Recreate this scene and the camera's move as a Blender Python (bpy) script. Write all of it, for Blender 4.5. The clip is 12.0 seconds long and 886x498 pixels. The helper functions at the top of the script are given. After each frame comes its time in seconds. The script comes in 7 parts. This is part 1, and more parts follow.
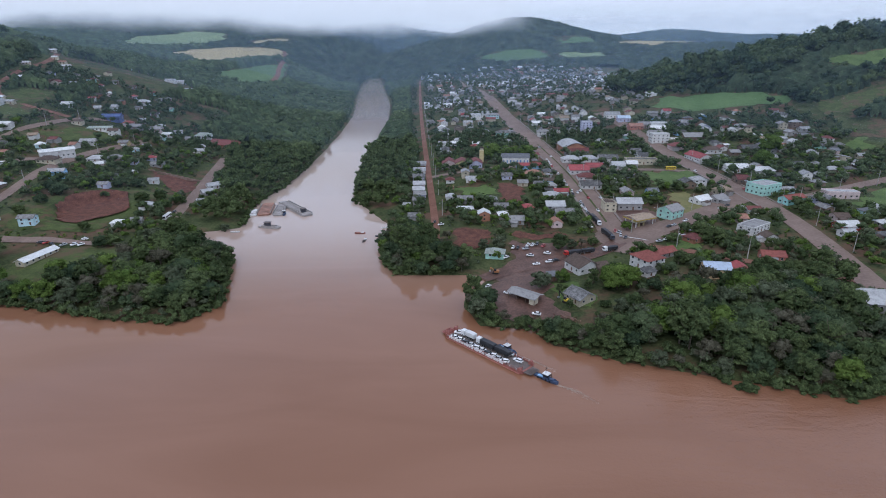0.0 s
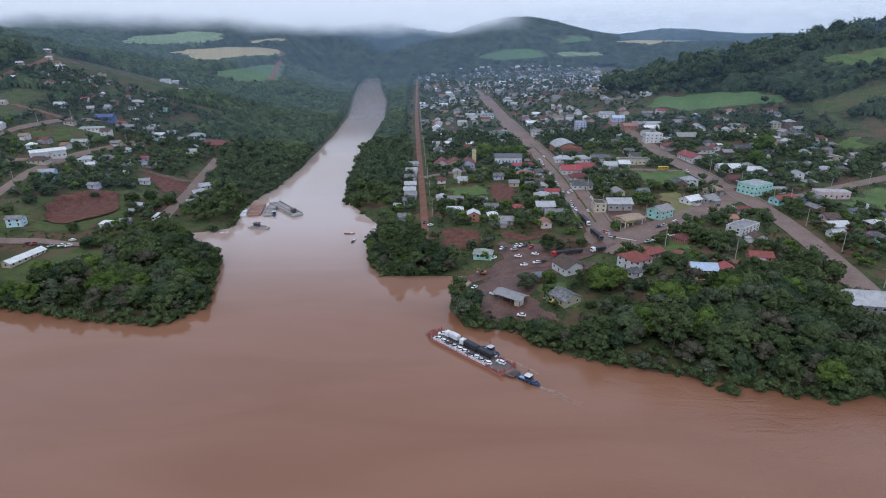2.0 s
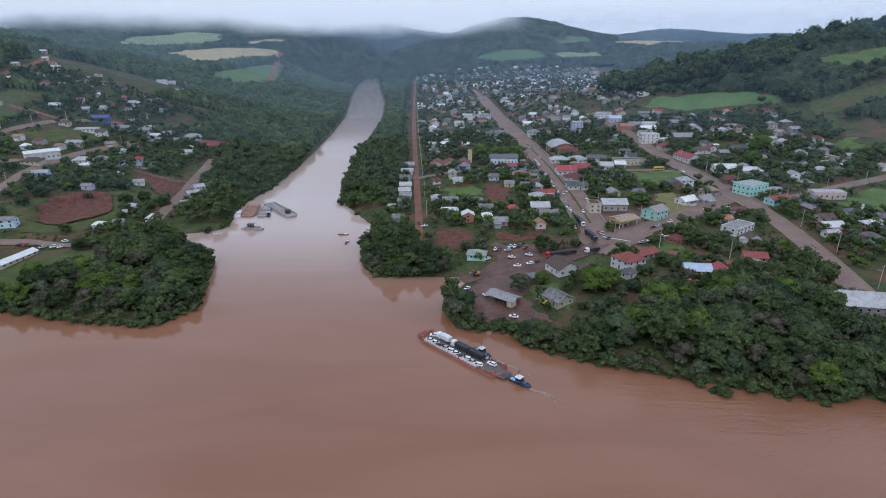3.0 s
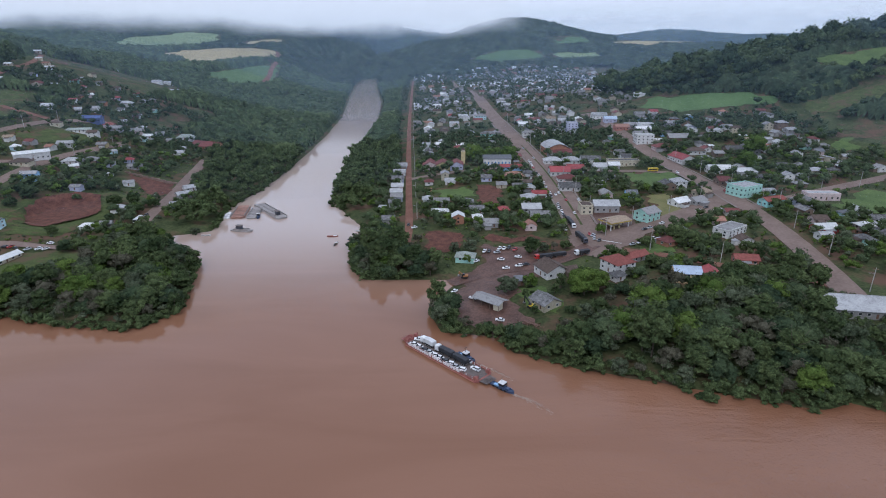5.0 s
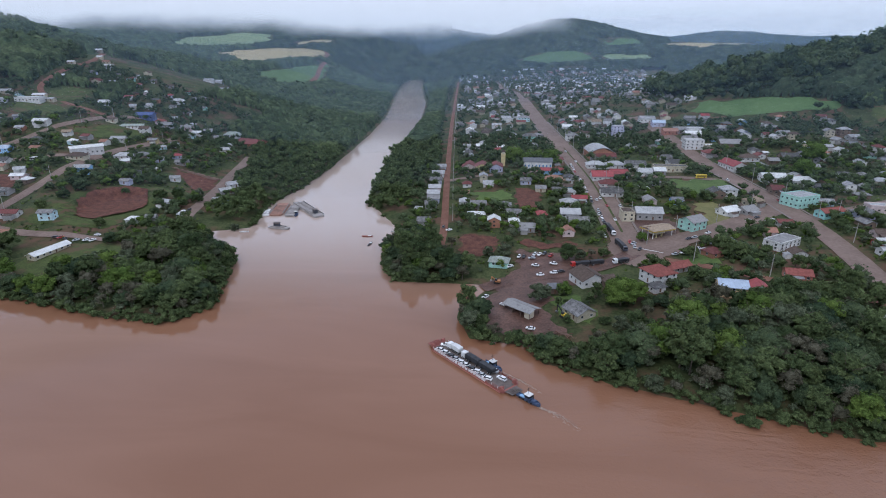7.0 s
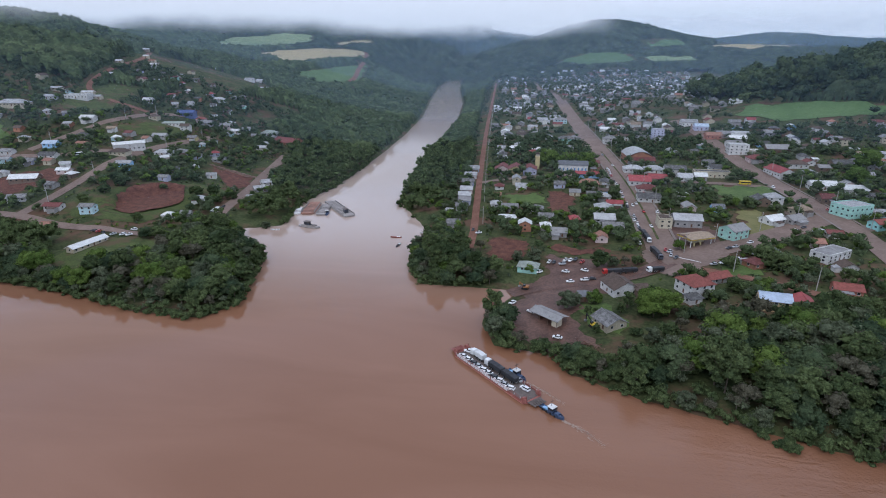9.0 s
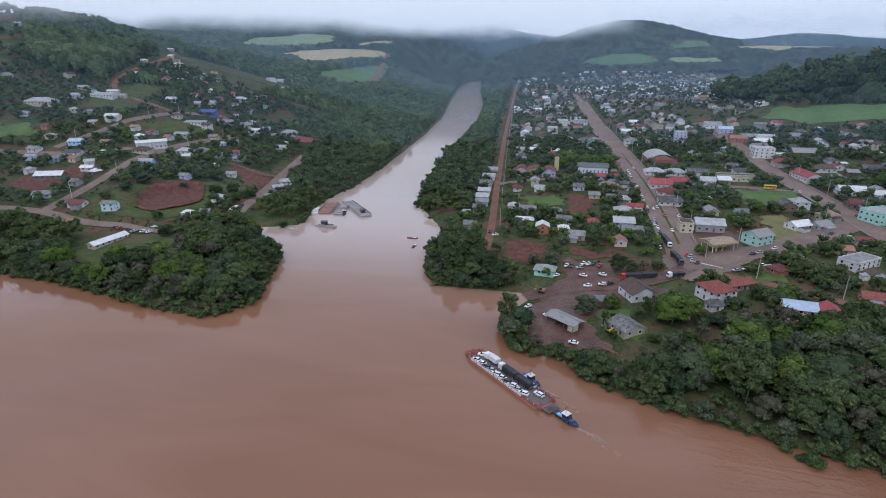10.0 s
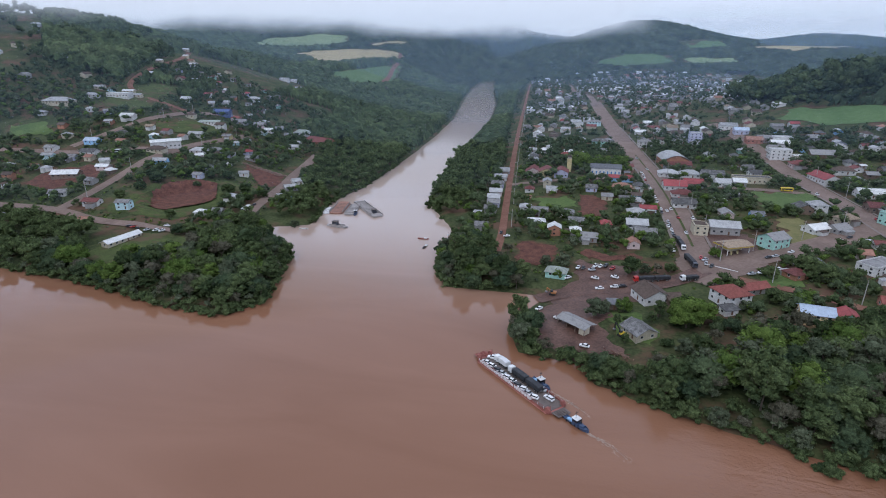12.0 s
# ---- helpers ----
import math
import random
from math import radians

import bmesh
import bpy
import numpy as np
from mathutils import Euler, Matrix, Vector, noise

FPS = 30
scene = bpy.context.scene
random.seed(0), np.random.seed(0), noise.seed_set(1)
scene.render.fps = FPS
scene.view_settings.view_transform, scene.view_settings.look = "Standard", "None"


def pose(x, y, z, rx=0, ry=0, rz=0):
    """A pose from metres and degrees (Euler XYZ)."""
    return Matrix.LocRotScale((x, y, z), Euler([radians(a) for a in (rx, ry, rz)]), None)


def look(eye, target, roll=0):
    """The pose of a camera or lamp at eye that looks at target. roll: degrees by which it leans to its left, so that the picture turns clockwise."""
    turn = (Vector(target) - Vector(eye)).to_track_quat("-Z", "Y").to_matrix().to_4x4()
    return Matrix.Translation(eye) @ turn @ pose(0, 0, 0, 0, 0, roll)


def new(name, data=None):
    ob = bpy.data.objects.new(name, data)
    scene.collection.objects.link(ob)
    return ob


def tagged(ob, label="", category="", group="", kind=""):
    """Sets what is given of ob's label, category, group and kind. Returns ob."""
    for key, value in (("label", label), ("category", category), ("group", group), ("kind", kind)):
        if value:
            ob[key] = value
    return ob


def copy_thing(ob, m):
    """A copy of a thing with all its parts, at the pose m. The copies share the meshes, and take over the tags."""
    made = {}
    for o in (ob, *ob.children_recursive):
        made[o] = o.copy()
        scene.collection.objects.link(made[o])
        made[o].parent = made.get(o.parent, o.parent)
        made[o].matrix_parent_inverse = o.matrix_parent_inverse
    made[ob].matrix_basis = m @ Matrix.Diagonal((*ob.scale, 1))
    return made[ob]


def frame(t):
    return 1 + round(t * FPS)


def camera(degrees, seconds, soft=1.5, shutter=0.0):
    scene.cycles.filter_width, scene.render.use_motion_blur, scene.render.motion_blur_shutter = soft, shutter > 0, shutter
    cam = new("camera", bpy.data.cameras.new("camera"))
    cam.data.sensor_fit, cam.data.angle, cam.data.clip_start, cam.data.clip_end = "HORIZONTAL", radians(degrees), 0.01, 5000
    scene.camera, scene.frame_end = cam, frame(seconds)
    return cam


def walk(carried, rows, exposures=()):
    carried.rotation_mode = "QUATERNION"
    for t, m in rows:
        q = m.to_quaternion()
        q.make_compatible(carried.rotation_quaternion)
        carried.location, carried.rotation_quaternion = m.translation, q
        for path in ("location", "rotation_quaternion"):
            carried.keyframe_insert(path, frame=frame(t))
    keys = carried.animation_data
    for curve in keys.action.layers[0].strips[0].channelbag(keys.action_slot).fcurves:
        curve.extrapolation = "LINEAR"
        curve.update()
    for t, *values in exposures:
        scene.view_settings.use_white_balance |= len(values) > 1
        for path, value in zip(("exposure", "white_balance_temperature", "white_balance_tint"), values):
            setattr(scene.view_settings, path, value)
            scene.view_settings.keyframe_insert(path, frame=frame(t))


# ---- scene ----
# The plan below is drawn in units of K metres; the whole place is brought to metres at the end of the file.
K = 1.22

# ---- camera ----
cam = camera(77.0, 12.0, 1.0)
PATH = [
    (0.0, 0.00, 0.00, 100.00, 69.85, 0.03, 0.00),
    (0.5, 1.53, 0.02, 100.05, 69.84, 0.04, 0.00),
    (1.0, 3.00, 0.17, 100.15, 69.83, 0.06, 0.00),
    (1.5, 4.44, 0.43, 100.27, 69.81, 0.07, 0.00),
    (2.0, 5.89, 0.86, 100.33, 69.80, 0.08, -0.02),
    (2.5, 7.42, 1.34, 100.26, 69.82, 0.10, -0.04),
    (3.0, 8.85, 1.95, 100.08, 69.86, 0.12, -0.08),
    (5.0, 14.52, 4.91, 99.93, 69.89, 0.12, -0.05),
    (5.5, 15.75, 5.80, 99.87, 69.90, 0.09, 0.58),
    (6.0, 16.70, 6.92, 99.73, 69.93, 0.04, 1.50),
    (6.5, 17.62, 8.25, 99.58, 69.98, -0.04, 3.17),
    (7.0, 18.54, 9.53, 99.42, 70.00, -0.11, 4.63),
    (9.0, 21.26, 14.20, 98.83, 70.08, -0.28, 8.50),
    (9.5, 21.75, 15.44, 98.66, 70.12, -0.35, 9.76),
    (10.0, 22.10, 16.35, 98.54, 70.14, -0.40, 10.56),
    (10.5, 22.28, 16.94, 98.50, 70.15, -0.42, 11.00),
    (11.0, 22.36, 17.27, 98.51, 70.14, -0.41, 11.27),
    (11.5, 22.40, 17.54, 98.52, 70.14, -0.40, 11.60),
    (12.0, 22.38, 17.68, 98.50, 70.15, -0.40, 11.85),
]
walk(cam, [(t, pose(x * K, y * K, z * K, rx, ry, rz)) for t, x, y, z, rx, ry, rz in PATH], [(0.0, 0.05, 6260, 11), (12.0, 0.05, 6330, 11)])

# ---- light: an overcast sky ----
world = bpy.data.worlds.new("overcast")
scene.world = world
world.use_nodes = True
wn = world.node_tree.nodes
wn.clear()
sky = wn.new("ShaderNodeTexSky")
sky.sky_type = "NISHITA"
sky.sun_disc = False
sky.sun_elevation = radians(48)
sky.sun_rotation = radians(150)
bg_sky = wn.new("ShaderNodeBackground")
bg_sky.inputs["Strength"].default_value = 0.06
bg_cloud = wn.new("ShaderNodeBackground")
bg_cloud.inputs["Color"].default_value = (0.70, 0.78, 0.97, 1)
bg_cloud.inputs["Strength"].default_value = 0.97
both = wn.new("ShaderNodeAddShader")
wout = wn.new("ShaderNodeOutputWorld")
wl = world.node_tree.links
wl.new(sky.outputs[0], bg_sky.inputs["Color"])
wl.new(bg_sky.outputs[0], both.inputs[0])
wl.new(bg_cloud.outputs[0], both.inputs[1])
wl.new(both.outputs[0], wout.inputs["Surface"])

sun_data = bpy.data.lights.new("sun", "SUN")
sun_data.energy = 0.7
sun_data.angle = radians(25)
sun_data.color = (1.0, 0.96, 0.9)
sun = new("sun", sun_data)
sun.matrix_world = look((0, 0, 300), (0 + 0.33 * 200, 0.57 * 200, 300 - 0.74 * 200 * 1.2))


# ---- materials ----
def mat(name, low, high, scale=0.5, rough=0.85, fine=6.0, bump=0.0, metal=0.0, vary=0.0, spec=0.3):
    """A surface whose colour wanders between two shades at a broad and a fine scale, with a little relief."""
    m = bpy.data.materials.new(name)
    m.use_nodes = True
    n, l = m.node_tree.nodes, m.node_tree.links
    p = n["Principled BSDF"]
    p.inputs["Roughness"].default_value = rough
    p.inputs["Metallic"].default_value = metal
    p.inputs["Specular IOR Level"].default_value = spec
    at = n.new("ShaderNodeNewGeometry")
    a = n.new("ShaderNodeTexNoise")
    a.inputs["Scale"].default_value = scale
    a.inputs["Detail"].default_value = 4
    b = n.new("ShaderNodeTexNoise")
    b.inputs["Scale"].default_value = scale * fine
    b.inputs["Detail"].default_value = 3
    l.new(at.outputs["Position"], a.inputs["Vector"])
    l.new(at.outputs["Position"], b.inputs["Vector"])
    add = n.new("ShaderNodeMath")
    add.operation = "ADD"
    l.new(a.outputs[0], add.inputs[0])
    l.new(b.outputs[0], add.inputs[1])
    total = add
    if vary:
        info = n.new("ShaderNodeObjectInfo")
        by = n.new("ShaderNodeMath")
        by.operation = "MULTIPLY_ADD"
        by.inputs[1].default_value = vary
        l.new(info.outputs["Random"], by.inputs[0])
        l.new(add.outputs[0], by.inputs[2])
        sub = n.new("ShaderNodeMath")
        sub.operation = "SUBTRACT"
        sub.inputs[1].default_value = vary / 2
        l.new(by.outputs[0], sub.inputs[0])
        total = sub
    rng = n.new("ShaderNodeMapRange")
    rng.inputs["From Min"].default_value = 0.72
    rng.inputs["From Max"].default_value = 1.28
    l.new(total.outputs[0], rng.inputs["Value"])
    mix = n.new("ShaderNodeMix")
    mix.data_type = "RGBA"
    mix.inputs["A"].default_value = (*low, 1)
    mix.inputs["B"].default_value = (*high, 1)
    l.new(rng.outputs["Result"], mix.inputs["Factor"])
    l.new(mix.outputs["Result"], p.inputs["Base Color"])
    if bump:
        bp = n.new("ShaderNodeBump")
        bp.inputs["Strength"].default_value = bump
        bp.inputs["Distance"].default_value = 0.3
        l.new(b.outputs[0], bp.inputs["Height"])
        l.new(bp.outputs[0], p.inputs["Normal"])
    return m


def leaf_mat(name, low, high, scale=0.12, vary=0.5):
    """Foliage: a tint for each tree and patch, and another for each tuft."""
    m = mat(name, low, high, scale, 0.85, 5.0, 0.0, 0.0, vary, 0.06)
    n, l = m.node_tree.nodes, m.node_tree.links
    p = n["Principled BSDF"]
    geo = n.new("ShaderNodeNewGeometry")
    hsv = n.new("ShaderNodeHueSaturation")
    rng = n.new("ShaderNodeMapRange")
    rng.inputs["To Min"].default_value = 0.72
    rng.inputs["To Max"].default_value = 1.3
    l.new(geo.outputs["Random Per Island"], rng.inputs["Value"])
    grain = n.new("ShaderNodeTexNoise")
    grain.inputs["Scale"].default_value = 2.6
    grain.inputs["Detail"].default_value = 2
    l.new(geo.outputs["Position"], grain.inputs["Vector"])
    leafy = n.new("ShaderNodeMapRange")
    leafy.inputs["From Min"].default_value = 0.32
    leafy.inputs["From Max"].default_value = 0.68
    leafy.inputs["To Min"].default_value = 0.62
    leafy.inputs["To Max"].default_value = 1.38
    l.new(grain.outputs[0], leafy.inputs["Value"])
    times = n.new("ShaderNodeMath")
    times.operation = "MULTIPLY"
    l.new(rng.outputs["Result"], times.inputs[0])
    l.new(leafy.outputs["Result"], times.inputs[1])
    l.new(times.outputs[0], hsv.inputs["Value"])
    relief = n.new("ShaderNodeBump")
    relief.inputs["Strength"].default_value = 0.7
    relief.inputs["Distance"].default_value = 0.3
    l.new(grain.outputs[0], relief.inputs["Height"])
    l.new(relief.outputs[0], p.inputs["Normal"])
    l.new(p.inputs["Base Color"].links[0].from_socket, hsv.inputs["Color"])
    l.new(hsv.outputs["Color"], p.inputs["Base Color"])
    thin = n.new("ShaderNodeBsdfTranslucent")
    l.new(hsv.outputs["Color"], thin.inputs["Color"])
    leaf = n.new("ShaderNodeMixShader")
    leaf.inputs[0].default_value = 0.3
    l.new(p.outputs[0], leaf.inputs[1])
    l.new(thin.outputs[0], leaf.inputs[2])
    l.new(leaf.outputs[0], n["Material Output"].inputs["Surface"])
    return m


def three(name, first, second, third, scale, lo, hi, rough=0.95):
    """Ground: two covers that alternate in patches, with a third in the fine grain."""
    m = mat(name, first, second, scale, rough, 7.0, 0.4, 0.0, 0.0, 0.1)
    n, l = m.node_tree.nodes, m.node_tree.links
    p = n["Principled BSDF"]
    geo = n.new("ShaderNodeNewGeometry")
    c = n.new("ShaderNodeTexNoise")
    c.inputs["Scale"].default_value = scale * 0.45
    c.inputs["Detail"].default_value = 5
    c.inputs["Roughness"].default_value = 0.65
    rng = n.new("ShaderNodeMapRange")
    rng.inputs["From Min"].default_value = lo
    rng.inputs["From Max"].default_value = hi
    mix = n.new("ShaderNodeMix")
    mix.data_type = "RGBA"
    mix.inputs["B"].default_value = (*third, 1)
    l.new(geo.outputs["Position"], c.inputs["Vector"])
    l.new(c.outputs[0], rng.inputs["Value"])
    l.new(rng.outputs["Result"], mix.inputs["Factor"])
    l.new(p.inputs["Base Color"].links[0].from_socket, mix.inputs["A"])
    l.new(mix.outputs["Result"], p.inputs["Base Color"])
    return m


M_GROUND = three("undergrowth_ground", (0.024, 0.037, 0.015), (0.082, 0.094, 0.040), (0.115, 0.068, 0.046), 0.09, 0.49, 0.63)
M_DIRT = mat("red_dirt", (0.13, 0.058, 0.038), (0.22, 0.108, 0.074), 0.12, 0.95, 8, 0.4)
M_DARK_DIRT = mat("dark_red_dirt", (0.055, 0.022, 0.016), (0.16, 0.066, 0.044), 0.25, 0.95, 6, 0.6)
M_MUD = mat("wet_brown_mud", (0.06, 0.03, 0.022), (0.15, 0.082, 0.06), 0.14, 0.6, 7, 0.4)
M_PAVE = mat("muddy_grey_paving", (0.14, 0.095, 0.075), (0.22, 0.155, 0.125), 0.07, 0.8, 9, 0.15)
M_GRASS = mat("grass", (0.05, 0.085, 0.022), (0.105, 0.15, 0.042), 0.08, 0.95, 9, 0.3)
M_ROUGH = three("rough_grass", (0.045, 0.060, 0.023), (0.09, 0.112, 0.04), (0.10, 0.075, 0.045), 0.16, 0.52, 0.62)
M_GRASS_DRY = mat("dry_grass", (0.12, 0.12, 0.045), (0.19, 0.17, 0.07), 0.08, 0.95, 9, 0.3)
M_CROP = mat("green_crop", (0.06, 0.112, 0.035), (0.095, 0.155, 0.055), 0.03, 0.95, 7, 0.2)
M_WHEAT = mat("tan_stubble", (0.30, 0.24, 0.12), (0.42, 0.34, 0.18), 0.02, 0.95, 7, 0.2)
M_PALE = mat("pale_green_pasture", (0.13, 0.19, 0.08), (0.22, 0.27, 0.13), 0.02, 0.95, 7, 0.2)
M_KERB = mat("concrete_kerb", (0.16, 0.13, 0.11), (0.24, 0.20, 0.175), 0.3)
M_MARK = mat("road_paint", (0.5, 0.48, 0.45), (0.65, 0.63, 0.6), 0.5)


def water_mat():
    m = bpy.data.materials.new("muddy_river_water")
    m.use_nodes = True
    n, l = m.node_tree.nodes, m.node_tree.links
    p = n["Principled BSDF"]
    p.inputs["Roughness"].default_value = 0.04
    p.inputs["IOR"].default_value = 1.34
    geo = n.new("ShaderNodeNewGeometry")
    # silt streaks drawn out along the main river
    mp = n.new("ShaderNodeMapping")
    mp.inputs["Rotation"].default_value = (0, 0, radians(14))
    mp.inputs["Scale"].default_value = (0.008, 0.03, 0.02)
    big = n.new("ShaderNodeTexNoise")
    big.inputs["Scale"].default_value = 1.0
    big.inputs["Detail"].default_value = 5
    big.inputs["Distortion"].default_value = 0.8
    mix = n.new("ShaderNodeMix")
    mix.data_type = "RGBA"
    mix.inputs["A"].default_value = (0.207, 0.096, 0.053, 1)
    mix.inputs["B"].default_value = (0.240, 0.117, 0.069, 1)
    rng = n.new("ShaderNodeMapRange")
    rng.inputs["From Min"].default_value = 0.35
    rng.inputs["From Max"].default_value = 0.65
    l.new(geo.outputs["Position"], mp.inputs["Vector"])
    l.new(mp.outputs[0], big.inputs["Vector"])
    l.new(big.outputs[0], rng.inputs["Value"])
    l.new(rng.outputs["Result"], mix.inputs["Factor"])
    # paler silt comes down the side river; grazing sky reflection is painted in too
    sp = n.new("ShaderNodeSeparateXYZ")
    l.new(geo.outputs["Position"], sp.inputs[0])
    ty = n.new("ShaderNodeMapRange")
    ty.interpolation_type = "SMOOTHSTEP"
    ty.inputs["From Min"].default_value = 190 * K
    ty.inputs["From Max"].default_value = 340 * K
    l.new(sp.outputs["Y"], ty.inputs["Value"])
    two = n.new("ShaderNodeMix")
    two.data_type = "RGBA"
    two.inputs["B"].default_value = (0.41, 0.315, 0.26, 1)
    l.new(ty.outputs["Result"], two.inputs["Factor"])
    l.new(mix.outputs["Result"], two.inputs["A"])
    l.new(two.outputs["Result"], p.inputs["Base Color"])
    # ripples: fine ones everywhere, stronger in streaks
    rip = n.new("ShaderNodeTexNoise")
    rip.inputs["Scale"].default_value = 0.9
    rip.inputs["Detail"].default_value = 4
    rip.inputs["Distortion"].default_value = 0.6
    l.new(geo.outputs["Position"], rip.inputs["Vector"])
    mp2 = n.new("ShaderNodeMapping")
    mp2.inputs["Rotation"].default_value = (0, 0, radians(-28))
    mp2.inputs["Scale"].default_value = (0.035, 0.10, 0.1)
    swirl = n.new("ShaderNodeTexNoise")
    swirl.inputs["Scale"].default_value = 1.0
    swirl.inputs["Detail"].default_value = 6
    swirl.inputs["Distortion"].default_value = 2.2
    l.new(geo.outputs["Position"], mp2.inputs["Vector"])
    l.new(mp2.outputs[0], swirl.inputs["Vector"])
    add = n.new("ShaderNodeMath")
    add.operation = "MULTIPLY_ADD"
    add.inputs[1].default_value = 2.0
    l.new(swirl.outputs[0], add.inputs[0])
    l.new(rip.outputs[0], add.inputs[2])
    bp = n.new("ShaderNodeBump")
    bp.inputs["Strength"].default_value = 0.045
    bp.inputs["Distance"].default_value = 0.35
    l.new(add.outputs[0], bp.inputs["Height"])
    # eddies off the wooded right bank
    sep = n.new("ShaderNodeSeparateXYZ")
    l.new(geo.outputs["Position"], sep.inputs[0])
    ex = n.new("ShaderNodeMapRange")
    ex.interpolation_type = "SMOOTHSTEP"
    ex.inputs["From Min"].default_value = 15 * K
    ex.inputs["From Max"].default_value = 95 * K
    l.new(sep.outputs["X"], ex.inputs["Value"])
    ey = n.new("ShaderNodeMapRange")
    ey.interpolation_type = "SMOOTHSTEP"
    ey.inputs["From Min"].default_value = 260 * K
    ey.inputs["From Max"].default_value = 170 * K
    l.new(sep.outputs["Y"], ey.inputs["Value"])
    em_ = n.new("ShaderNodeMath")
    em_.operation = "MULTIPLY"
    l.new(ex.outputs["Result"], em_.inputs[0])
    l.new(ey.outputs["Result"], em_.inputs[1])
    far_ = n.new("ShaderNodeMath")
    far_.operation = "MULTIPLY_ADD"
    far_.inputs[1].default_value = 0.6
    far_.inputs[2].default_value = 0.05
    l.new(em_.outputs[0], far_.inputs[0])
    l.new(far_.outputs[0], bp.inputs["Strength"])
    l.new(bp.outputs[0], p.inputs["Normal"])
    return m


M_WATER = water_mat()
M_FOAM = mat("foam", (0.28, 0.19, 0.14), (0.40, 0.30, 0.24), 0.8, 0.6)


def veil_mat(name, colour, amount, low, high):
    """Mist and distance haze as a tinted sheet: lets most through, takes the sky's light, and thins out upwards."""
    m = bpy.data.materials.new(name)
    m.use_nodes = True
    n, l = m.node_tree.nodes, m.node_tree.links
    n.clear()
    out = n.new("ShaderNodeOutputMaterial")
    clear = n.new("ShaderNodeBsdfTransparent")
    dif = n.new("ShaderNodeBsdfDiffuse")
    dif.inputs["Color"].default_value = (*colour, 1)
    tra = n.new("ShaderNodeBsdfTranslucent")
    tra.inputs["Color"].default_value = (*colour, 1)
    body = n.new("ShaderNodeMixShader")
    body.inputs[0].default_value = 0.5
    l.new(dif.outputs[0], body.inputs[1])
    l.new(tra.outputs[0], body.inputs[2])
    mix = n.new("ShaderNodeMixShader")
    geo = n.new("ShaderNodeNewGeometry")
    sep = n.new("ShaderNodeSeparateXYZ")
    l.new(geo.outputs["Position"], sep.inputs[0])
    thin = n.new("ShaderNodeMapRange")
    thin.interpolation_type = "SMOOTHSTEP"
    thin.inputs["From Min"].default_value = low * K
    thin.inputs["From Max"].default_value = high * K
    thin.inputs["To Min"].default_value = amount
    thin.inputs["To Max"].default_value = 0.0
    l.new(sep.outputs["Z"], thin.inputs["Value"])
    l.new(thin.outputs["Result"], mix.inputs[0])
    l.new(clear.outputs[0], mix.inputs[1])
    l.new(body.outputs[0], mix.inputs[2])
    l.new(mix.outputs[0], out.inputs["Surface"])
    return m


def cloud_mat(name, low, high, glow, west=None):
    """Low cloud: a ragged lower edge between two heights, bright as the sky above."""
    low, high = low * K, high * K
    m = bpy.data.materials.new(name)
    m.use_nodes = True
    n, l = m.node_tree.nodes, m.node_tree.links
    n.clear()
    out = n.new("ShaderNodeOutputMaterial")
    clear = n.new("ShaderNodeBsdfTransparent")
    em = n.new("ShaderNodeEmission")
    em.inputs["Color"].default_value = (0.70, 0.78, 0.92, 1)
    em.inputs["Strength"].default_value = glow
    geo = n.new("ShaderNodeNewGeometry")
    sep = n.new("ShaderNodeSeparateXYZ")
    l.new(geo.outputs["Position"], sep.inputs[0])
    mp = n.new("ShaderNodeMapping")
    mp.inputs["Scale"].default_value = (0.0035, 0.0035, 0.006)
    no = n.new("ShaderNodeTexNoise")
    no.inputs["Scale"].default_value = 1.0
    no.inputs["Detail"].default_value = 5
    no.inputs["Roughness"].default_value = 0.55
    l.new(geo.outputs["Position"], mp.inputs["Vector"])
    l.new(mp.outputs[0], no.inputs["Vector"])
    lift = n.new("ShaderNodeMath")
    lift.operation = "MULTIPLY_ADD"
    lift.inputs[1].default_value = (high - low) * 1.6
    l.new(no.outputs[0], lift.inputs[0])
    l.new(sep.outputs["Z"], lift.inputs[2])
    rng = n.new("ShaderNodeMapRange")
    rng.interpolation_type = "SMOOTHSTEP"
    rng.inputs["From Min"].default_value = low + (high - low) * 0.8
    rng.inputs["From Max"].default_value = high + (high - low) * 0.8
    l.new(lift.outputs[0], rng.inputs["Value"])
    mix = n.new("ShaderNodeMixShader")
    if west:
        # the bank thins out towards the east
        ends = n.new("ShaderNodeMapRange")
        ends.interpolation_type = "SMOOTHSTEP"
        ends.inputs["From Min"].default_value = west[1] * K
        ends.inputs["From Max"].default_value = west[0] * K
        l.new(sep.outputs["X"], ends.inputs["Value"])
        both_ = n.new("ShaderNodeMath")
        both_.operation = "MULTIPLY"
        l.new(rng.outputs["Result"], both_.inputs[0])
        l.new(ends.outputs["Result"], both_.inputs[1])
        l.new(both_.outputs[0], mix.inputs[0])
    else:
        l.new(rng.outputs["Result"], mix.inputs[0])
    l.new(clear.outputs[0], mix.inputs[1])
    l.new(em.outputs[0], mix.inputs[2])
    l.new(mix.outputs[0], out.inputs["Surface"])
    return m


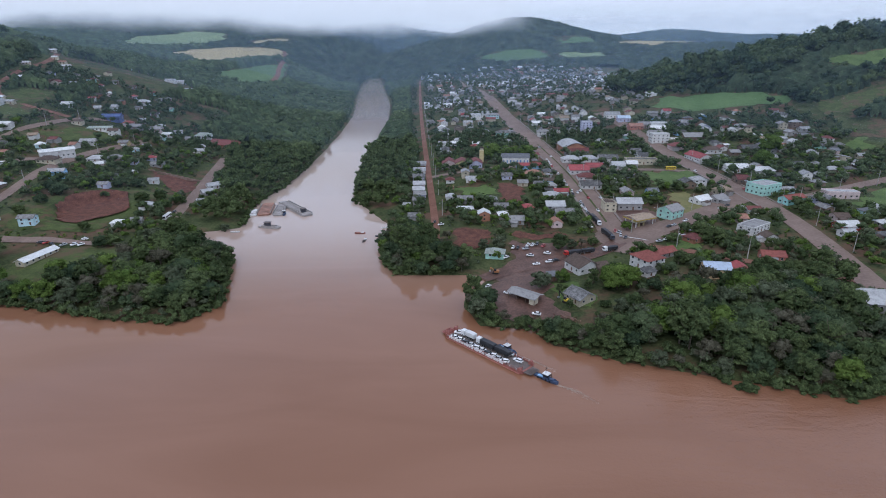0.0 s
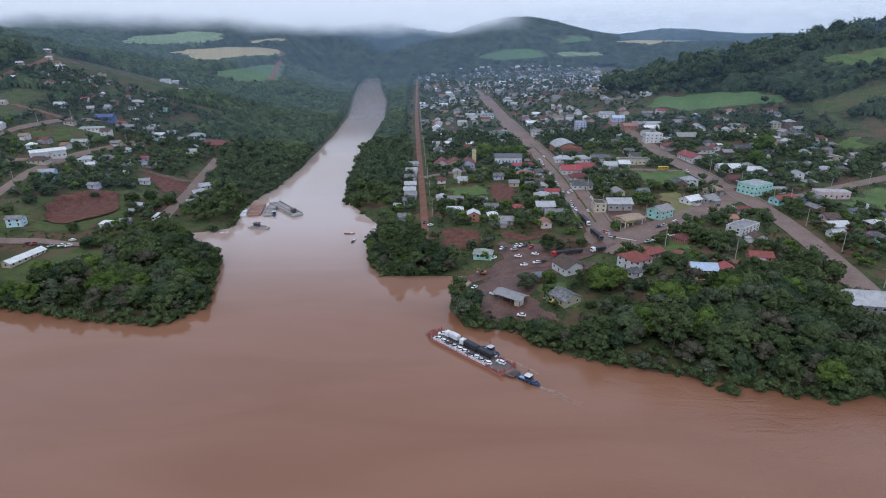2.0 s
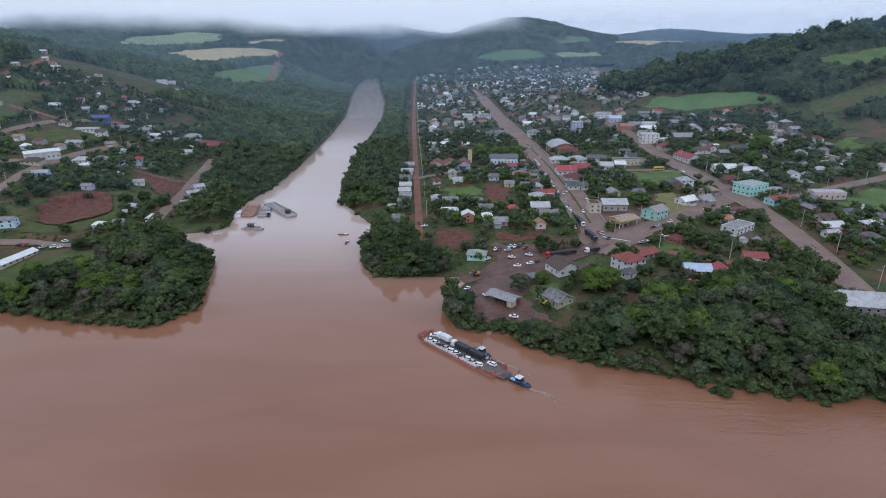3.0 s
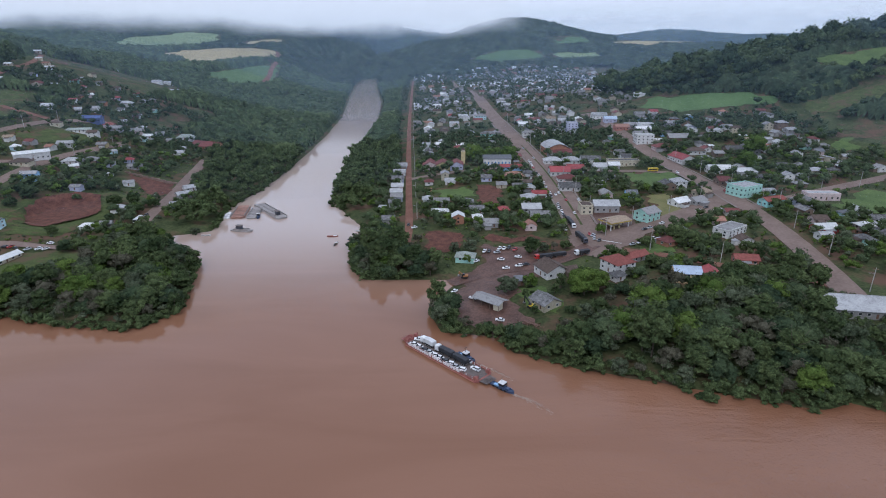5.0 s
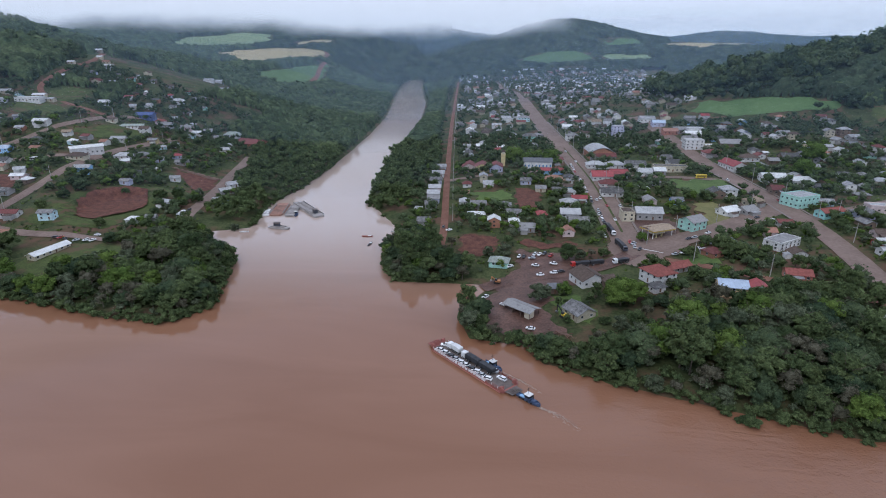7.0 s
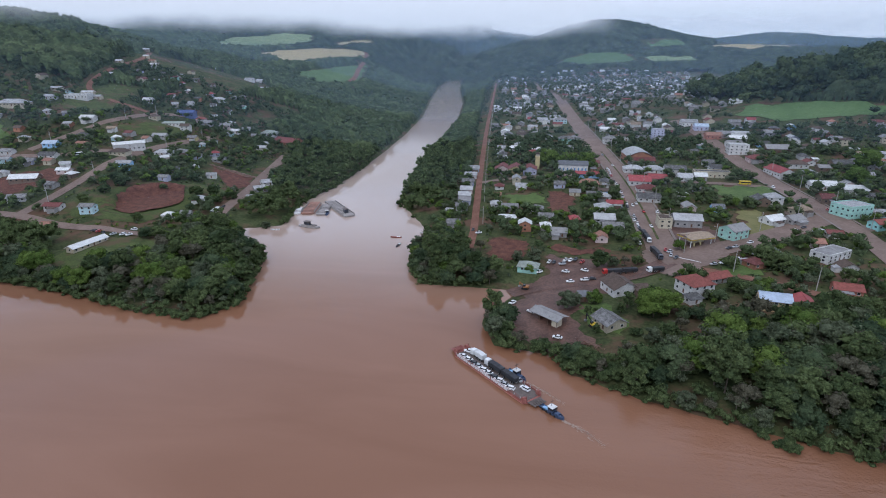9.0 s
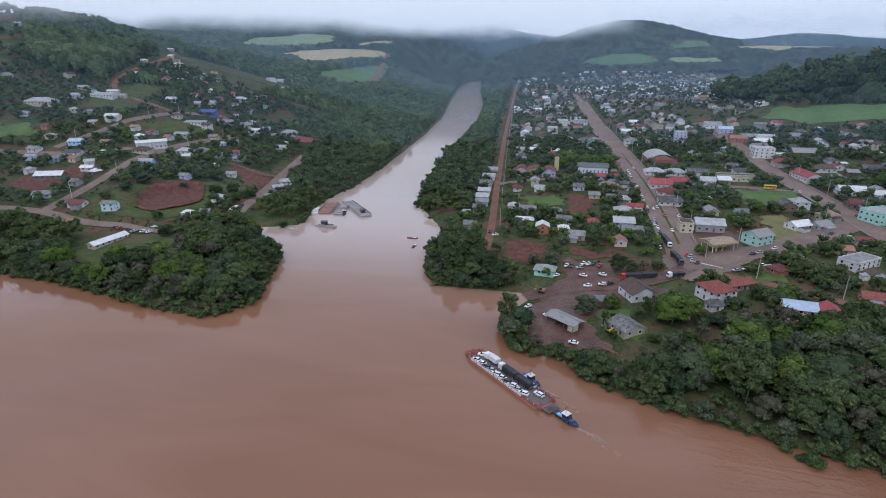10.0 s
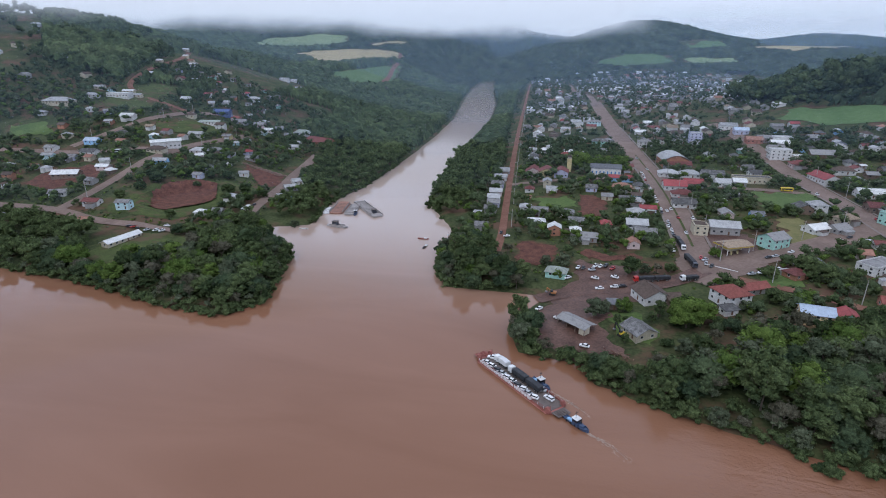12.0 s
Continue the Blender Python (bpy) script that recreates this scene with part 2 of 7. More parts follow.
# ---- the land ----
LEFT_BANK = [(-3600, 700), (-900, 330), (-400, 236), (-235, 214), (-170, 205), (-128, 193), (-100, 191), (-92, 205), (-98, 236),
             (-106, 258), (-126, 280), (-144, 297), (-118, 309), (-121, 329), (-126, 362), (-119, 401), (-118, 500), (-122, 660),
             (-135, 854), (-177, 1197), (-215, 1560), (-225, 1790)]
RIGHT_BANK = [(-195, 1800), (-172, 1660), (-150, 1442), (-99, 1074), (-78, 819), (-74, 600), (-69, 470), (-62, 385), (-50, 350),
              (-31, 312), (-33, 282), (-28, 250), (-21, 238), (13, 238), (23, 236), (10, 214), (9, 203), (14, 189), (36, 184),
              (38, 175), (60, 163), (91, 152), (125, 141), (137, 145), (150, 133), (300, 85), (900, -60), (3600, -500)]
SOUTH_BANK = [(3600, -1000), (700, -330), (0, -260), (-900, -180), (-3600, 200)]
HILLS = [(-640, 640, 92, 190, 170), (500, 720, 74, 190, 150), (225, 1900, 92, 190, 140), (760, 520, 44, 200, 200),
         (-1000, 1000, 55, 300, 300), (900, 1900, 50, 500, 300),
         (-190, 380, 7, 60, 70), (-1000, 2300, 50, 500, 300), (-230, 2180, 72, 260, 170), (1230, 3150, 40, 240, 260), (700, 2700, 30, 260, 160)]


def shore_distance(x, y):
    """Distance to the shore line, positive on land."""
    ring = LEFT_BANK + RIGHT_BANK + SOUTH_BANK
    near = np.full(x.shape, 1e9)
    wet = np.zeros(x.shape, bool)
    for (ax, ay), (bx, by) in zip(ring, ring[1:] + ring[:1]):
        dx, dy = bx - ax, by - ay
        s = np.clip(((x - ax) * dx + (y - ay) * dy) / (dx * dx + dy * dy), 0, 1)
        near = np.minimum(near, np.hypot(x - ax - s * dx, y - ay - s * dy))
        if ay != by:
            wet ^= ((ay > y) != (by > y)) & (x < ax + (y - ay) * dx / dy)
    return np.where(wet, -near, near)


def smooth(a, lo, hi):
    s = np.clip((a - lo) / (hi - lo), 0, 1)
    return s * s * (3 - 2 * s)


def height(x, y):
    """Height of the land, by plain slopes and hills."""
    x, y = np.asarray(x, float), np.asarray(y, float)
    d = shore_distance(x, y)
    e = np.maximum(d, 0)
    middle = np.interp(y, [250, 300, 535, 854, 1197, 1667, 2413], [-75, -80, -95, -108, -150, -200, -245])
    side = smooth(x - middle, -20, 20)
    right = 0.4 + 8.0 * (1 - np.exp(-e / 38)) + 0.022 * np.clip(y - 220, 0, 900) * smooth(e, 0, 120)
    left = 0.4 + 4.0 * (1 - np.exp(-e / 25)) + 0.13 * np.clip(e - 50, 0, 170) + 0.03 * np.clip(e - 220, 0, 800)
    left = left + 0.082 * np.clip(y - 820, 0, 1700) * smooth(e, 30, 260)
    z = side * right + (1 - side) * left
    for hx, hy, hh, sx, sy in HILLS:
        z = z + hh * np.exp(-0.5 * ((x - hx) / sx) ** 2 - 0.5 * ((y - hy) / sy) ** 2) * smooth(e, 20, 200)
    z = z + 0.042 * np.clip(np.hypot(x, y) - 1300, 0, 2600) * smooth(e, 60, 500)
    z = z + smooth(e, 30, 300) * 6 * np.sin(x / 93 + 1) * np.sin(y / 121) * smooth(np.hypot(x, y), 450, 900)
    # a level pit dug into the slope
    pit = smooth(1 - np.hypot((x + 208) / 21, (y - 321) / 27), 0.0, 0.2)
    z = z * (1 - pit) + pit * np.minimum(z, 5.2 + 0.02 * (y - 300))
    return np.where(d > 0, z, np.maximum(-4, d * 0.3))


def mesh_of(name, verts, faces, material=None, smooth_faces=False):
    me = bpy.data.meshes.new(name)
    me.from_pydata(verts, [], faces)
    if material:
        me.materials.append(material)
    if smooth_faces:
        me.polygons.foreach_set("use_smooth", [True] * len(me.polygons))
    me.update()
    return me


def spaced(lo, hi, fine_lo, fine_hi, step, grow):
    """Coordinates with an even fine stretch, that widen outwards."""
    mid = list(np.arange(fine_lo, fine_hi + 0.1, step))
    out, s = [], step
    v = fine_hi
    while v < hi:
        s *= grow
        v += s
        out.append(min(v, hi))
    before, s, v = [], step, fine_lo
    while v > lo:
        s *= grow
        v -= s
        before.append(max(v, lo))
    return np.array(before[::-1] + mid + out)


GROUND_X = spaced(-4600, 4600, -330, 300, 5, 1.06)
GROUND_Y = spaced(-1500, 4600, 124, 480, 5, 1.035)
GROUND_Z = height(*np.meshgrid(GROUND_X, GROUND_Y))


def up(x, y):
    """The height of the ground sheet at a place."""
    i = min(max(int(np.searchsorted(GROUND_X, x)) - 1, 0), len(GROUND_X) - 2)
    j = min(max(int(np.searchsorted(GROUND_Y, y)) - 1, 0), len(GROUND_Y) - 2)
    u = (x - GROUND_X[i]) / (GROUND_X[i + 1] - GROUND_X[i])
    v = (y - GROUND_Y[j]) / (GROUND_Y[j + 1] - GROUND_Y[j])
    z = GROUND_Z
    return float((z[j, i] * (1 - u) + z[j, i + 1] * u) * (1 - v) + (z[j + 1, i] * (1 - u) + z[j + 1, i + 1] * u) * v)


def build_ground():
    xs, ys = GROUND_X, GROUND_Y
    gx, gy = np.meshgrid(xs, ys)
    gz = GROUND_Z
    v = np.stack([gx, gy, gz], -1).reshape(-1, 3)
    w, h = len(xs), len(ys)
    i = (np.arange(h - 1)[:, None] * w + np.arange(w - 1)).ravel()
    f = np.stack([i, i + 1, i + w + 1, i + w], -1)
    ob = new("ground", mesh_of("ground", v.tolist(), f.tolist(), M_GROUND, True))
    tagged(ob, "rough green and red-brown valley land", "ground", kind="structure")


build_ground()
water_v = [(x, y, 0.0) for y in (-1400, -300, 300, 1000, 2450) for x in (-4000, -1000, 0, 1000, 4000)]
water_f = [(r * 5 + c, r * 5 + c + 1, r * 5 + c + 6, r * 5 + c + 5) for r in range(4) for c in range(4)]
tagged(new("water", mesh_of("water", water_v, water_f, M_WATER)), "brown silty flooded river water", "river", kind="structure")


def bend(points, step):
    """A polyline cut into short even steps, its corners eased."""
    p = [Vector(q) for q in points]
    for _ in range(2):
        q = [p[0]]
        for a, b in zip(p, p[1:]):
            q += [a.lerp(b, 0.25), a.lerp(b, 0.75)]
        p = q + [p[-1]]
    out = [p[0]]
    for a, b in zip(p, p[1:]):
        n = max(1, int((b - a).length / step))
        out += [a.lerp(b, k / n) for k in range(1, n + 1)]
    return out


def ribbon(name, points, width, material, lift, label, category, across=6, step=4.0, shift=0.0):
    """A strip of road or kerb laid over the land."""
    line = bend(points, step)
    v, f = [], []
    for k, q in enumerate(line):
        a, b = line[max(k - 1, 0)], line[min(k + 1, len(line) - 1)]
        d = (b - a).normalized()
        side = Vector((d.y, -d.x))
        for s in range(across + 1):
            e = q + side * (shift + width * (s / across - 0.5) * (1 + 0.02 * math.sin(k * 1.7 + s)))
            v.append((e.x, e.y, max(up(e.x, e.y), 0.05) + lift))
    w = across + 1
    for k in range(len(line) - 1):
        for s in range(across):
            f.append((k * w + s, k * w + s + 1, k * w + w + s + 1, k * w + w + s))
    return tagged(new(name, mesh_of(name, v, f, material, True)), label, category, kind="structure")


OUTLINES = []


def patch(name, corners, material, lift, label, category, cell=5.0, ragged=0.6):
    """A field or yard laid over the land, cut into cells so that it follows the slope."""
    OUTLINES.append(corners)
    bm = bmesh.new()
    line = [Vector((x, y, 0)) for x, y in corners]
    ring = []
    for a, b in zip(line, line[1:] + line[:1]):
        n = max(2, int((b - a).length / (cell * 0.4)))
        side = Vector((b.y - a.y, a.x - b.x, 0)).normalized()
        for k in range(n):
            q = a.lerp(b, k / n)
            ring.append(q + side * ragged * (2 * cell * noise.noise(q * 0.55 / cell) + 0.8 * min(cell, 4) * noise.noise(q * 0.45)))
    bm.faces.new([bm.verts.new(q) for q in ring])
    xs_, ys_ = [q.x for q in ring], [q.y for q in ring]
    for axis, lo, hi in ((0, min(xs_), max(xs_)), (1, min(ys_), max(ys_))):
        n = Vector((1, 0, 0)) if axis == 0 else Vector((0, 1, 0))
        for k in np.arange(lo + cell, hi, cell):
            bmesh.ops.bisect_plane(bm, geom=bm.verts[:] + bm.edges[:] + bm.faces[:], plane_co=n * k, plane_no=n)
    for q in bm.verts:
        q.co.z = max(up(q.co.x, q.co.y), 0.05) + lift
    bmesh.ops.recalc_face_normals(bm, faces=bm.faces)
    if bm.faces and sum(f.normal.z for f in bm.faces) < 0:
        bmesh.ops.reverse_faces(bm, faces=bm.faces)
    me = bpy.data.meshes.new(name)
    bm.to_mesh(me)
    bm.free()
    me.materials.append(material)
    return tagged(new(name, me), label, category, kind="structure")


MAIN = [(88, 258), (89, 290), (90, 336), (90, 407), (84, 498), (74, 636), (67, 860)]
MAIN_FAR = [(67, 850), (62, 980), (40, 1010), (34, 1250)]
RIVERSIDE = [(-4, 274), (-4, 298), (-9, 380), (-19, 558), (-31, 794), (-53, 1329)]
THIRD = [(172, 196), (178, 214), (188, 272), (191, 314), (190, 355), (181, 439), (180, 536), (169, 619)]
CROSS = [(84, 264), (108, 275), (140, 296), (182, 330), (192, 338)]
LANDING = [(18, 232), (30, 238), (41, 240), (57, 241), (75, 249), (88, 262)]
LOWER = [(100, 254), (121, 244), (139, 233), (158, 225), (180, 207)]
CROSS_B = [(-10, 402), (7, 409), (63, 421), (91, 410), (131, 404), (167, 399), (186, 388)]
CROSS_R = [(194, 316), (228, 333), (259, 348), (320, 372)]
LEFT_A = [(-266, 284), (-265, 325), (-267, 361), (-267, 407), (-254, 477)]
LEFT_B = [(-420, 366), (-372, 368), (-323, 371), (-270, 391)]
LEFT_C = [(-158, 304), (-160, 315), (-169, 370), (-181, 441), (-188, 478)]
LEFT_D = [(-360, 288), (-314, 286), (-266, 284), (-230, 271), (-188, 270), (-176, 270)]
HILL_LANE = [(-318, 489), (-345, 492), (-378, 500), (-400, 514), (-413, 546), (-424, 592), (-431, 642), (-460, 705)]
LEFT_E = [(-345, 380), (-331, 420), (-327, 453), (-318, 489), (-290, 520)]
ribbon("road_main", MAIN, 15, M_PAVE, 0.32, "muddy grey-brown main street of worn paving", "road", 8)
ribbon("road_main_far", MAIN_FAR, 8, M_PAVE, 0.34, "narrow brown street at the far end of town", "road", 4)
ribbon("road_riverside", RIVERSIDE, 4.3, M_DIRT, 0.30, "straight red dirt road beside the houses", "road")
ribbon("road_third", THIRD, 12, M_PAVE, 0.34, "wide muddy grey-brown paved street", "road", 8)
ribbon("road_cross", CROSS, 13, M_PAVE, 0.38, "muddy paved cross street at the junction", "road", 8)
ribbon("road_landing", LANDING, 9, M_MUD, 0.36, "wet brown road down to the ferry landing", "road", 6)
ribbon("road_lower", LOWER, 5, M_DIRT, 0.30, "red dirt lane behind the houses", "road")
ribbon("road_cross_b", CROSS_B, 6, M_PAVE, 0.28, "muddy cross street past the church", "road")
ribbon("road_cross_r", CROSS_R, 8, M_PAVE, 0.26, "paved street climbing out of town", "road")
ribbon("road_left_a", LEFT_A, 8, M_PAVE, 0.30, "brown earth street on the far bank", "road")
ribbon("road_left_b", LEFT_B, 6, M_PAVE, 0.34, "brown earth street among gardens", "road")
ribbon("road_left_c", LEFT_C, 7, M_PAVE, 0.30, "brown dirt ramp down to the water", "road")
ribbon("road_left_d", LEFT_D, 6, M_PAVE, 0.38, "muddy lane with parked cars", "road")
ribbon("road_left_e", LEFT_E, 7, M_PAVE, 0.30, "brown street on the hillside", "road")
ribbon("road_hill", HILL_LANE, 5, M_DIRT, 0.35, "red dirt lane climbing the hill", "road", 4)
for k, (line, off) in enumerate(((MAIN[1:6], 8.3), (MAIN[1:6], -8.3), (THIRD[3:6], 6.9), (THIRD[3:6], -6.9))):
    ribbon("pavement", line, 1.3, M_KERB, 0.52, "pale concrete footway along the street", "pavement", 2, 4.0, off)
ribbon("median_strip", MAIN[1:5], 1.2, M_ROUGH, 0.48, "narrow grass strip down the main street", "verge", 2)

patch("pit", [(-229, 318), (-230, 336), (-216, 350), (-203, 350), (-191, 326), (-197, 312), (-206, 298), (-218, 300)], M_DARK_DIRT, 1.1, "bare red earth cutting in the grass", "earth", 2.0, 0.35)
patch("landing_yard", [(14, 213), (24, 226), (33, 252), (35, 268), (57, 262), (64, 246), (66, 238), (56, 229), (46, 222), (42, 210), (45, 197), (50, 188), (42, 184), (30, 187), (22, 194), (16, 205)], M_MUD, 0.2, "bare wet brown earth at the landing", "earth")
patch("junction_plaza", [(76, 254), (82, 282), (98, 284), (118, 284), (112, 268), (100, 254), (88, 248)], M_PAVE, 0.24, "wide muddy paved junction", "road")
patch("station_yard", [(95, 282), (96, 312), (118, 312), (122, 296), (112, 280)], M_MUD, 0.2, "brown yard of the filling station", "earth")
patch("red_yard_left", [(-330, 318), (-322, 345), (-290, 352), (-282, 330), (-300, 312)], M_DARK_DIRT, 0.2, "churned red earth yard", "earth")
patch("ramp_earth", [(-212, 402), (-180, 398), (-172, 380), (-180, 366), (-200, 384)], M_DARK_DIRT, 0.25, "freshly cut red earth beside the ramp", "earth")
patch("bare_plot_a", [(37, 375), (54, 372), (50, 330), (38, 331)], M_DARK_DIRT, 0.25, "bare red-brown garden plot", "earth")
patch("bare_plot_b", [(5, 290), (26, 286), (24, 264), (10, 262)], M_DARK_DIRT, 0.25, "bare red earth slope", "earth")
patch("bare_plot_c", [(38, 279), (66, 274), (67, 266), (38, 270)], M_DARK_DIRT, 0.25, "cut red earth bank above the yard", "earth")
patch("football_pitch", [(144, 394), (176, 397), (174, 372), (153, 358), (140, 365)], M_GRASS, 0.3, "mown bright green playing field", "field")
patch("vacant_lot", [(140, 340), (155, 345), (151, 312), (136, 302)], M_GRASS_DRY, 0.3, "vacant lot of yellowing grass", "field")
patch("garden_a", [(6, 368), (29, 372), (37, 349), (17, 347)], M_GRASS, 0.25, "green kitchen garden", "field")
patch("lawn_left", [(-188, 218), (-204, 243), (-186, 264), (-160, 262), (-153, 242), (-172, 214)], M_ROUGH, 0.3, "green meadow behind the trees", "field")
patch("meadow_right", [(238, 315), (280, 345), (300, 320), (262, 295)], M_GRASS, 0.3, "bright green meadow beside the street", "field")
patch("green_triangle", [(107, 259), (119, 264), (123, 252), (110, 248)], M_GRASS, 0.3, "small green lawn by the junction", "field")
patch("shed_lawn", [(47, 214), (56, 218), (60, 205), (58, 193), (49, 197)], M_GRASS, 0.14, "green lawn between the sheds", "field")
patch("grass_left_slope", [(-252, 296), (-236, 330), (-200, 362), (-180, 360), (-186, 320), (-192, 288), (-230, 282)], M_ROUGH, 0.2, "rough green grass slope", "field")
patch("grass_left_town", [(-316, 432), (-309, 463), (-286, 495), (-272, 470), (-290, 436)], M_ROUGH, 0.3, "pale green pasture between houses", "field")
patch("field_right_hill", [(237, 633), (278, 610), (320, 580), (335, 556), (301, 552), (250, 570), (225, 605)], M_CROP, 0.6, "green field on the hillside below the wood", "field", 12)
patch("field_tan", [(-593, 1246), (-578, 1372), (-523, 1476), (-415, 1546), (-398, 1461), (-434, 1220), (-452, 1110), (-511, 1211)], M_WHEAT, 1.0, "tan harvested grain field on the far slope", "field", 20, 0.35)
patch("field_green", [(-399, 980), (-385, 1142), (-370, 1384), (-328, 1199), (-314, 1082), (-333, 945)], M_CROP, 1.0, "bright green crop field on the far slope", "field", 20, 0.25)
patch("field_pale", [(-663, 1255), (-699, 1308), (-760, 1509), (-708, 1692), (-612, 1667), (-568, 1542), (-600, 1428)], M_PALE, 1.0, "pale green pasture on the far hill", "field", 20, 0.4)
patch("field_stubble", [(-515, 1559), (-450, 1733), (-440, 1691), (-488, 1541)], M_WHEAT, 1.0, "narrow tan stubble field on the far slope", "field", 20, 0.3)
patch("slope_meadow", [(411, 627), (444, 632), (500, 640), (470, 597), (427, 588), (401, 600)], M_GRASS, 0.6, "pale green meadow under the tall trees", "field", 10)
patch("hill_orchard", [(-376, 452), (-392, 481), (-363, 492), (-345, 477), (-350, 461)], M_ROUGH, 0.4, "yellow-green orchard plot on the hillside", "field", 6)
patch("hill_pasture", [(-386, 500), (-389, 534), (-369, 548), (-356, 521), (-370, 486)], M_ROUGH, 0.4, "green pasture on the hillside", "field", 8)
patch("hill_pasture_b", [(-405, 385), (-424, 403), (-397, 412), (-380, 396)], M_GRASS, 0.4, "bright green pasture by the hill lane", "field", 6)
patch("hilltop_field", [(-534, 680), (-560, 730), (-510, 750), (-500, 716)], M_PALE, 0.6, "pale green field near the hilltop", "field", 12)
patch("field_far_a", [(88, 1621), (154, 1675), (281, 1670), (294, 1601), (176, 1574)], M_CROP, 2.0, "dull green field beyond the town", "field", 30)
patch("field_far_b", [(321, 1650), (436, 1656), (447, 1598), (332, 1592)], M_PALE, 2.0, "pale green field beyond the town", "field", 30)
patch("field_far_c", [(330, 1764), (439, 1815), (440, 1755), (350, 1730)], M_CROP, 2.0, "green clearing on the far hill", "field", 30)
patch("field_far_d", [(500, 1757), (640, 1860), (800, 1860), (600, 1700)], M_WHEAT, 2.0, "tan field on the far ridge", "field", 30)
patch("hill_meadow", [(352, 534), (392, 542), (440, 556), (420, 527), (376, 513), (343, 506)], M_ROUGH, 0.5, "dry grass slope below the wood", "field", 10)
patch("pasture_right", [(325, 452), (342, 453), (331, 425), (311, 424)], M_GRASS, 0.4, "yellow-green pasture among houses", "field", 8)
ribbon("road_far", [(-420, 1565), (-388, 1447), (-362, 1292), (-329, 1157), (-318, 1060)], 9, M_DIRT, 1.4, "red dirt track climbing between fields", "road", 2, 30)


def arc(name, radius, low, high, material, lo=-70, hi=70):
    """An upright curved sheet that stands far round the town."""
    v, f = [], []
    n = 60
    for k in range(n + 1):
        a = radians(lo + (hi - lo) * k / n)
        for z in (low, (low + high) / 2, high):
            v.append((radius * math.sin(a), radius * math.cos(a), z))
    for k in range(n):
        for j in range(2):
            f.append((k * 3 + j, k * 3 + j + 1, k * 3 + j + 4, k * 3 + j + 3))
    return new(name, mesh_of(name, v, f, material, True))


# added sheets, denser with distance, whose blue tint imitates haze over the valley
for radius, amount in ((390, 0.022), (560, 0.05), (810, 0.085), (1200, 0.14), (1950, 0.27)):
    tagged(arc("backdrop", radius, -3, 140 + radius * 0.08, veil_mat("haze_sheet", (0.36, 0.52, 0.72), amount, 106 + radius * 0.012, 135 + radius * 0.075)),
           "upright blue-tinted sheet standing in for mist and distance haze", "mist", kind="structure")
tagged(arc("backdrop", 4040, 104, 480, cloud_mat("high_cloud", 118, 200, 1.15)), "pale grey overcast cloud at the horizon", "cloud", kind="structure")
tagged(arc("backdrop", 2950, 140, 380, cloud_mat("valley_cloud", 160, 245, 1.13)), "pale grey cloud over the far valley", "cloud", kind="structure")
tagged(arc("backdrop", 1500, 108, 260, cloud_mat("shoulder_cloud", 119, 168, 1.05, (110, 245)), -75, 14), "grey cloud lying on the hill's shoulder", "cloud", kind="structure")
tagged(arc("backdrop", 590, 100, 190, cloud_mat("hill_cloud", 112, 150, 0.97, (-330, -130)), -75, -8), "grey cloud hiding the hilltop", "cloud", kind="structure")

# ---- plants ----
M_LEAF = leaf_mat("dark_green_foliage", (0.045, 0.069, 0.030), (0.113, 0.147, 0.062))
M_LEAF_LIGHT = leaf_mat("fresh_green_foliage", (0.072, 0.120, 0.029), (0.137, 0.195, 0.049), 0.2, 0.3)
M_LEAF_GREY = leaf_mat("grey_green_foliage", (0.069, 0.090, 0.052), (0.132, 0.152, 0.094), 0.2, 0.3)
M_LEAF_BARE = leaf_mat("dry_brown_twigs", (0.079, 0.077, 0.050), (0.134, 0.127, 0.090), 0.2, 0.3)
M_LEAF_DARK = leaf_mat("blackish_green_foliage", (0.037, 0.061, 0.034), (0.090, 0.121, 0.060))


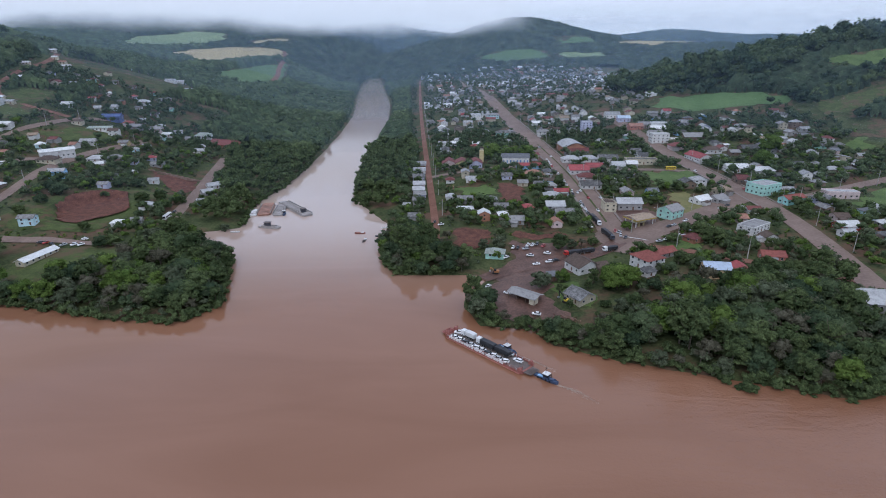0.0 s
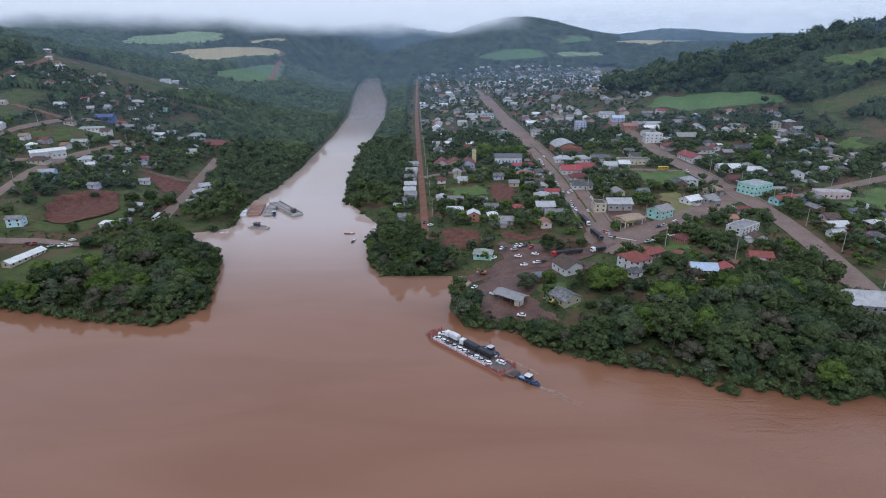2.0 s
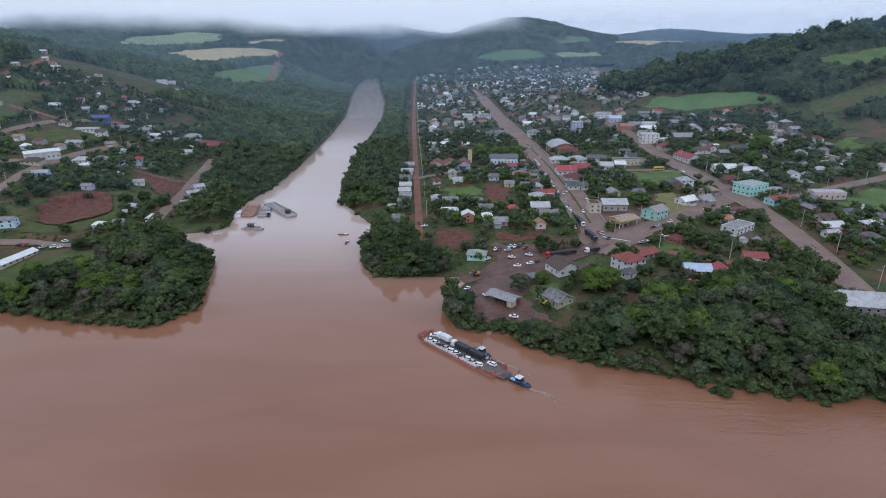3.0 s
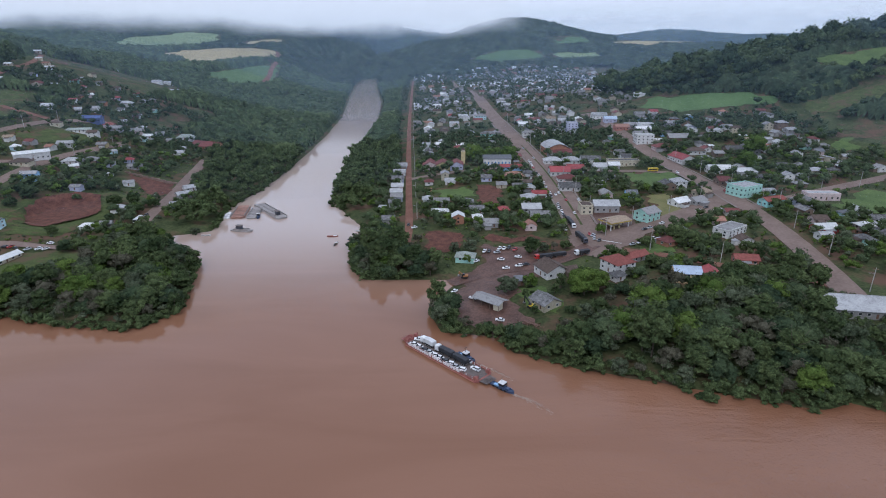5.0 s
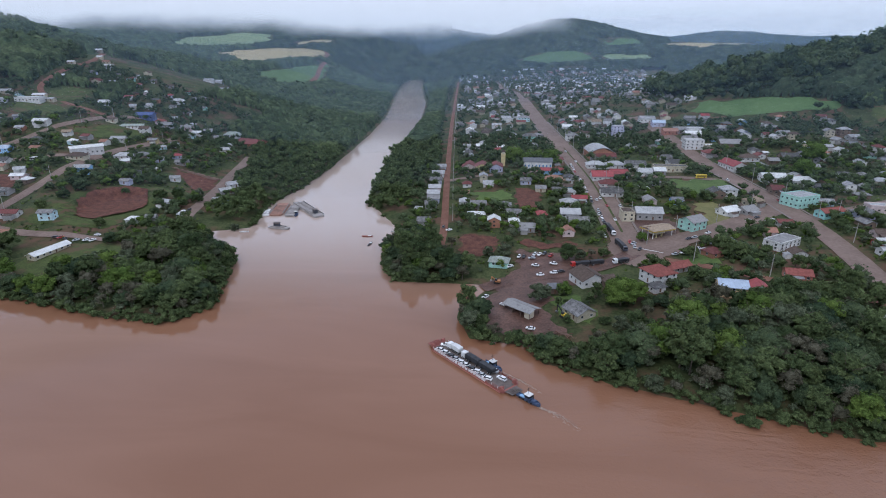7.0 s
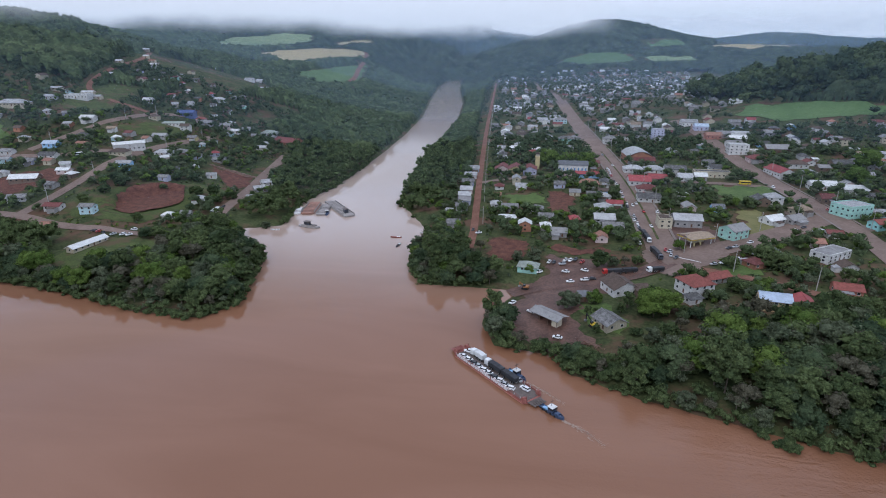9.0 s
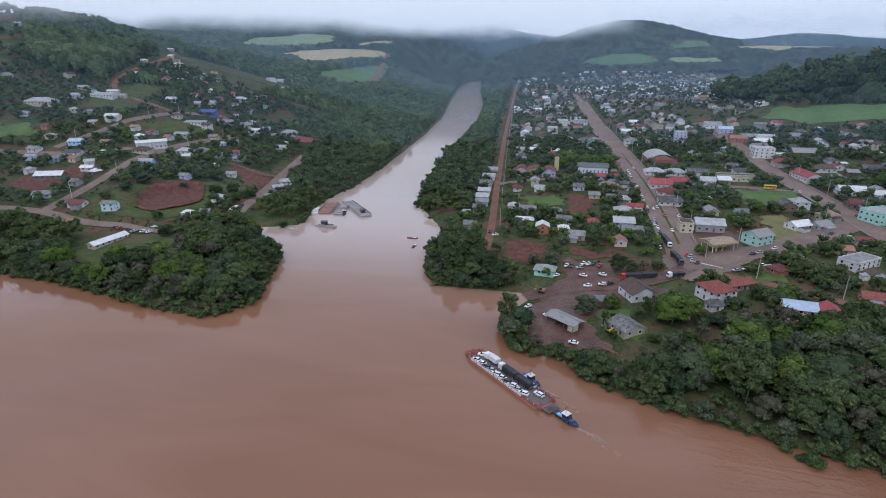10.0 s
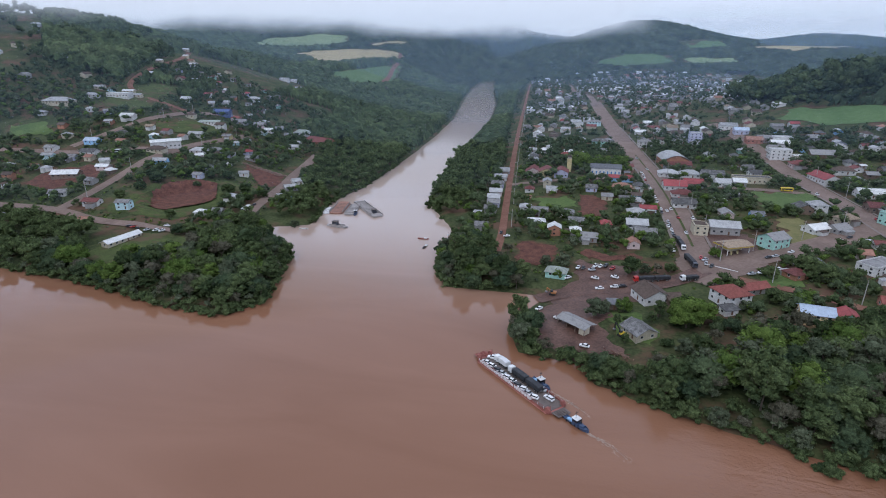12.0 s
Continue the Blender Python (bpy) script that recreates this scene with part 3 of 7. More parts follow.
def canopy_mat(name, low, high, cell):
    """A closed canopy seen from afar: a tint for each crown, mottled by clumps of leaves."""
    m = leaf_mat(name, low, high, 0.02, 0.0)
    n, l = m.node_tree.nodes, m.node_tree.links
    p = n["Principled BSDF"]
    geo = n.new("ShaderNodeNewGeometry")
    flat = n.new("ShaderNodeVectorMath")
    flat.operation = "MULTIPLY"
    flat.inputs[1].default_value = (1, 1, 0)
    l.new(geo.outputs["Position"], flat.inputs[0])
    crowns = n.new("ShaderNodeTexVoronoi")
    crowns.inputs["Scale"].default_value = 1 / (cell * K)
    l.new(flat.outputs[0], crowns.inputs["Vector"])
    sp = n.new("ShaderNodeSeparateColor")
    l.new(crowns.outputs["Color"], sp.inputs[0])
    clumps = n.new("ShaderNodeTexNoise")
    clumps.inputs["Scale"].default_value = 3.2 / (cell * K)
    clumps.inputs["Detail"].default_value = 4
    clumps.inputs["Roughness"].default_value = 0.7
    l.new(geo.outputs["Position"], clumps.inputs["Vector"])
    spread = n.new("ShaderNodeMapRange")
    spread.inputs["From Min"].default_value = 0.3
    spread.inputs["From Max"].default_value = 0.7
    spread.inputs["To Min"].default_value = 0.55
    spread.inputs["To Max"].default_value = 1.45
    l.new(clumps.outputs[0], spread.inputs["Value"])
    each = n.new("ShaderNodeMapRange")
    each.inputs["To Min"].default_value = 0.65
    each.inputs["To Max"].default_value = 1.35
    l.new(sp.outputs[0], each.inputs["Value"])
    prod = n.new("ShaderNodeMath")
    prod.operation = "MULTIPLY"
    l.new(spread.outputs["Result"], prod.inputs[0])
    l.new(each.outputs["Result"], prod.inputs[1])
    hsv = p.inputs["Base Color"].links[0].from_node
    l.new(prod.outputs[0], hsv.inputs["Value"])
    relief = p.inputs["Normal"].links[0].from_node
    relief.inputs["Distance"].default_value = cell * 0.25
    relief.inputs["Strength"].default_value = 0.8
    l.new(clumps.outputs[0], relief.inputs["Height"])
    return m


M_BARK = mat("bark", (0.07, 0.055, 0.042), (0.16, 0.13, 0.10), 1.5, 0.95)
rng_tree = np.random.default_rng(7)


def tuft_cloud(rng, lobes, per, size, flat=0.8):
    """Leaf tufts: small three-cornered sheets strewn over the outside of a set of lobes."""
    v, f = [], []
    for (cx, cy, cz), r in lobes:
        d = rng.normal(size=(per, 3))
        d[:, 2] = np.abs(d[:, 2]) * 0.9 + d[:, 2] * 0.35
        d /= np.linalg.norm(d, axis=1)[:, None]
        rad = r * rng.uniform(0.78, 1.24, per)[:, None]
        c = np.array((cx, cy, cz)) + d * rad * (1, 1, 0.85)
        n = d * flat + rng.normal(size=(per, 3)) * 0.42 + np.array((0, 0, 0.35))
        n /= np.linalg.norm(n, axis=1)[:, None]
        t = np.cross(n, rng.normal(size=(per, 3)))
        t /= np.linalg.norm(t, axis=1)[:, None] + 1e-9
        b = np.cross(n, t)
        s = size * rng.uniform(0.6, 1.35, per)[:, None]
        k = len(v)
        tri = np.stack([c - t * s - b * s * 0.55, c + t * s - b * s * 0.4 - n * s * 0.2, c + b * s * 1.0 - n * s * 0.15], 1)
        v += tri.reshape(-1, 3).tolist()
        f += [(k + 3 * i, k + 3 * i + 1, k + 3 * i + 2) for i in range(per)]
    return v, f


def ball(lobes, squash=0.8, coarse=False):
    """Low-sided lumps that fill the inside of a crown."""
    v, f = [], []
    for (cx, cy, cz), r in lobes:
        bm = bmesh.new()
        if coarse:
            q = [bm.verts.new(Vector(p) * r) for p in ((1, 0, 0), (0, 1, 0), (-1, 0, 0), (0, -1, 0), (0, 0, 1), (0, 0, -1))]
            for i in range(4):
                bm.faces.new((q[i], q[(i + 1) % 4], q[4]))
                bm.faces.new((q[(i + 1) % 4], q[i], q[5]))
            bm.verts.index_update()
        else:
            bmesh.ops.create_icosphere(bm, subdivisions=1, radius=r)
        k = len(v)
        for q in bm.verts:
            w = 1 + 0.35 * noise.noise(q.co * 0.9 / r + Vector((cx, cy, cz)))
            v.append((cx + q.co.x * w, cy + q.co.y * w, cz + q.co.z * w * squash))
        f += [tuple(k + q.index for q in face.verts) for face in bm.faces]
        bm.free()
    return v, f


def crown_mesh(name, seed, height_, radius, lobes_n, per, size, spread=0.62, base=0.32, coarse=False):
    rng = np.random.default_rng(seed)
    lobes = [((0, 0, height_ * 0.6), radius * (0.62 if coarse else 0.56))]
    for k in range(lobes_n):
        a = 2.4 * k + rng.uniform(-0.4, 0.4)
        q = rng.uniform(0.25, 1.0) ** 0.6
        z = height_ * (base + (0.94 - base) * rng.uniform(0.1, 1) * (1 - 0.45 * q))
        lobes.append(((math.cos(a) * radius * spread * q, math.sin(a) * radius * spread * q, z), radius * (rng.uniform(0.34, 0.5) if coarse else rng.uniform(0.16, 0.34))))
    v, f = ball([(c, r * 0.8) for c, r in lobes], 0.85, coarse and per < 20)
    tv, tf = tuft_cloud(rng, lobes, per, size)
    k = len(v)
    return v + tv, f + [tuple(k + i for i in q) for q in tf]


def trunk_mesh(seed, height_, girth, limbs=5):
    """A tapered trunk that leans a little, with limbs."""
    rng = np.random.default_rng(seed)
    v, f = [], []

    def pipe(a, b, ra, rb, bend_=0.0):
        k = len(v)
        a, b = Vector(a), Vector(b)
        d = (b - a).normalized()
        s = d.cross(Vector((0.3, 1, 0.1))).normalized()
        t = d.cross(s)
        rings = 4
        for j in range(rings):
            u = j / (rings - 1)
            c = a.lerp(b, u) + s * bend_ * math.sin(u * 3.14)
            r = ra + (rb - ra) * u
            for i in range(6):
                g = i * math.tau / 6
                v.append(tuple(c + (s * math.cos(g) + t * math.sin(g)) * r))
        for j in range(rings - 1):
            for i in range(6):
                f.append((k + j * 6 + i, k + j * 6 + (i + 1) % 6, k + j * 6 + 6 + (i + 1) % 6, k + j * 6 + 6 + i))

    top = (rng.uniform(-0.5, 0.5), rng.uniform(-0.5, 0.5), height_ * 0.72)
    pipe((0, 0, -0.8), top, girth, girth * 0.35, rng.uniform(-0.4, 0.4))
    for k in range(limbs):
        a = 2.4 * k + rng.uniform(-0.5, 0.5)
        z = height_ * rng.uniform(0.28, 0.5)
        q = height_ * rng.uniform(0.22, 0.36)
        pipe((top[0] * 0.5, top[1] * 0.5, z), (math.cos(a) * q, math.sin(a) * q, z + height_ * rng.uniform(0.2, 0.36)), girth * 0.4, girth * 0.1, 0.3)
    return v, f


def tree_model(name, label, seed, height_, radius, lobes_n, per, size, leaf, spread=0.62, base=0.32, girth=0.28):
    root = tagged(new(name), label, "tree", "trees by the river")
    root.empty_display_size = 0.2
    tv, tf = trunk_mesh(seed, height_, girth)
    tr = new("trunk", mesh_of("trunk", tv, tf, M_BARK, True))
    cv, cf = crown_mesh(name, seed, height_, radius, lobes_n, per, size, spread, base)
    cr = new("crown", mesh_of("crown", cv, cf, leaf, True))
    tr.parent = cr.parent = root
    return root


TREES = [
    tree_model("tree", "dark green rounded broadleaf tree on the bank", 1, 11, 5.6, 32, 58, 0.43, M_LEAF, 0.78, 0.1),
    tree_model("tree", "tall dark green broadleaf tree with open crown", 2, 14, 4.9, 30, 56, 0.43, M_LEAF, 0.75, 0.2),
    tree_model("tree", "broad dark green riverside tree", 3, 9.5, 6.2, 34, 56, 0.43, M_LEAF_DARK, 0.8, 0.1),
    tree_model("tree", "slender dark green tree in the wood", 4, 12.5, 4.0, 24, 58, 0.4, M_LEAF, 0.65, 0.15),
    tree_model("tree", "bright fresh green leafy tree", 5, 11.5, 5.6, 30, 84, 0.4, M_LEAF_LIGHT, 0.74, 0.16),
    tree_model("tree", "dull grey-green tree with thin foliage", 6, 11, 4.8, 26, 56, 0.38, M_LEAF_GREY, 0.78, 0.16),
    tree_model("tree", "half-bare brownish tree with thin twigs", 8, 10, 4.6, 10, 76, 0.3, M_LEAF_BARE, 0.72),
    tree_model("bush", "low dark green bush at the water's edge", 9, 4.2, 3.2, 9, 100, 0.38, M_LEAF, 0.7, 0.12, 0.12),
]
TREE_WEIGHT = [0.2, 0.16, 0.16, 0.12, 0.07, 0.17, 0.12, 0.0]
used = set()


def plant(kind, x, y, scale=1.0, z=None):
    src = TREES[kind]
    m = Matrix.Translation((x, y, (up(x, y) if z is None else z))) @ Matrix.Rotation(rng_tree.uniform(0, 6.28), 4, "Z")
    if kind not in used:
        used.add(kind)
        src.matrix_basis = m
        ob = src
    else:
        ob = copy_thing(src, m)
    s = scale * rng_tree.uniform(0.78, 1.2)
    ob.scale = (s, s, s * rng_tree.uniform(0.9, 1.12))
    return ob


def inside(corners, x, y):
    odd = False
    for (ax, ay), (bx, by) in zip(corners, corners[1:] + corners[:1]):
        if (ay > y) != (by > y) and x < ax + (y - ay) * (bx - ax) / (by - ay):
            odd = not odd
    return odd


def strew(corners, gap, rng, jitter=0.42):
    """Places on a loose grid inside an outline, on dry land."""
    xs_, ys_ = [c[0] for c in corners], [c[1] for c in corners]
    gx, gy = np.meshgrid(np.arange(min(xs_), max(xs_), gap), np.arange(min(ys_), max(ys_), gap))
    gx = gx + rng.uniform(-jitter, jitter, gx.shape) * gap + (np.arange(gx.shape[0])[:, None] % 2) * gap / 2
    gy = gy + rng.uniform(-jitter, jitter, gy.shape) * gap
    d = shore_distance(gx, gy)
    return [(float(x), float(y), float(e)) for x, y, e in zip(gx.ravel(), gy.ravel(), d.ravel()) if e > 0.4 and inside(corners, x, y)]


WOOD_LEFT = [(-330, 225), (-330, 268), (-300, 272), (-257, 264), (-212, 250), (-203, 230), (-180, 214), (-158, 222), (-150, 240), (-150, 281), (-132, 293),
             (-95, 262), (-85, 230), (-85, 188), (-130, 185), (-240, 205)]
WOOD_RIGHT = [(5, 213), (16, 208), (20, 197), (23, 188), (38, 182), (48, 180), (57, 177), (73, 181), (90, 201), (102, 213), (112, 206), (130, 213), (153, 222), (168, 212), (176, 190),
              (240, 160), (240, 100), (100, 140), (36, 172), (8, 186)]
WOOD_MOUTH = [(-36, 252), (-34, 296), (-24, 302), (-6, 270), (-2, 250), (14, 246), (14, 236), (-26, 235)]
BACK_ROWS = []
for outline, gap in ((WOOD_LEFT, 6.8), (WOOD_RIGHT, 6.8), (WOOD_MOUTH, 6.0)):
    for x, y, e in strew(outline, gap, rng_tree):
        kind = int(rng_tree.choice(8, p=TREE_WEIGHT))
        if 150 < x < 204 and 172 < y < 208:
            continue
        if x < -215 or (x > 150) or (x < 0 and e > 22 and kind < 4):
            BACK_ROWS.append((x, y))
            continue
        plant(kind, x, y, 0.68 + 0.42 * min(e / 12, 1))


def bank_shrubs(name, outlines, label, seed):
    """Low bushes in a broken row along the water's edge, in one mesh."""
    rng = np.random.default_rng(seed)
    spots_ = []
    for outline in outlines:
        for (ax, ay), (bx, by) in zip(outline, outline[1:]):
            n = max(1, int(math.hypot(bx - ax, by - ay) / 1.7))
            for k in range(n):
                u = (k + rng.random()) / n
                spots_.append((ax + (bx - ax) * u + rng.normal() * 0.9, ay + (by - ay) * u + rng.normal() * 0.9))
    woodland(name, spots_, label, seed, 4.6, None, 3, 30, 0.66)


def woodland(name, places, label, seed, tall=11.0, leaf=None, lobes_n=3, per=17, size=1.0):
    """Far woods: many crowns in one mesh."""
    rng = np.random.default_rng(seed)
    models = []
    for k in range(5):
        v, f = crown_mesh("crown", seed * 10 + k, 11, 4.6, lobes_n, per, size, 0.6, 0.3, lobes_n < 5)
        models.append((np.array(v), f))
    vs, fs, start = [], [], 0
    p = np.array([(x, y) for x, y in places])
    z = [up(x, y) for x, y in places]
    for (x, y), h in zip(p, z):
        v, f = models[int(rng.integers(5))]
        s = tall / 11 * rng.uniform(0.75, 1.3)
        a = rng.uniform(0, 6.28)
        c, q = math.cos(a), math.sin(a)
        w = np.stack([x + s * (v[:, 0] * c - v[:, 1] * q), y + s * (v[:, 0] * q + v[:, 1] * c), h - 1.2 - (0.24 * tall if size > 1.5 else 0) + s * v[:, 2] * rng.uniform(0.85, 1.2)], 1)
        vs.append(w)
        fs += [tuple(i + start for i in g) for g in f]
        start += len(v)
    ob = new(name, mesh_of(name, np.concatenate(vs).tolist(), fs, leaf or M_LEAF, True))
    return tagged(ob, label, "woodland", kind="stuff")

# ---- woods further off ----
rng_wood = np.random.default_rng(21)
STREETS = [(MAIN, 15), (MAIN_FAR, 8), (RIVERSIDE, 9), (THIRD, 14), (CROSS, 13), (LANDING, 10), (LOWER, 8), (CROSS_B, 8), (CROSS_R, 10),
           (LEFT_A, 9), (LEFT_B, 8), (LEFT_C, 9), (LEFT_D, 8), (LEFT_E, 9), (HILL_LANE, 6)]
FIELDS = [ob for ob in scene.objects if ob.get("category") in ("field", "earth")]
FIELD_RINGS = [[(ob.data.vertices[i].co.x, ob.data.vertices[i].co.y) for i in range(len(ob.data.vertices))] for ob in FIELDS]
BOXES = [(min(x for x, y in r), max(x for x, y in r), min(y for x, y in r), max(y for x, y in r)) for r in FIELD_RINGS]


def street_gap(x, y):
    """Distance from the nearest street's edge."""
    best = 1e9
    for line, width in STREETS:
        for (ax, ay), (bx, by) in zip(line, line[1:]):
            dx, dy = bx - ax, by - ay
            s = min(max(((x - ax) * dx + (y - ay) * dy) / (dx * dx + dy * dy), 0), 1)
            best = min(best, math.hypot(x - ax - s * dx, y - ay - s * dy) - width / 2)
    return best


def in_field(x, y):
    for ring, (x0, x1, y0, y1) in zip(FIELD_RINGS, BOXES):
        if x0 - 3 < x < x1 + 3 and y0 - 3 < y < y1 + 3:
            reach = 16 if x1 - x0 > 60 and y > 500 else 5
            if y > 1500:
                reach = 30
            if min((x - a) ** 2 + (y - b) ** 2 for a, b in ring) < reach * reach:
                return True
    return False


TRIB_LEFT = [(-118, 309), (-146, 318), (-148, 345), (-152, 380), (-172, 440), (-190, 500), (-215, 560), (-262, 700), (-265, 860), (-250, 960), (-290, 1250), (-400, 1700),
             (-300, 2400), (-180, 1300), (-110, 700), (-108, 320)]
TRIB_RIGHT = [(-80, 470), (-66, 390), (-47, 345), (-38, 330), (-33, 345), (-33, 390), (-32, 450), (-22, 462), (-28, 560), (-42, 800), (-64, 1200), (-60, 1500), (-150, 2300), (-300, 2300), (-160, 1300), (-100, 800)]
spots = [(x, y) for x, y, e in strew(TRIB_LEFT, 8.0, rng_wood) if not in_field(x, y) and min(math.hypot(x - a, y - b) for a, b in ((-163, 390), (-161, 371), (-154, 348))) > 8 and (y < 700 or rng_wood.random() < 0.4)]
spots += [(x, y) for x, y, e in strew(TRIB_RIGHT, 7.5, rng_wood) if y < 700 or rng_wood.random() < 0.4]
near = [s for s in spots if s[1] < 560]
woodland("woods", BACK_ROWS, "dense dark green bank woods", 2, 11.5, None, 9, 38, 0.64)
woodland("woods", near, "dense dark green riverside woods", 3, 11.5, None, 6, 38, 0.68)

bank_shrubs("bank_bushes", [LEFT_BANK[2:11], RIGHT_BANK[17:25], RIGHT_BANK[10:13], [(-21, 238), (5, 239)], LEFT_BANK[12:17], RIGHT_BANK[5:9]], "dark green bushes hanging over the water", 17)

scrub = [(x, y) for outline in (WOOD_LEFT, WOOD_RIGHT, WOOD_MOUTH) for x, y, e in strew(outline, 4.6, rng_wood) if x > -260]
woodland("undergrowth", [q for k, q in enumerate(scrub) if k % 3], "tangled dark green undergrowth in the bank woods", 18, 5.2, M_LEAF, 3, 12, 0.95)
woodland("undergrowth", scrub[::3], "tangled grey-green undergrowth in the bank woods", 19, 5.4, M_LEAF_GREY, 3, 19, 0.92)

# ---- buildings ----
def paint(name, c, spread=0.14, rough=0.75, scale=0.35, vary=0.35):
    lo = tuple(v * (1 - spread * 1.6) * 0.94 for v in c)
    hi = tuple(min(v * (1 + spread * 0.7), 0.86) for v in c)
    return mat(name, lo, hi, scale, rough, 6.0, 0.05, 0.0, vary)


WALLS = {
    "white": paint("white_plaster", (0.62, 0.61, 0.59)), "cream": paint("cream_plaster", (0.46, 0.41, 0.31)), "grey": paint("grey_boards", (0.30, 0.29, 0.28)),
    "brown": paint("brown_boards", (0.18, 0.13, 0.10)), "mint": paint("mint_green_plaster", (0.36, 0.60, 0.52)), "teal": paint("turquoise_plaster", (0.30, 0.58, 0.56)),
    "brick": paint("red_brick", (0.36, 0.17, 0.11)), "terracotta": paint("terracotta_plaster", (0.46, 0.20, 0.15)), "pink": paint("pale_pink_plaster", (0.58, 0.46, 0.44)),
    "lilac": paint("pale_lilac_plaster", (0.42, 0.43, 0.54)), "sky": paint("sky_blue_plaster", (0.30, 0.50, 0.72)), "peach": paint("peach_plaster", (0.62, 0.46, 0.27)),
    "yellow": paint("yellow_plaster", (0.48, 0.40, 0.21)), "red": paint("red_painted_boards", (0.40, 0.07, 0.07)), "aqua": paint("pale_aqua_plaster", (0.46, 0.62, 0.66)),
    "blue": paint("deep_blue_plaster", (0.12, 0.16, 0.32)), 
}
ROOFS = {
    "fibre": paint("weathered_grey_fibre_sheets", (0.20, 0.195, 0.19), 0.4, 0.9, 0.5, 0.6), "pale_metal": paint("pale_grey_metal_sheets", (0.36, 0.36, 0.355), 0.25, 0.6),
    "white_metal": paint("white_metal_sheets", (0.62, 0.62, 0.60), 0.15, 0.6), "blue_metal": paint("blue_white_metal_sheets", (0.42, 0.50, 0.60), 0.12, 0.55),
    "red_metal": paint("red_metal_sheets", (0.29, 0.06, 0.06), 0.2, 0.6), "red_tile": paint("red_clay_tiles", (0.225, 0.072, 0.058), 0.25, 0.85, 0.8),
    "brown_tile": paint("brown_clay_tiles", (0.105, 0.075, 0.06), 0.3, 0.9, 0.8), "maroon": paint("maroon_tiles", (0.17, 0.06, 0.055), 0.25, 0.85, 0.8),
    "salmon": paint("salmon_clay_tiles", (0.32, 0.165, 0.12), 0.2, 0.85, 0.8), "tan_tile": paint("tan_tiles", (0.30, 0.23, 0.165), 0.2, 0.85, 0.8),
    "slate": paint("dark_grey_tiles", (0.15, 0.155, 0.165), 0.2, 0.8, 0.8), "green_grey": paint("mossy_grey_sheets", (0.28, 0.31, 0.27), 0.25, 0.9, 0.6),
    "blue_roof": paint("blue_painted_sheets", (0.08, 0.12, 0.28), 0.15, 0.6),
}
M_PANE = mat("dark_window_glass", (0.02, 0.024, 0.03), (0.05, 0.055, 0.06), 0.5, 0.15, 4, 0, 0, 0, 0.6)
M_FRAME = paint("white_window_frame", (0.55, 0.54, 0.52))
M_DOOR = paint("brown_wooden_door", (0.16, 0.09, 0.06))
M_TRIM = paint("yellow_painted_trim", (0.40, 0.29, 0.07))
M_STEEL = mat("galvanised_steel", (0.25, 0.25, 0.26), (0.4, 0.4, 0.41), 1.0, 0.45, 5, 0, 0.7)
M_CONCRETE = mat("weathered_concrete", (0.26, 0.245, 0.225), (0.42, 0.40, 0.37), 0.4, 0.9)


def part(name, bm, material, parent, label=""):
    me = bpy.data.meshes.new(name)
    bm.to_mesh(me)
    bm.free()
    me.materials.append(material)
    ob = new(name, me)
    ob.parent = parent
    if label:
        ob["label"] = label
    return ob


def shared(name, me, parent, m):
    ob = new(name, me)
    ob.parent = parent
    ob.matrix_basis = m
    return ob


def box(bm, x0, x1, y0, y1, z0, z1, bevel=0.0):
    """A box, with its edges broken where bevel is given."""
    r = bmesh.ops.create_cube(bm, size=1)
    for q in r["verts"]:
        q.co = Vector((x0 + (q.co.x + 0.5) * (x1 - x0), y0 + (q.co.y + 0.5) * (y1 - y0), z0 + (q.co.z + 0.5) * (z1 - z0)))
    if bevel:
        bmesh.ops.bevel(bm, geom=list({e for q in r["verts"] for e in q.link_edges}), offset=bevel, segments=1, affect="EDGES")
    return r["verts"]


def slab(bm, ring, thick):
    """A flat sheet given its upper corners, with thickness below."""
    top = [bm.verts.new(q) for q in ring]
    low = [bm.verts.new((q[0], q[1], q[2] - thick)) for q in ring]
    bm.faces.new(top)
    bm.faces.new(low[::-1])
    n = len(ring)
    for i in range(n):
        bm.faces.new((top[i], low[i], low[(i + 1) % n], top[(i + 1) % n]))


def frame_mesh(w, h):
    bm = bmesh.new()
    for x0, x1, z0, z1 in ((-w / 2 - 0.1, -w / 2, -h / 2 - 0.1, h / 2 + 0.1), (w / 2, w / 2 + 0.1, -h / 2 - 0.1, h / 2 + 0.1),
                           (-w / 2, w / 2, h / 2, h / 2 + 0.1), (-w / 2, w / 2, -h / 2 - 0.14, -h / 2)):
        box(bm, x0, x1, -0.07, 0.02, z0, z1)
    me = bpy.data.meshes.new("window")
    bm.to_mesh(me)
    me.materials.append(M_FRAME)
    bm.free()
    bm = bmesh.new()
    box(bm, -w / 2, w / 2, -0.035, 0.02, -h / 2, h / 2)
    pane = bpy.data.meshes.new("pane")
    bm.to_mesh(pane)
    pane.materials.append(M_PANE)
    bm.free()
    return me, pane


def door_mesh():
    bm = bmesh.new()
    box(bm, -0.5, 0.5, -0.06, 0.02, 0, 2.1)
    box(bm, -0.38, 0.38, -0.08, -0.05, 1.2, 1.95)
    box(bm, -0.38, 0.38, -0.08, -0.05, 0.15, 1.0)
    bm.transform(Matrix.Scale(1 / K, 4))
    me = bpy.data.meshes.new("door")
    bm.to_mesh(me)
    me.materials.append(M_DOOR)
    bm.free()
    return me


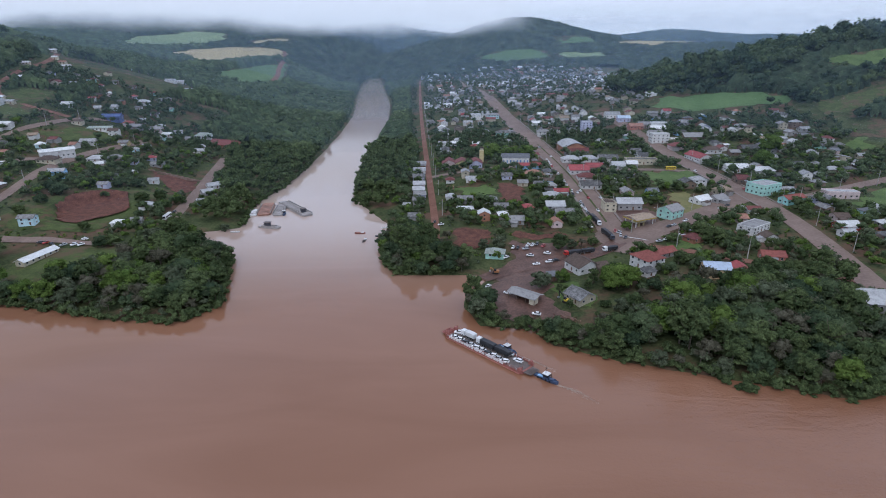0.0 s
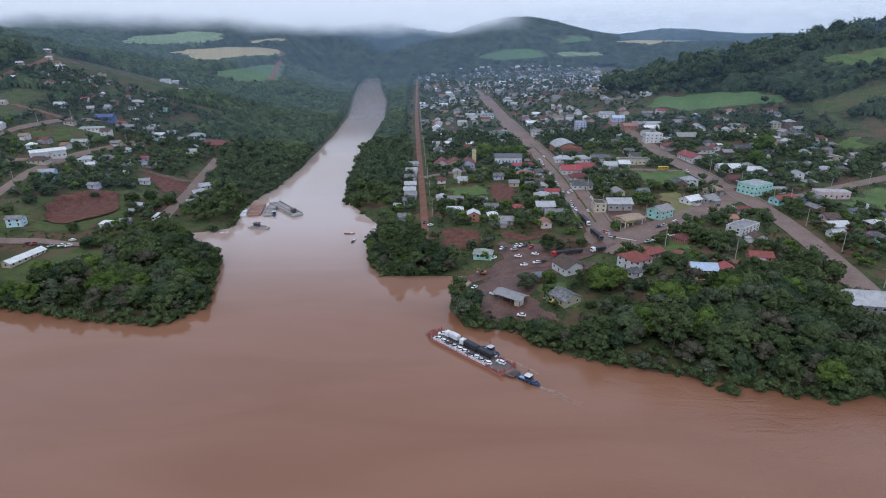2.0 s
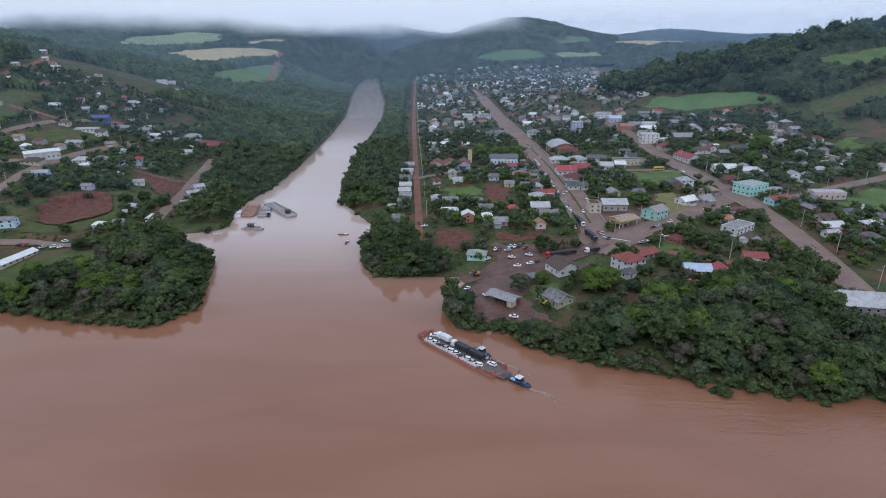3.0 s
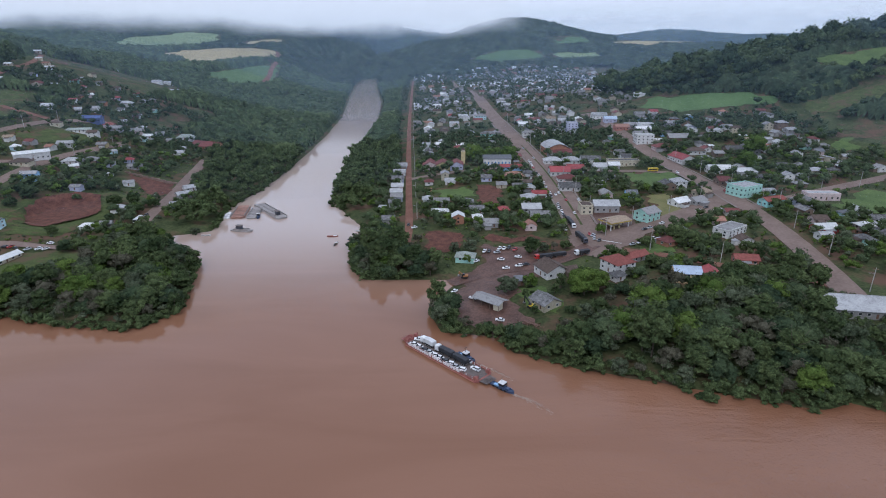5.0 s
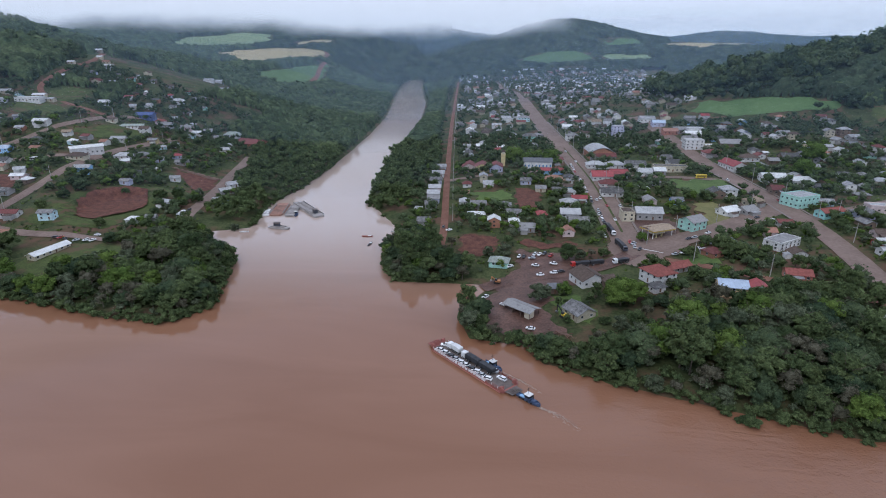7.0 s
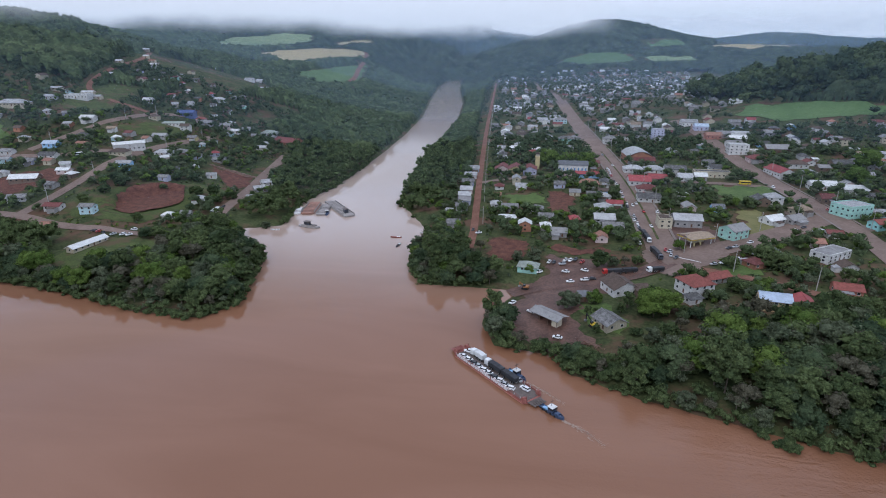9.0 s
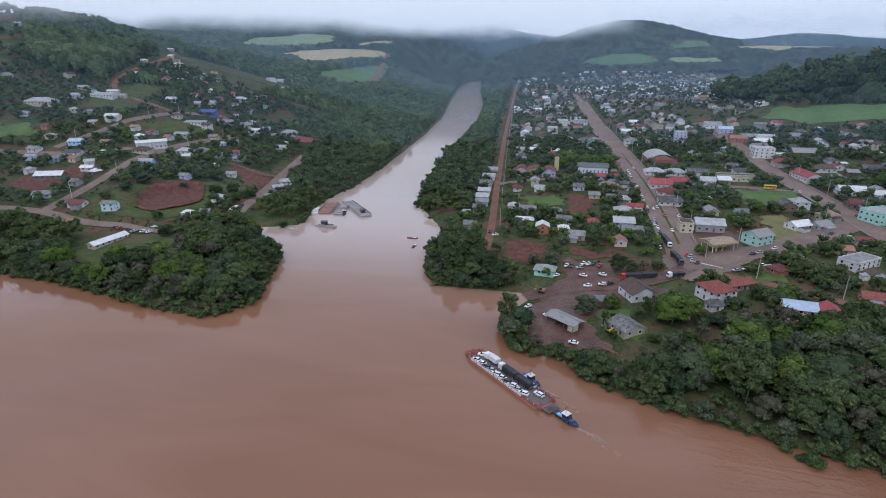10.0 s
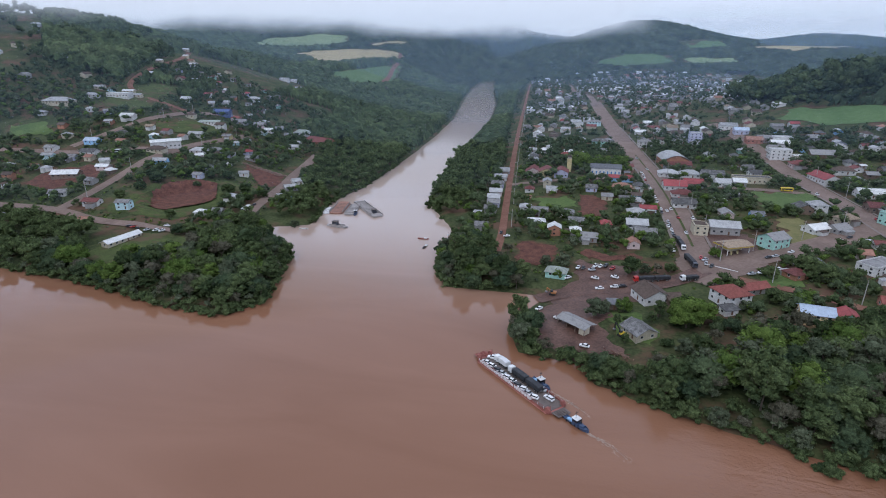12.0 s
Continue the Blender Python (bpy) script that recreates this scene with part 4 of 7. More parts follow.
WINDOW, PANE = frame_mesh(1.25 / K, 1.15 / K)
TALL, TALL_PANE = frame_mesh(1.0 / K, 2.4 / K)
TALL_PANE.materials[0] = paint("blue_window_shutters", (0.06, 0.20, 0.42))
DOOR = door_mesh()
ROOF_WORDS = {"fibre": "weathered grey sheet roof", "pale_metal": "pale grey metal roof", "white_metal": "white metal roof", "blue_metal": "blue-white metal roof", "red_metal": "red metal roof",
              "red_tile": "red clay tile roof", "brown_tile": "brown tile roof", "maroon": "maroon tile roof", "salmon": "salmon tile roof", "tan_tile": "tan tile roof", "slate": "dark grey roof",
              "green_grey": "mossy grey roof", "blue_roof": "blue roof"}
SHAPE_WORDS = {"gable": "gabled", "hip": "hipped", "flat": "flat-topped", "shed": "lean-to", "arch": "arched"}
PLACED = []


def walls_bm(w, d, h, shape, rise):
    """The walls, with gables where the roof has them."""
    bm = bmesh.new()
    lo = -2.2
    ring = [(-w / 2, -d / 2), (w / 2, -d / 2), (w / 2, d / 2), (-w / 2, d / 2)]
    low = [bm.verts.new((x, y, lo)) for x, y in ring]
    top = [bm.verts.new((x, y, h + (rise if shape == "shed" and y > 0 else 0))) for x, y in ring]
    bm.faces.new(low[::-1])
    if shape in ("gable", "arch"):
        e = [bm.verts.new((-w / 2, 0, h + rise - 0.05)), bm.verts.new((w / 2, 0, h + rise - 0.05))]
        bm.faces.new((low[0], low[1], top[1], top[0]))
        bm.faces.new((low[2], low[3], top[3], top[2]))
        bm.faces.new((low[1], low[2], top[2], e[1], top[1]))
        bm.faces.new((low[3], low[0], top[0], e[0], top[3]))
    else:
        for i in range(4):
            j = (i + 1) % 4
            bm.faces.new((low[i], low[j], top[j], top[i]))
        bm.faces.new(top)
    return bm


def roof_bm(w, d, h, shape, rise, out=0.55, thick=0.14):
    bm = bmesh.new()
    x, y = w / 2 + out, d / 2 + out
    drop = rise * out / (d / 2)
    z0, z1 = h - drop + thick, h + rise + thick
    if shape == "gable":
        slab(bm, [(-x, -y, z0), (x, -y, z0), (x, 0, z1), (-x, 0, z1)], thick)
        slab(bm, [(x, y, z0), (-x, y, z0), (-x, 0, z1), (x, 0, z1)], thick)
        box(bm, -x, x, -0.16, 0.16, z1 - 0.06, z1 + 0.07)
    elif shape == "hip":
        k = max(w / 2 - d / 2, 0.4)
        slab(bm, [(-x, -y, z0), (x, -y, z0), (k, 0, z1), (-k, 0, z1)], thick)
        slab(bm, [(x, y, z0), (-x, y, z0), (-k, 0, z1), (k, 0, z1)], thick)
        slab(bm, [(x, -y, z0), (x, y, z0), (k, 0, z1)], thick)
        slab(bm, [(-x, y, z0), (-x, -y, z0), (-k, 0, z1)], thick)
    elif shape == "shed":
        slab(bm, [(-x, -y, z0), (x, -y, z0), (x, y, z1 + drop), (-x, y, z1 + drop)], thick)
    elif shape == "arch":
        n = 8
        for k in range(n):
            a, b = -1 + 2 * k / n, -1 + 2 * (k + 1) / n
            za, zb = z0 + (z1 - z0) * (1 - a * a), z0 + (z1 - z0) * (1 - b * b)
            slab(bm, [(-x, a * y, za), (x, a * y, za), (x, b * y, zb), (-x, b * y, zb)], thick)
    else:
        box(bm, -w / 2 - 0.05, w / 2 + 0.05, -d / 2 - 0.05, d / 2 + 0.05, h + 0.003, h + 0.12)
        # two low sheet slopes behind the parapet
        slab(bm, [(-w / 2 + 0.4, -d / 2 + 0.4, h + 0.35), (w / 2 - 0.4, -d / 2 + 0.4, h + 0.35), (w / 2 - 0.4, 0.3, h + 0.8), (-w / 2 + 0.4, 0.3, h + 0.8)], 0.2)
        slab(bm, [(w / 2 - 0.4, d / 2 - 0.4, h + 0.35), (-w / 2 + 0.4, d / 2 - 0.4, h + 0.35), (-w / 2 + 0.4, 0.3, h + 0.8), (w / 2 - 0.4, 0.3, h + 0.8)], 0.2)
    return bm


def parapet_bm(w, d, h):
    bm = bmesh.new()
    for x0, x1, y0, y1 in ((-w / 2, w / 2, -d / 2, -d / 2 + 0.25), (-w / 2, w / 2, d / 2 - 0.25, d / 2), (-w / 2, -w / 2 + 0.25, -d / 2 + 0.25, d / 2 - 0.25), (w / 2 - 0.25, w / 2, -d / 2 + 0.25, d / 2 - 0.25)):
        box(bm, x0, x1, y0, y1, h + 0.12, h + 0.75)
    return bm


def house(x, y, yaw, w, d, h, shape, wall, roof, storeys=1, label="", name="house", category="house", tall=False, panes=True, where=None, group="", annex=None):
    """A building: walls, roof, windows and a door, at a place and turn."""
    if d > w * 1.12:
        w, d, yaw = d, w, yaw + 90
    slim = 0.8 if x < -100 and w < 16 else 0.94
    w, d, h, panes = w * slim, d * slim, h * 0.78, (panes and y < 300) or tall
    root = new(name)
    root.empty_display_size = 0.3
    tagged(root, label or f"{wall} {'two-storey ' if storeys == 2 else ''}{SHAPE_WORDS[shape]} house with a {ROOF_WORDS[roof]}", category, group or "houses of the town")
    rise = {"gable": 0.24, "hip": 0.25, "shed": 0.12, "arch": 0.2, "flat": 0.0}[shape] * d
    part("wall", walls_bm(w, d, h, shape, rise), WALLS[wall], root)
    part("roof", roof_bm(w, d, h, shape, rise), ROOFS[roof], root, ROOF_WORDS[roof])
    if shape == "flat":
        part("parapet", parapet_bm(w, d, h), WALLS[wall], root)
    pick = random.Random(int(x * 13 + y * 7))
    if annex is None:
        annex = storeys == 1 and w < 13 and pick.random() < 0.62
    if annex:
        aw, ad, ah = w * pick.uniform(0.35, 0.65), pick.uniform(2.0, 3.2), h * 0.74
        turn = Matrix.Rotation(pick.choice((0, math.pi)), 4, "Z") @ Matrix.Translation((pick.uniform(-0.2, 0.2) * w, -d / 2 - ad / 2 + 0.01, 0))
        bm = walls_bm(aw, ad, ah, "shed", ad * 0.12)
        bm.transform(turn)
        part("annex_wall", bm, WALLS[pick.choice(("grey", "white", "brown", wall))], root)
        bm = roof_bm(aw, ad, ah, "shed", ad * 0.12, 0.3, 0.08)
        bm.transform(turn)
        part("annex_roof", bm, ROOFS[pick.choice(("fibre", "fibre", "pale_metal", "brown_tile", "green_grey"))], root)
    me, pa = (TALL, TALL_PANE) if tall else (WINDOW, PANE)
    gap = 2.4 if tall else 2.7
    for side, length, off in ((0, w, d / 2), (180, w, d / 2), (90, d, w / 2), (270, d, w / 2)):
        n = max(1, int((length - 1.2) / gap))
        for s in range(storeys):
            if not panes and side in (90, 180):
                continue
            z = (h / storeys) * s + min(1.5, h / storeys * 0.56)
            for k in range(n):
                at = (k - (n - 1) / 2) * (length / n)
                m = Matrix.Rotation(radians(side), 4, "Z") @ Matrix.Translation((at, -off, z))
                if s == 0 and side == 0 and k == n // 2 and not tall:
                    shared("door", DOOR, root, Matrix.Translation((at, -off, 0.05)))
                    continue
                win = shared("window", me, root, m)
                if panes:
                    shared("pane", pa, win, Matrix.Identity(4))
                else:
                    win.data = FLAT_WINDOW
    root.matrix_basis = where or (Matrix.Translation((x, y, up(x, y) + 0.25)) @ Matrix.Rotation(radians(yaw), 4, "Z"))
    if where is None:
        PLACED.append((x, y, max(w, d) * 0.5))
    return root


def flat_window():
    bm = bmesh.new()
    box(bm, -0.52, 0.52, -0.05, 0.02, -0.45, 0.45)
    me = bpy.data.meshes.new("window")
    bm.to_mesh(me)
    me.materials.append(M_PANE)
    bm.free()
    return me


FLAT_WINDOW = flat_window()

open_shed = tagged(new("open_shed"), "open-sided shed with a weathered grey sheet roof", "shed")
part("roof", roof_bm(12.6, 6.4, 2.2, "gable", 1.0, 0.4, 0.1), ROOFS["fibre"], open_shed)
for px in (-6.0, -2.0, 2.0, 6.0):
    for py in (-3.0, 3.0):
        bm = bmesh.new()
        box(bm, px - 0.1, px + 0.1, py - 0.1, py + 0.1, -0.6, 2.2)
        part("post", bm, WALLS["brown"], open_shed)
bm = bmesh.new()
box(bm, 3.6, 5.9, -2.9, 0.2, -0.5, 2.1)
part("store_room", bm, WALLS["cream"], open_shed)
bm = bmesh.new()
box(bm, -5.9, 1.4, 2.75, 2.95, -0.5, 1.1)
part("back_wall", bm, WALLS["brown"], open_shed)
for k in range(4):
    bm = bmesh.new()
    box(bm, -4.2 + k * 1.4, -3.2 + k * 1.4, -1.0, 0.6, 0.55, 0.62)
    box(bm, -4.1 + k * 1.4, -3.3 + k * 1.4, -0.4, 0.0, 0.0, 0.56)
    part("table", bm, WALLS["brown"], open_shed)
open_shed.matrix_basis = Matrix.Translation((33.1, 204.4, up(33.1, 204.4) + 0.3)) @ Matrix.Rotation(radians(-40), 4, "Z")
PLACED.append((33.1, 204.4, 6))
house(54.5, 202.0, -60, 9.5, 9.1, 2.8, "gable", "cream", "fibre", annex=False)
house(61.9, 230.6, -68, 11.6, 11.4, 4.0, "gable", "white", "brown_tile")
house(90.8, 230.9, -63, 11.1, 11.0, 6.0, "hip", "white", "red_tile", 2)
house(126.0, 297.0, -56, 9.6, 11.5, 6, "gable", "mint", "fibre", 2)
house(160.2, 273.9, 35, 18, 9, 4.0, "flat", "white", "fibre", 2)
house(200.6, 340.7, -64, 12.8, 17.8, 7.5, "flat", "mint", "pale_metal", 2, label="large mint green two-storey shop building with flat roof", name="shop_building", category="shop")
house(206.6, 319.9, -68, 7.1, 15.7, 4.2, "gable", "teal", "red_tile")
house(195.2, 424.1, -80, 21.0, 11.6, 4.5, "gable", "white", "red_metal")
house(107.7, 313.7, -91, 9.8, 14.8, 5, "gable", "grey", "pale_metal", label="long garage with a pale grey metal roof", name="garage", category="garage")
house(107.7, 467.4, -86, 26.6, 20.0, 6, "arch", "brick", "pale_metal", label="brick hall with a pale grey arched roof", name="hall", category="hall")
house(-194, 249, 80, 21, 5.2, 2.6, "gable", "cream", "white_metal", label="long low shed with a white metal roof", name="shed", category="shed")
house(-274.9, 396.1, -46, 6.3, 22.4, 6.5, "gable", "white", "white_metal", 1, label="long white warehouse with a white metal roof", name="warehouse", category="warehouse")
house(116.2, 220.1, -8, 11.0, 8.0, 5.2, "gable", "peach", "blue_metal", 2)
house(127.6, 222.5, -8, 6.5, 8.0, 3.2, "gable", "mint", "red_metal")
house(149.3, 236.5, -10, 10.2, 7.0, 3.2, "gable", "terracotta", "red_tile")
house(172, 191, -10, 34, 14.0, 3.8, "gable", "grey", "pale_metal", label="large pale grey gabled shed behind the trees", name="warehouse", category="warehouse")
house(123.2, 259.5, 30, 7.8, 7.0, 3.2, "hip", "brick", "maroon")
house(95.6, 310.6, 0, 7.1, 9.0, 6, "flat", "cream", "brown_tile", 2)
house(154.0, 323.0, 30, 12.1, 8.0, 3, "gable", "white", "white_metal")
house(164.8, 324.6, 30, 10.1, 8.0, 3, "gable", "grey", "fibre")
house(174.0, 338.6, 30, 10.5, 8.0, 4.5, "hip", "cream", "tan_tile", 1)
house(167.0, 358.3, 0, 9.6, 8.0, 6, "hip", "white", "pale_metal", 2)
house(159.5, 356.9, 0, 8.8, 10.0, 4, "gable", "brown", "fibre")
house(240.7, 328.8, -5, 19.8, 8.0, 4.5, "flat", "pink", "pale_metal")
house(224.6, 321.3, 20, 12.0, 8.0, 3.5, "hip", "lilac", "fibre")
house(208.9, 275.5, 5, 11.6, 8.0, 3, "gable", "red", "white_metal")
house(186.6, 485.2, 0, 15.5, 10.0, 9, "flat", "white", "pale_metal", 3, label="white three-storey block with a flat top", name="apartment_block", category="building")
house(137.7, 544.0, 0, 10.3, 9.0, 11, "flat", "lilac", "pale_metal", 4, label="narrow pale lilac four-storey block with flat top", name="apartment_block", category="building")
house(149.5, 419.1, 0, 24.7, 8.0, 4.5, "flat", "cream", "fibre", 1)
house(97.3, 396.6, 0, 14.5, 12.0, 4, "gable", "white", "red_metal")
house(110.0, 403.1, 0, 12.3, 10.0, 4, "gable", "white", "red_metal")
house(99.1, 377.8, 0, 13.2, 9.0, 3.5, "hip", "white", "maroon")
house(96.4, 357.1, 0, 14.0, 9.0, 3.5, "gable", "white", "fibre")
house(56.2, 432.7, 0, 22.4, 10.0, 6, "gable", "white", "slate", label="long white church with blue windows and dark roof", name="church", category="church", tall=True)
house(4.8, 432.2, 0, 11.4, 14.0, 4.5, "gable", "pink", "maroon", label="pink school wing with a maroon tile roof", name="school", category="school")
house(14.7, 427.0, 0, 11.2, 14.0, 5, "gable", "yellow", "maroon", label="yellow school hall with a maroon gabled roof", name="school", category="school")
house(25.0, 425.6, 0, 10.3, 14.0, 4.5, "gable", "lilac", "maroon", label="lilac school wing with a maroon tile roof", name="school", category="school")
house(63.9, 387.9, 0, 12.7, 10.0, 3.5, "hip", "cream", "salmon")
house(64.0, 412.4, 0, 19.4, 6.0, 3.5, "gable", "sky", "red_metal")
house(-18.3, 440.6, 4, 9.4, 7.0, 4, "gable", "sky", "pale_metal")
house(-17.8, 418.0, 4, 9.0, 7.0, 4, "gable", "white", "pale_metal")
house(-17.6, 397.3, 4, 8.6, 7.0, 4, "gable", "lilac", "fibre")
house(-16.6, 377.7, 4, 8.2, 7.0, 4, "gable", "pink", "pale_metal")
house(-16.4, 364.5, 4, 7.9, 7.0, 4, "gable", "white", "pale_metal")
house(-15.2, 353.5, 4, 7.8, 7.0, 4, "gable", "lilac", "fibre")
house(-15.6, 342.1, 4, 7.5, 7.0, 4, "gable", "grey", "fibre")
house(-16.7, 311.4, 0, 7.2, 7.0, 4.5, "gable", "grey", "fibre")
house(13.7, 337.9, 0, 9.8, 7.0, 3, "gable", "grey", "fibre")
house(29.2, 334.0, 0, 8.3, 7.0, 3, "hip", "white", "fibre")
house(13.0, 317.1, 0, 10.0, 5.0, 3, "shed", "brown", "white_metal")
house(39.9, 293.8, 0, 9.3, 7.0, 3, "gable", "grey", "fibre")
house(4.9, 364.0, 0, 4.2, 4.0, 2.6, "shed", "brick", "salmon")
house(67.5, 335.7, 0, 10.4, 8.0, 3.2, "hip", "white", "pale_metal")
house(70.2, 358.1, 0, 8.1, 7.0, 3.2, "hip", "white", "pale_metal")
house(65.4, 315.1, 0, 11.2, 9.0, 3.4, "gable", "grey", "pale_metal")
house(68.2, 301.5, 0, 10.7, 9.0, 3.4, "gable", "grey", "fibre")
house(63.2, 362.2, 0, 6.0, 6.0, 3, "gable", "white", "fibre")
house(53.4, 366.9, 0, 6.8, 6.0, 3, "gable", "cream", "fibre")
house(25.3, 253.4, -10, 9.3, 7.0, 3, "hip", "mint", "green_grey")
house(6.2, 248.9, -5, 9.1, 7.0, 2.6, "shed", "grey", "green_grey")
house(-6.0, 254.5, 0, 6.0, 4.0, 2.2, "shed", "grey", "fibre")
house(-225.0, 289, 8, 10.0, 6.5, 5.2, "gable", "aqua", "fibre", 2)
house(-184.0, 301.5, 10, 8.3, 6.0, 2.8, "hip", "white", "white_metal")
house(-184.0, 333.4, 15, 9.8, 7.0, 3, "hip", "white", "pale_metal")
house(-176.4, 307.1, 10, 7.1, 6.0, 2.6, "gable", "grey", "fibre")
house(-252.2, 359.2, 10, 12.1, 7.0, 5.6, "gable", "sky", "pale_metal", 2)
house(-224.3, 371.9, 10, 6.9, 7.0, 4, "hip", "lilac", "fibre")
house(-220.3, 354.1, 0, 8.0, 6.0, 3, "gable", "lilac", "fibre")
house(-200.7, 379.3, 20, 7.8, 6.0, 3, "gable", "white", "pale_metal")
house(-162.6, 389.6, 40, 13.7, 8.0, 3, "gable", "white", "pale_metal")
house(-160.7, 371.4, 40, 10.8, 8.0, 3, "gable", "grey", "pale_metal")
house(-154.0, 348.1, 20, 10.9, 7.0, 3, "gable", "sky", "pale_metal")
house(-251.2, 401.8, 10, 14.6, 9.0, 3.2, "hip", "white", "pale_metal")
house(-243.3, 411.9, 10, 11.7, 8.0, 3.2, "hip", "grey", "fibre")
house(-273.6, 383.9, 5, 15.5, 10.0, 3.2, "hip", "cream", "brown_tile")
house(-297.4, 510.9, 5, 17, 8.0, 5, "gable", "blue", "blue_roof")
house(-304.9, 331.4, 20, 17.6, 9.0, 3.2, "gable", "brown", "white_metal")
house(-249.8, 292.2, 5, 12.2, 7.0, 3.2, "gable", "white", "maroon")
house(-284.0, 302.6, 25, 12.0, 8.0, 3, "gable", "white", "fibre")
house(-287.4, 345.1, 10, 10.2, 6.0, 3, "gable", "pink", "white_metal")
house(-262.6, 267.4, 0, 7.7, 6.0, 2.8, "gable", "grey", "fibre")
house(-234.4, 269.3, 0, 7.6, 6.0, 2.8, "gable", "cream", "salmon")
house(-287.8, 272.7, 0, 7.9, 6.0, 2.8, "gable", "cream", "fibre")

house(175.4, 591.3, 0, 15.5, 10.0, 4.5, "gable", "white", "pale_metal")
house(181.2, 570.4, 0, 12.4, 9.0, 4.5, "gable", "lilac", "blue_metal")
house(204.5, 535.4, 0, 16.3, 12.0, 4.5, "flat", "white", "pale_metal", 1)
house(197.6, 521.2, 0, 14.1, 9.0, 4, "gable", "grey", "white_metal")
house(215.6, 486.0, 0, 18.2, 12.0, 4, "gable", "brown", "fibre")
house(199.8, 481.5, 0, 12.1, 10.0, 3.6, "flat", "cream", "white_metal")
house(192.3, 460.7, 0, 12.4, 9.0, 4, "hip", "pink", "maroon")
house(108.7, 456.2, 0, 20.4, 10.0, 4, "gable", "grey", "maroon")
house(98.7, 430.5, 0, 13.7, 9.0, 3.6, "hip", "white", "pale_metal")
house(112.8, 429.8, 0, 13.6, 9.0, 3.6, "hip", "white", "pale_metal")
house(127.4, 429.5, 0, 15.1, 9.0, 4, "gable", "white", "fibre")
house(182.8, 536.8, 0, 13.6, 9.0, 4, "gable", "terracotta", "salmon")
house(191.9, 539.3, 0, 12.6, 9.0, 4, "gable", "grey", "fibre")
house(208.8, 393.0, 0, 16.1, 10.0, 3.6, "gable", "white", "white_metal")
house(198.9, 364.0, 0, 9.7, 9.0, 4, "gable", "brown", "maroon")
house(222.4, 383.2, 0, 14.2, 9.0, 4, "shed", "white", "white_metal")
house(95.2, 533.8, 0, 12.0, 9.0, 5.6, "hip", "white", "fibre", 2)
house(57.7, 539.0, 0, 15.4, 8.0, 5.6, "hip", "mint", "fibre", 2)
house(57.5, 651.9, 0, 13.6, 8.0, 5.6, "hip", "aqua", "fibre", 2)
house(214.3, 444.9, 0, 14.3, 9.0, 3.6, "hip", "white", "brown_tile")
house(190.3, 506.3, 0, 11.9, 9.0, 4, "gable", "white", "fibre")
house(129.3, 408.7, 0, 9.8, 9.0, 3.4, "gable", "white", "pale_metal")
house(140.1, 411.7, 0, 8.3, 8.0, 3.4, "gable", "grey", "white_metal")
house(242.4, 443.3, 0, 13.2, 10.0, 3.4, "gable", "brown", "fibre")
house(227.6, 531.2, 0, 14.1, 9.0, 3.6, "gable", "grey", "fibre")
house(-340.4, 438.6, 8, 13.7, 9.0, 4, "gable", "white", "white_metal")
house(-384.2, 483.9, 8, 22.2, 10.0, 4, "flat", "white", "white_metal", 1)
house(-415.3, 446.5, 8, 25.9, 12.0, 3.5, "hip", "cream", "pale_metal")
house(-333.2, 388.5, 8, 12.5, 9.0, 3.2, "gable", "sky", "blue_metal")
house(-309.0, 479.3, 8, 9.6, 8.0, 3.4, "hip", "cream", "brown_tile")
house(-290.1, 477.4, 8, 19.2, 6.0, 3, "shed", "white", "green_grey")
house(-276.9, 474.3, 8, 9.5, 8.0, 5.6, "gable", "white", "brown_tile", 2)
house(-283.2, 510.3, 8, 10.1, 8.0, 3.4, "hip", "pink", "red_tile")
house(-275.4, 505.6, 8, 12.7, 9.0, 3.4, "gable", "grey", "fibre")
house(-262.3, 515.9, 8, 12.9, 8.0, 3.4, "gable", "pink", "fibre")
house(-249.6, 509.3, 8, 9.0, 7.0, 3, "gable", "white", "white_metal")
house(-228.4, 536.1, 8, 16.1, 9.0, 3.4, "hip", "white", "green_grey")
house(-218.8, 564.9, 8, 9.9, 7.0, 3, "gable", "white", "white_metal")
house(-203, 522, -22, 31, 15, 3.4, "gable", "brick", "maroon", label="long low brick hall with a dark red roof", name="hall", category="hall", annex=False)
house(-305.7, 585.3, 8, 15.7, 9.0, 3.4, "hip", "white", "pale_metal")
house(-277.4, 438.3, 8, 13.6, 8.0, 3.2, "gable", "white", "pale_metal")
house(-259.6, 455.4, 8, 9.2, 7.0, 3, "gable", "yellow", "fibre")
house(-209.7, 478.7, 8, 10.5, 8.0, 3, "gable", "white", "pale_metal")
house(-214.6, 415.7, 8, 11.5, 7.0, 3, "gable", "grey", "fibre")
house(-319.7, 369.6, 8, 14.0, 9.0, 3, "gable", "white", "fibre")
house(-321.2, 406.7, 8, 10.6, 8.0, 3, "hip", "white", "fibre")
house(-355.4, 372.0, 8, 10.1, 8.0, 3, "gable", "white", "fibre")
house(-401.9, 469.7, 8, 14.7, 8.0, 3.2, "hip", "white", "pale_metal")
house(-337.4, 514.6, 8, 10.3, 8.0, 3.2, "gable", "white", "white_metal")
house(101.5, 242, 27, 13, 6.5, 3.0, "gable", "grey", "red_tile", annex=False)
house(88, 221, 27, 6, 4, 2.6, "shed", "white", "fibre", annex=False)
house(69.5, 229, 22, 6, 6, 2.8, "gable", "brown", "brown_tile", annex=False)
house(47.5, 221.5, 0, 5, 5, 3.4, "hip", "brown", "slate", annex=False)

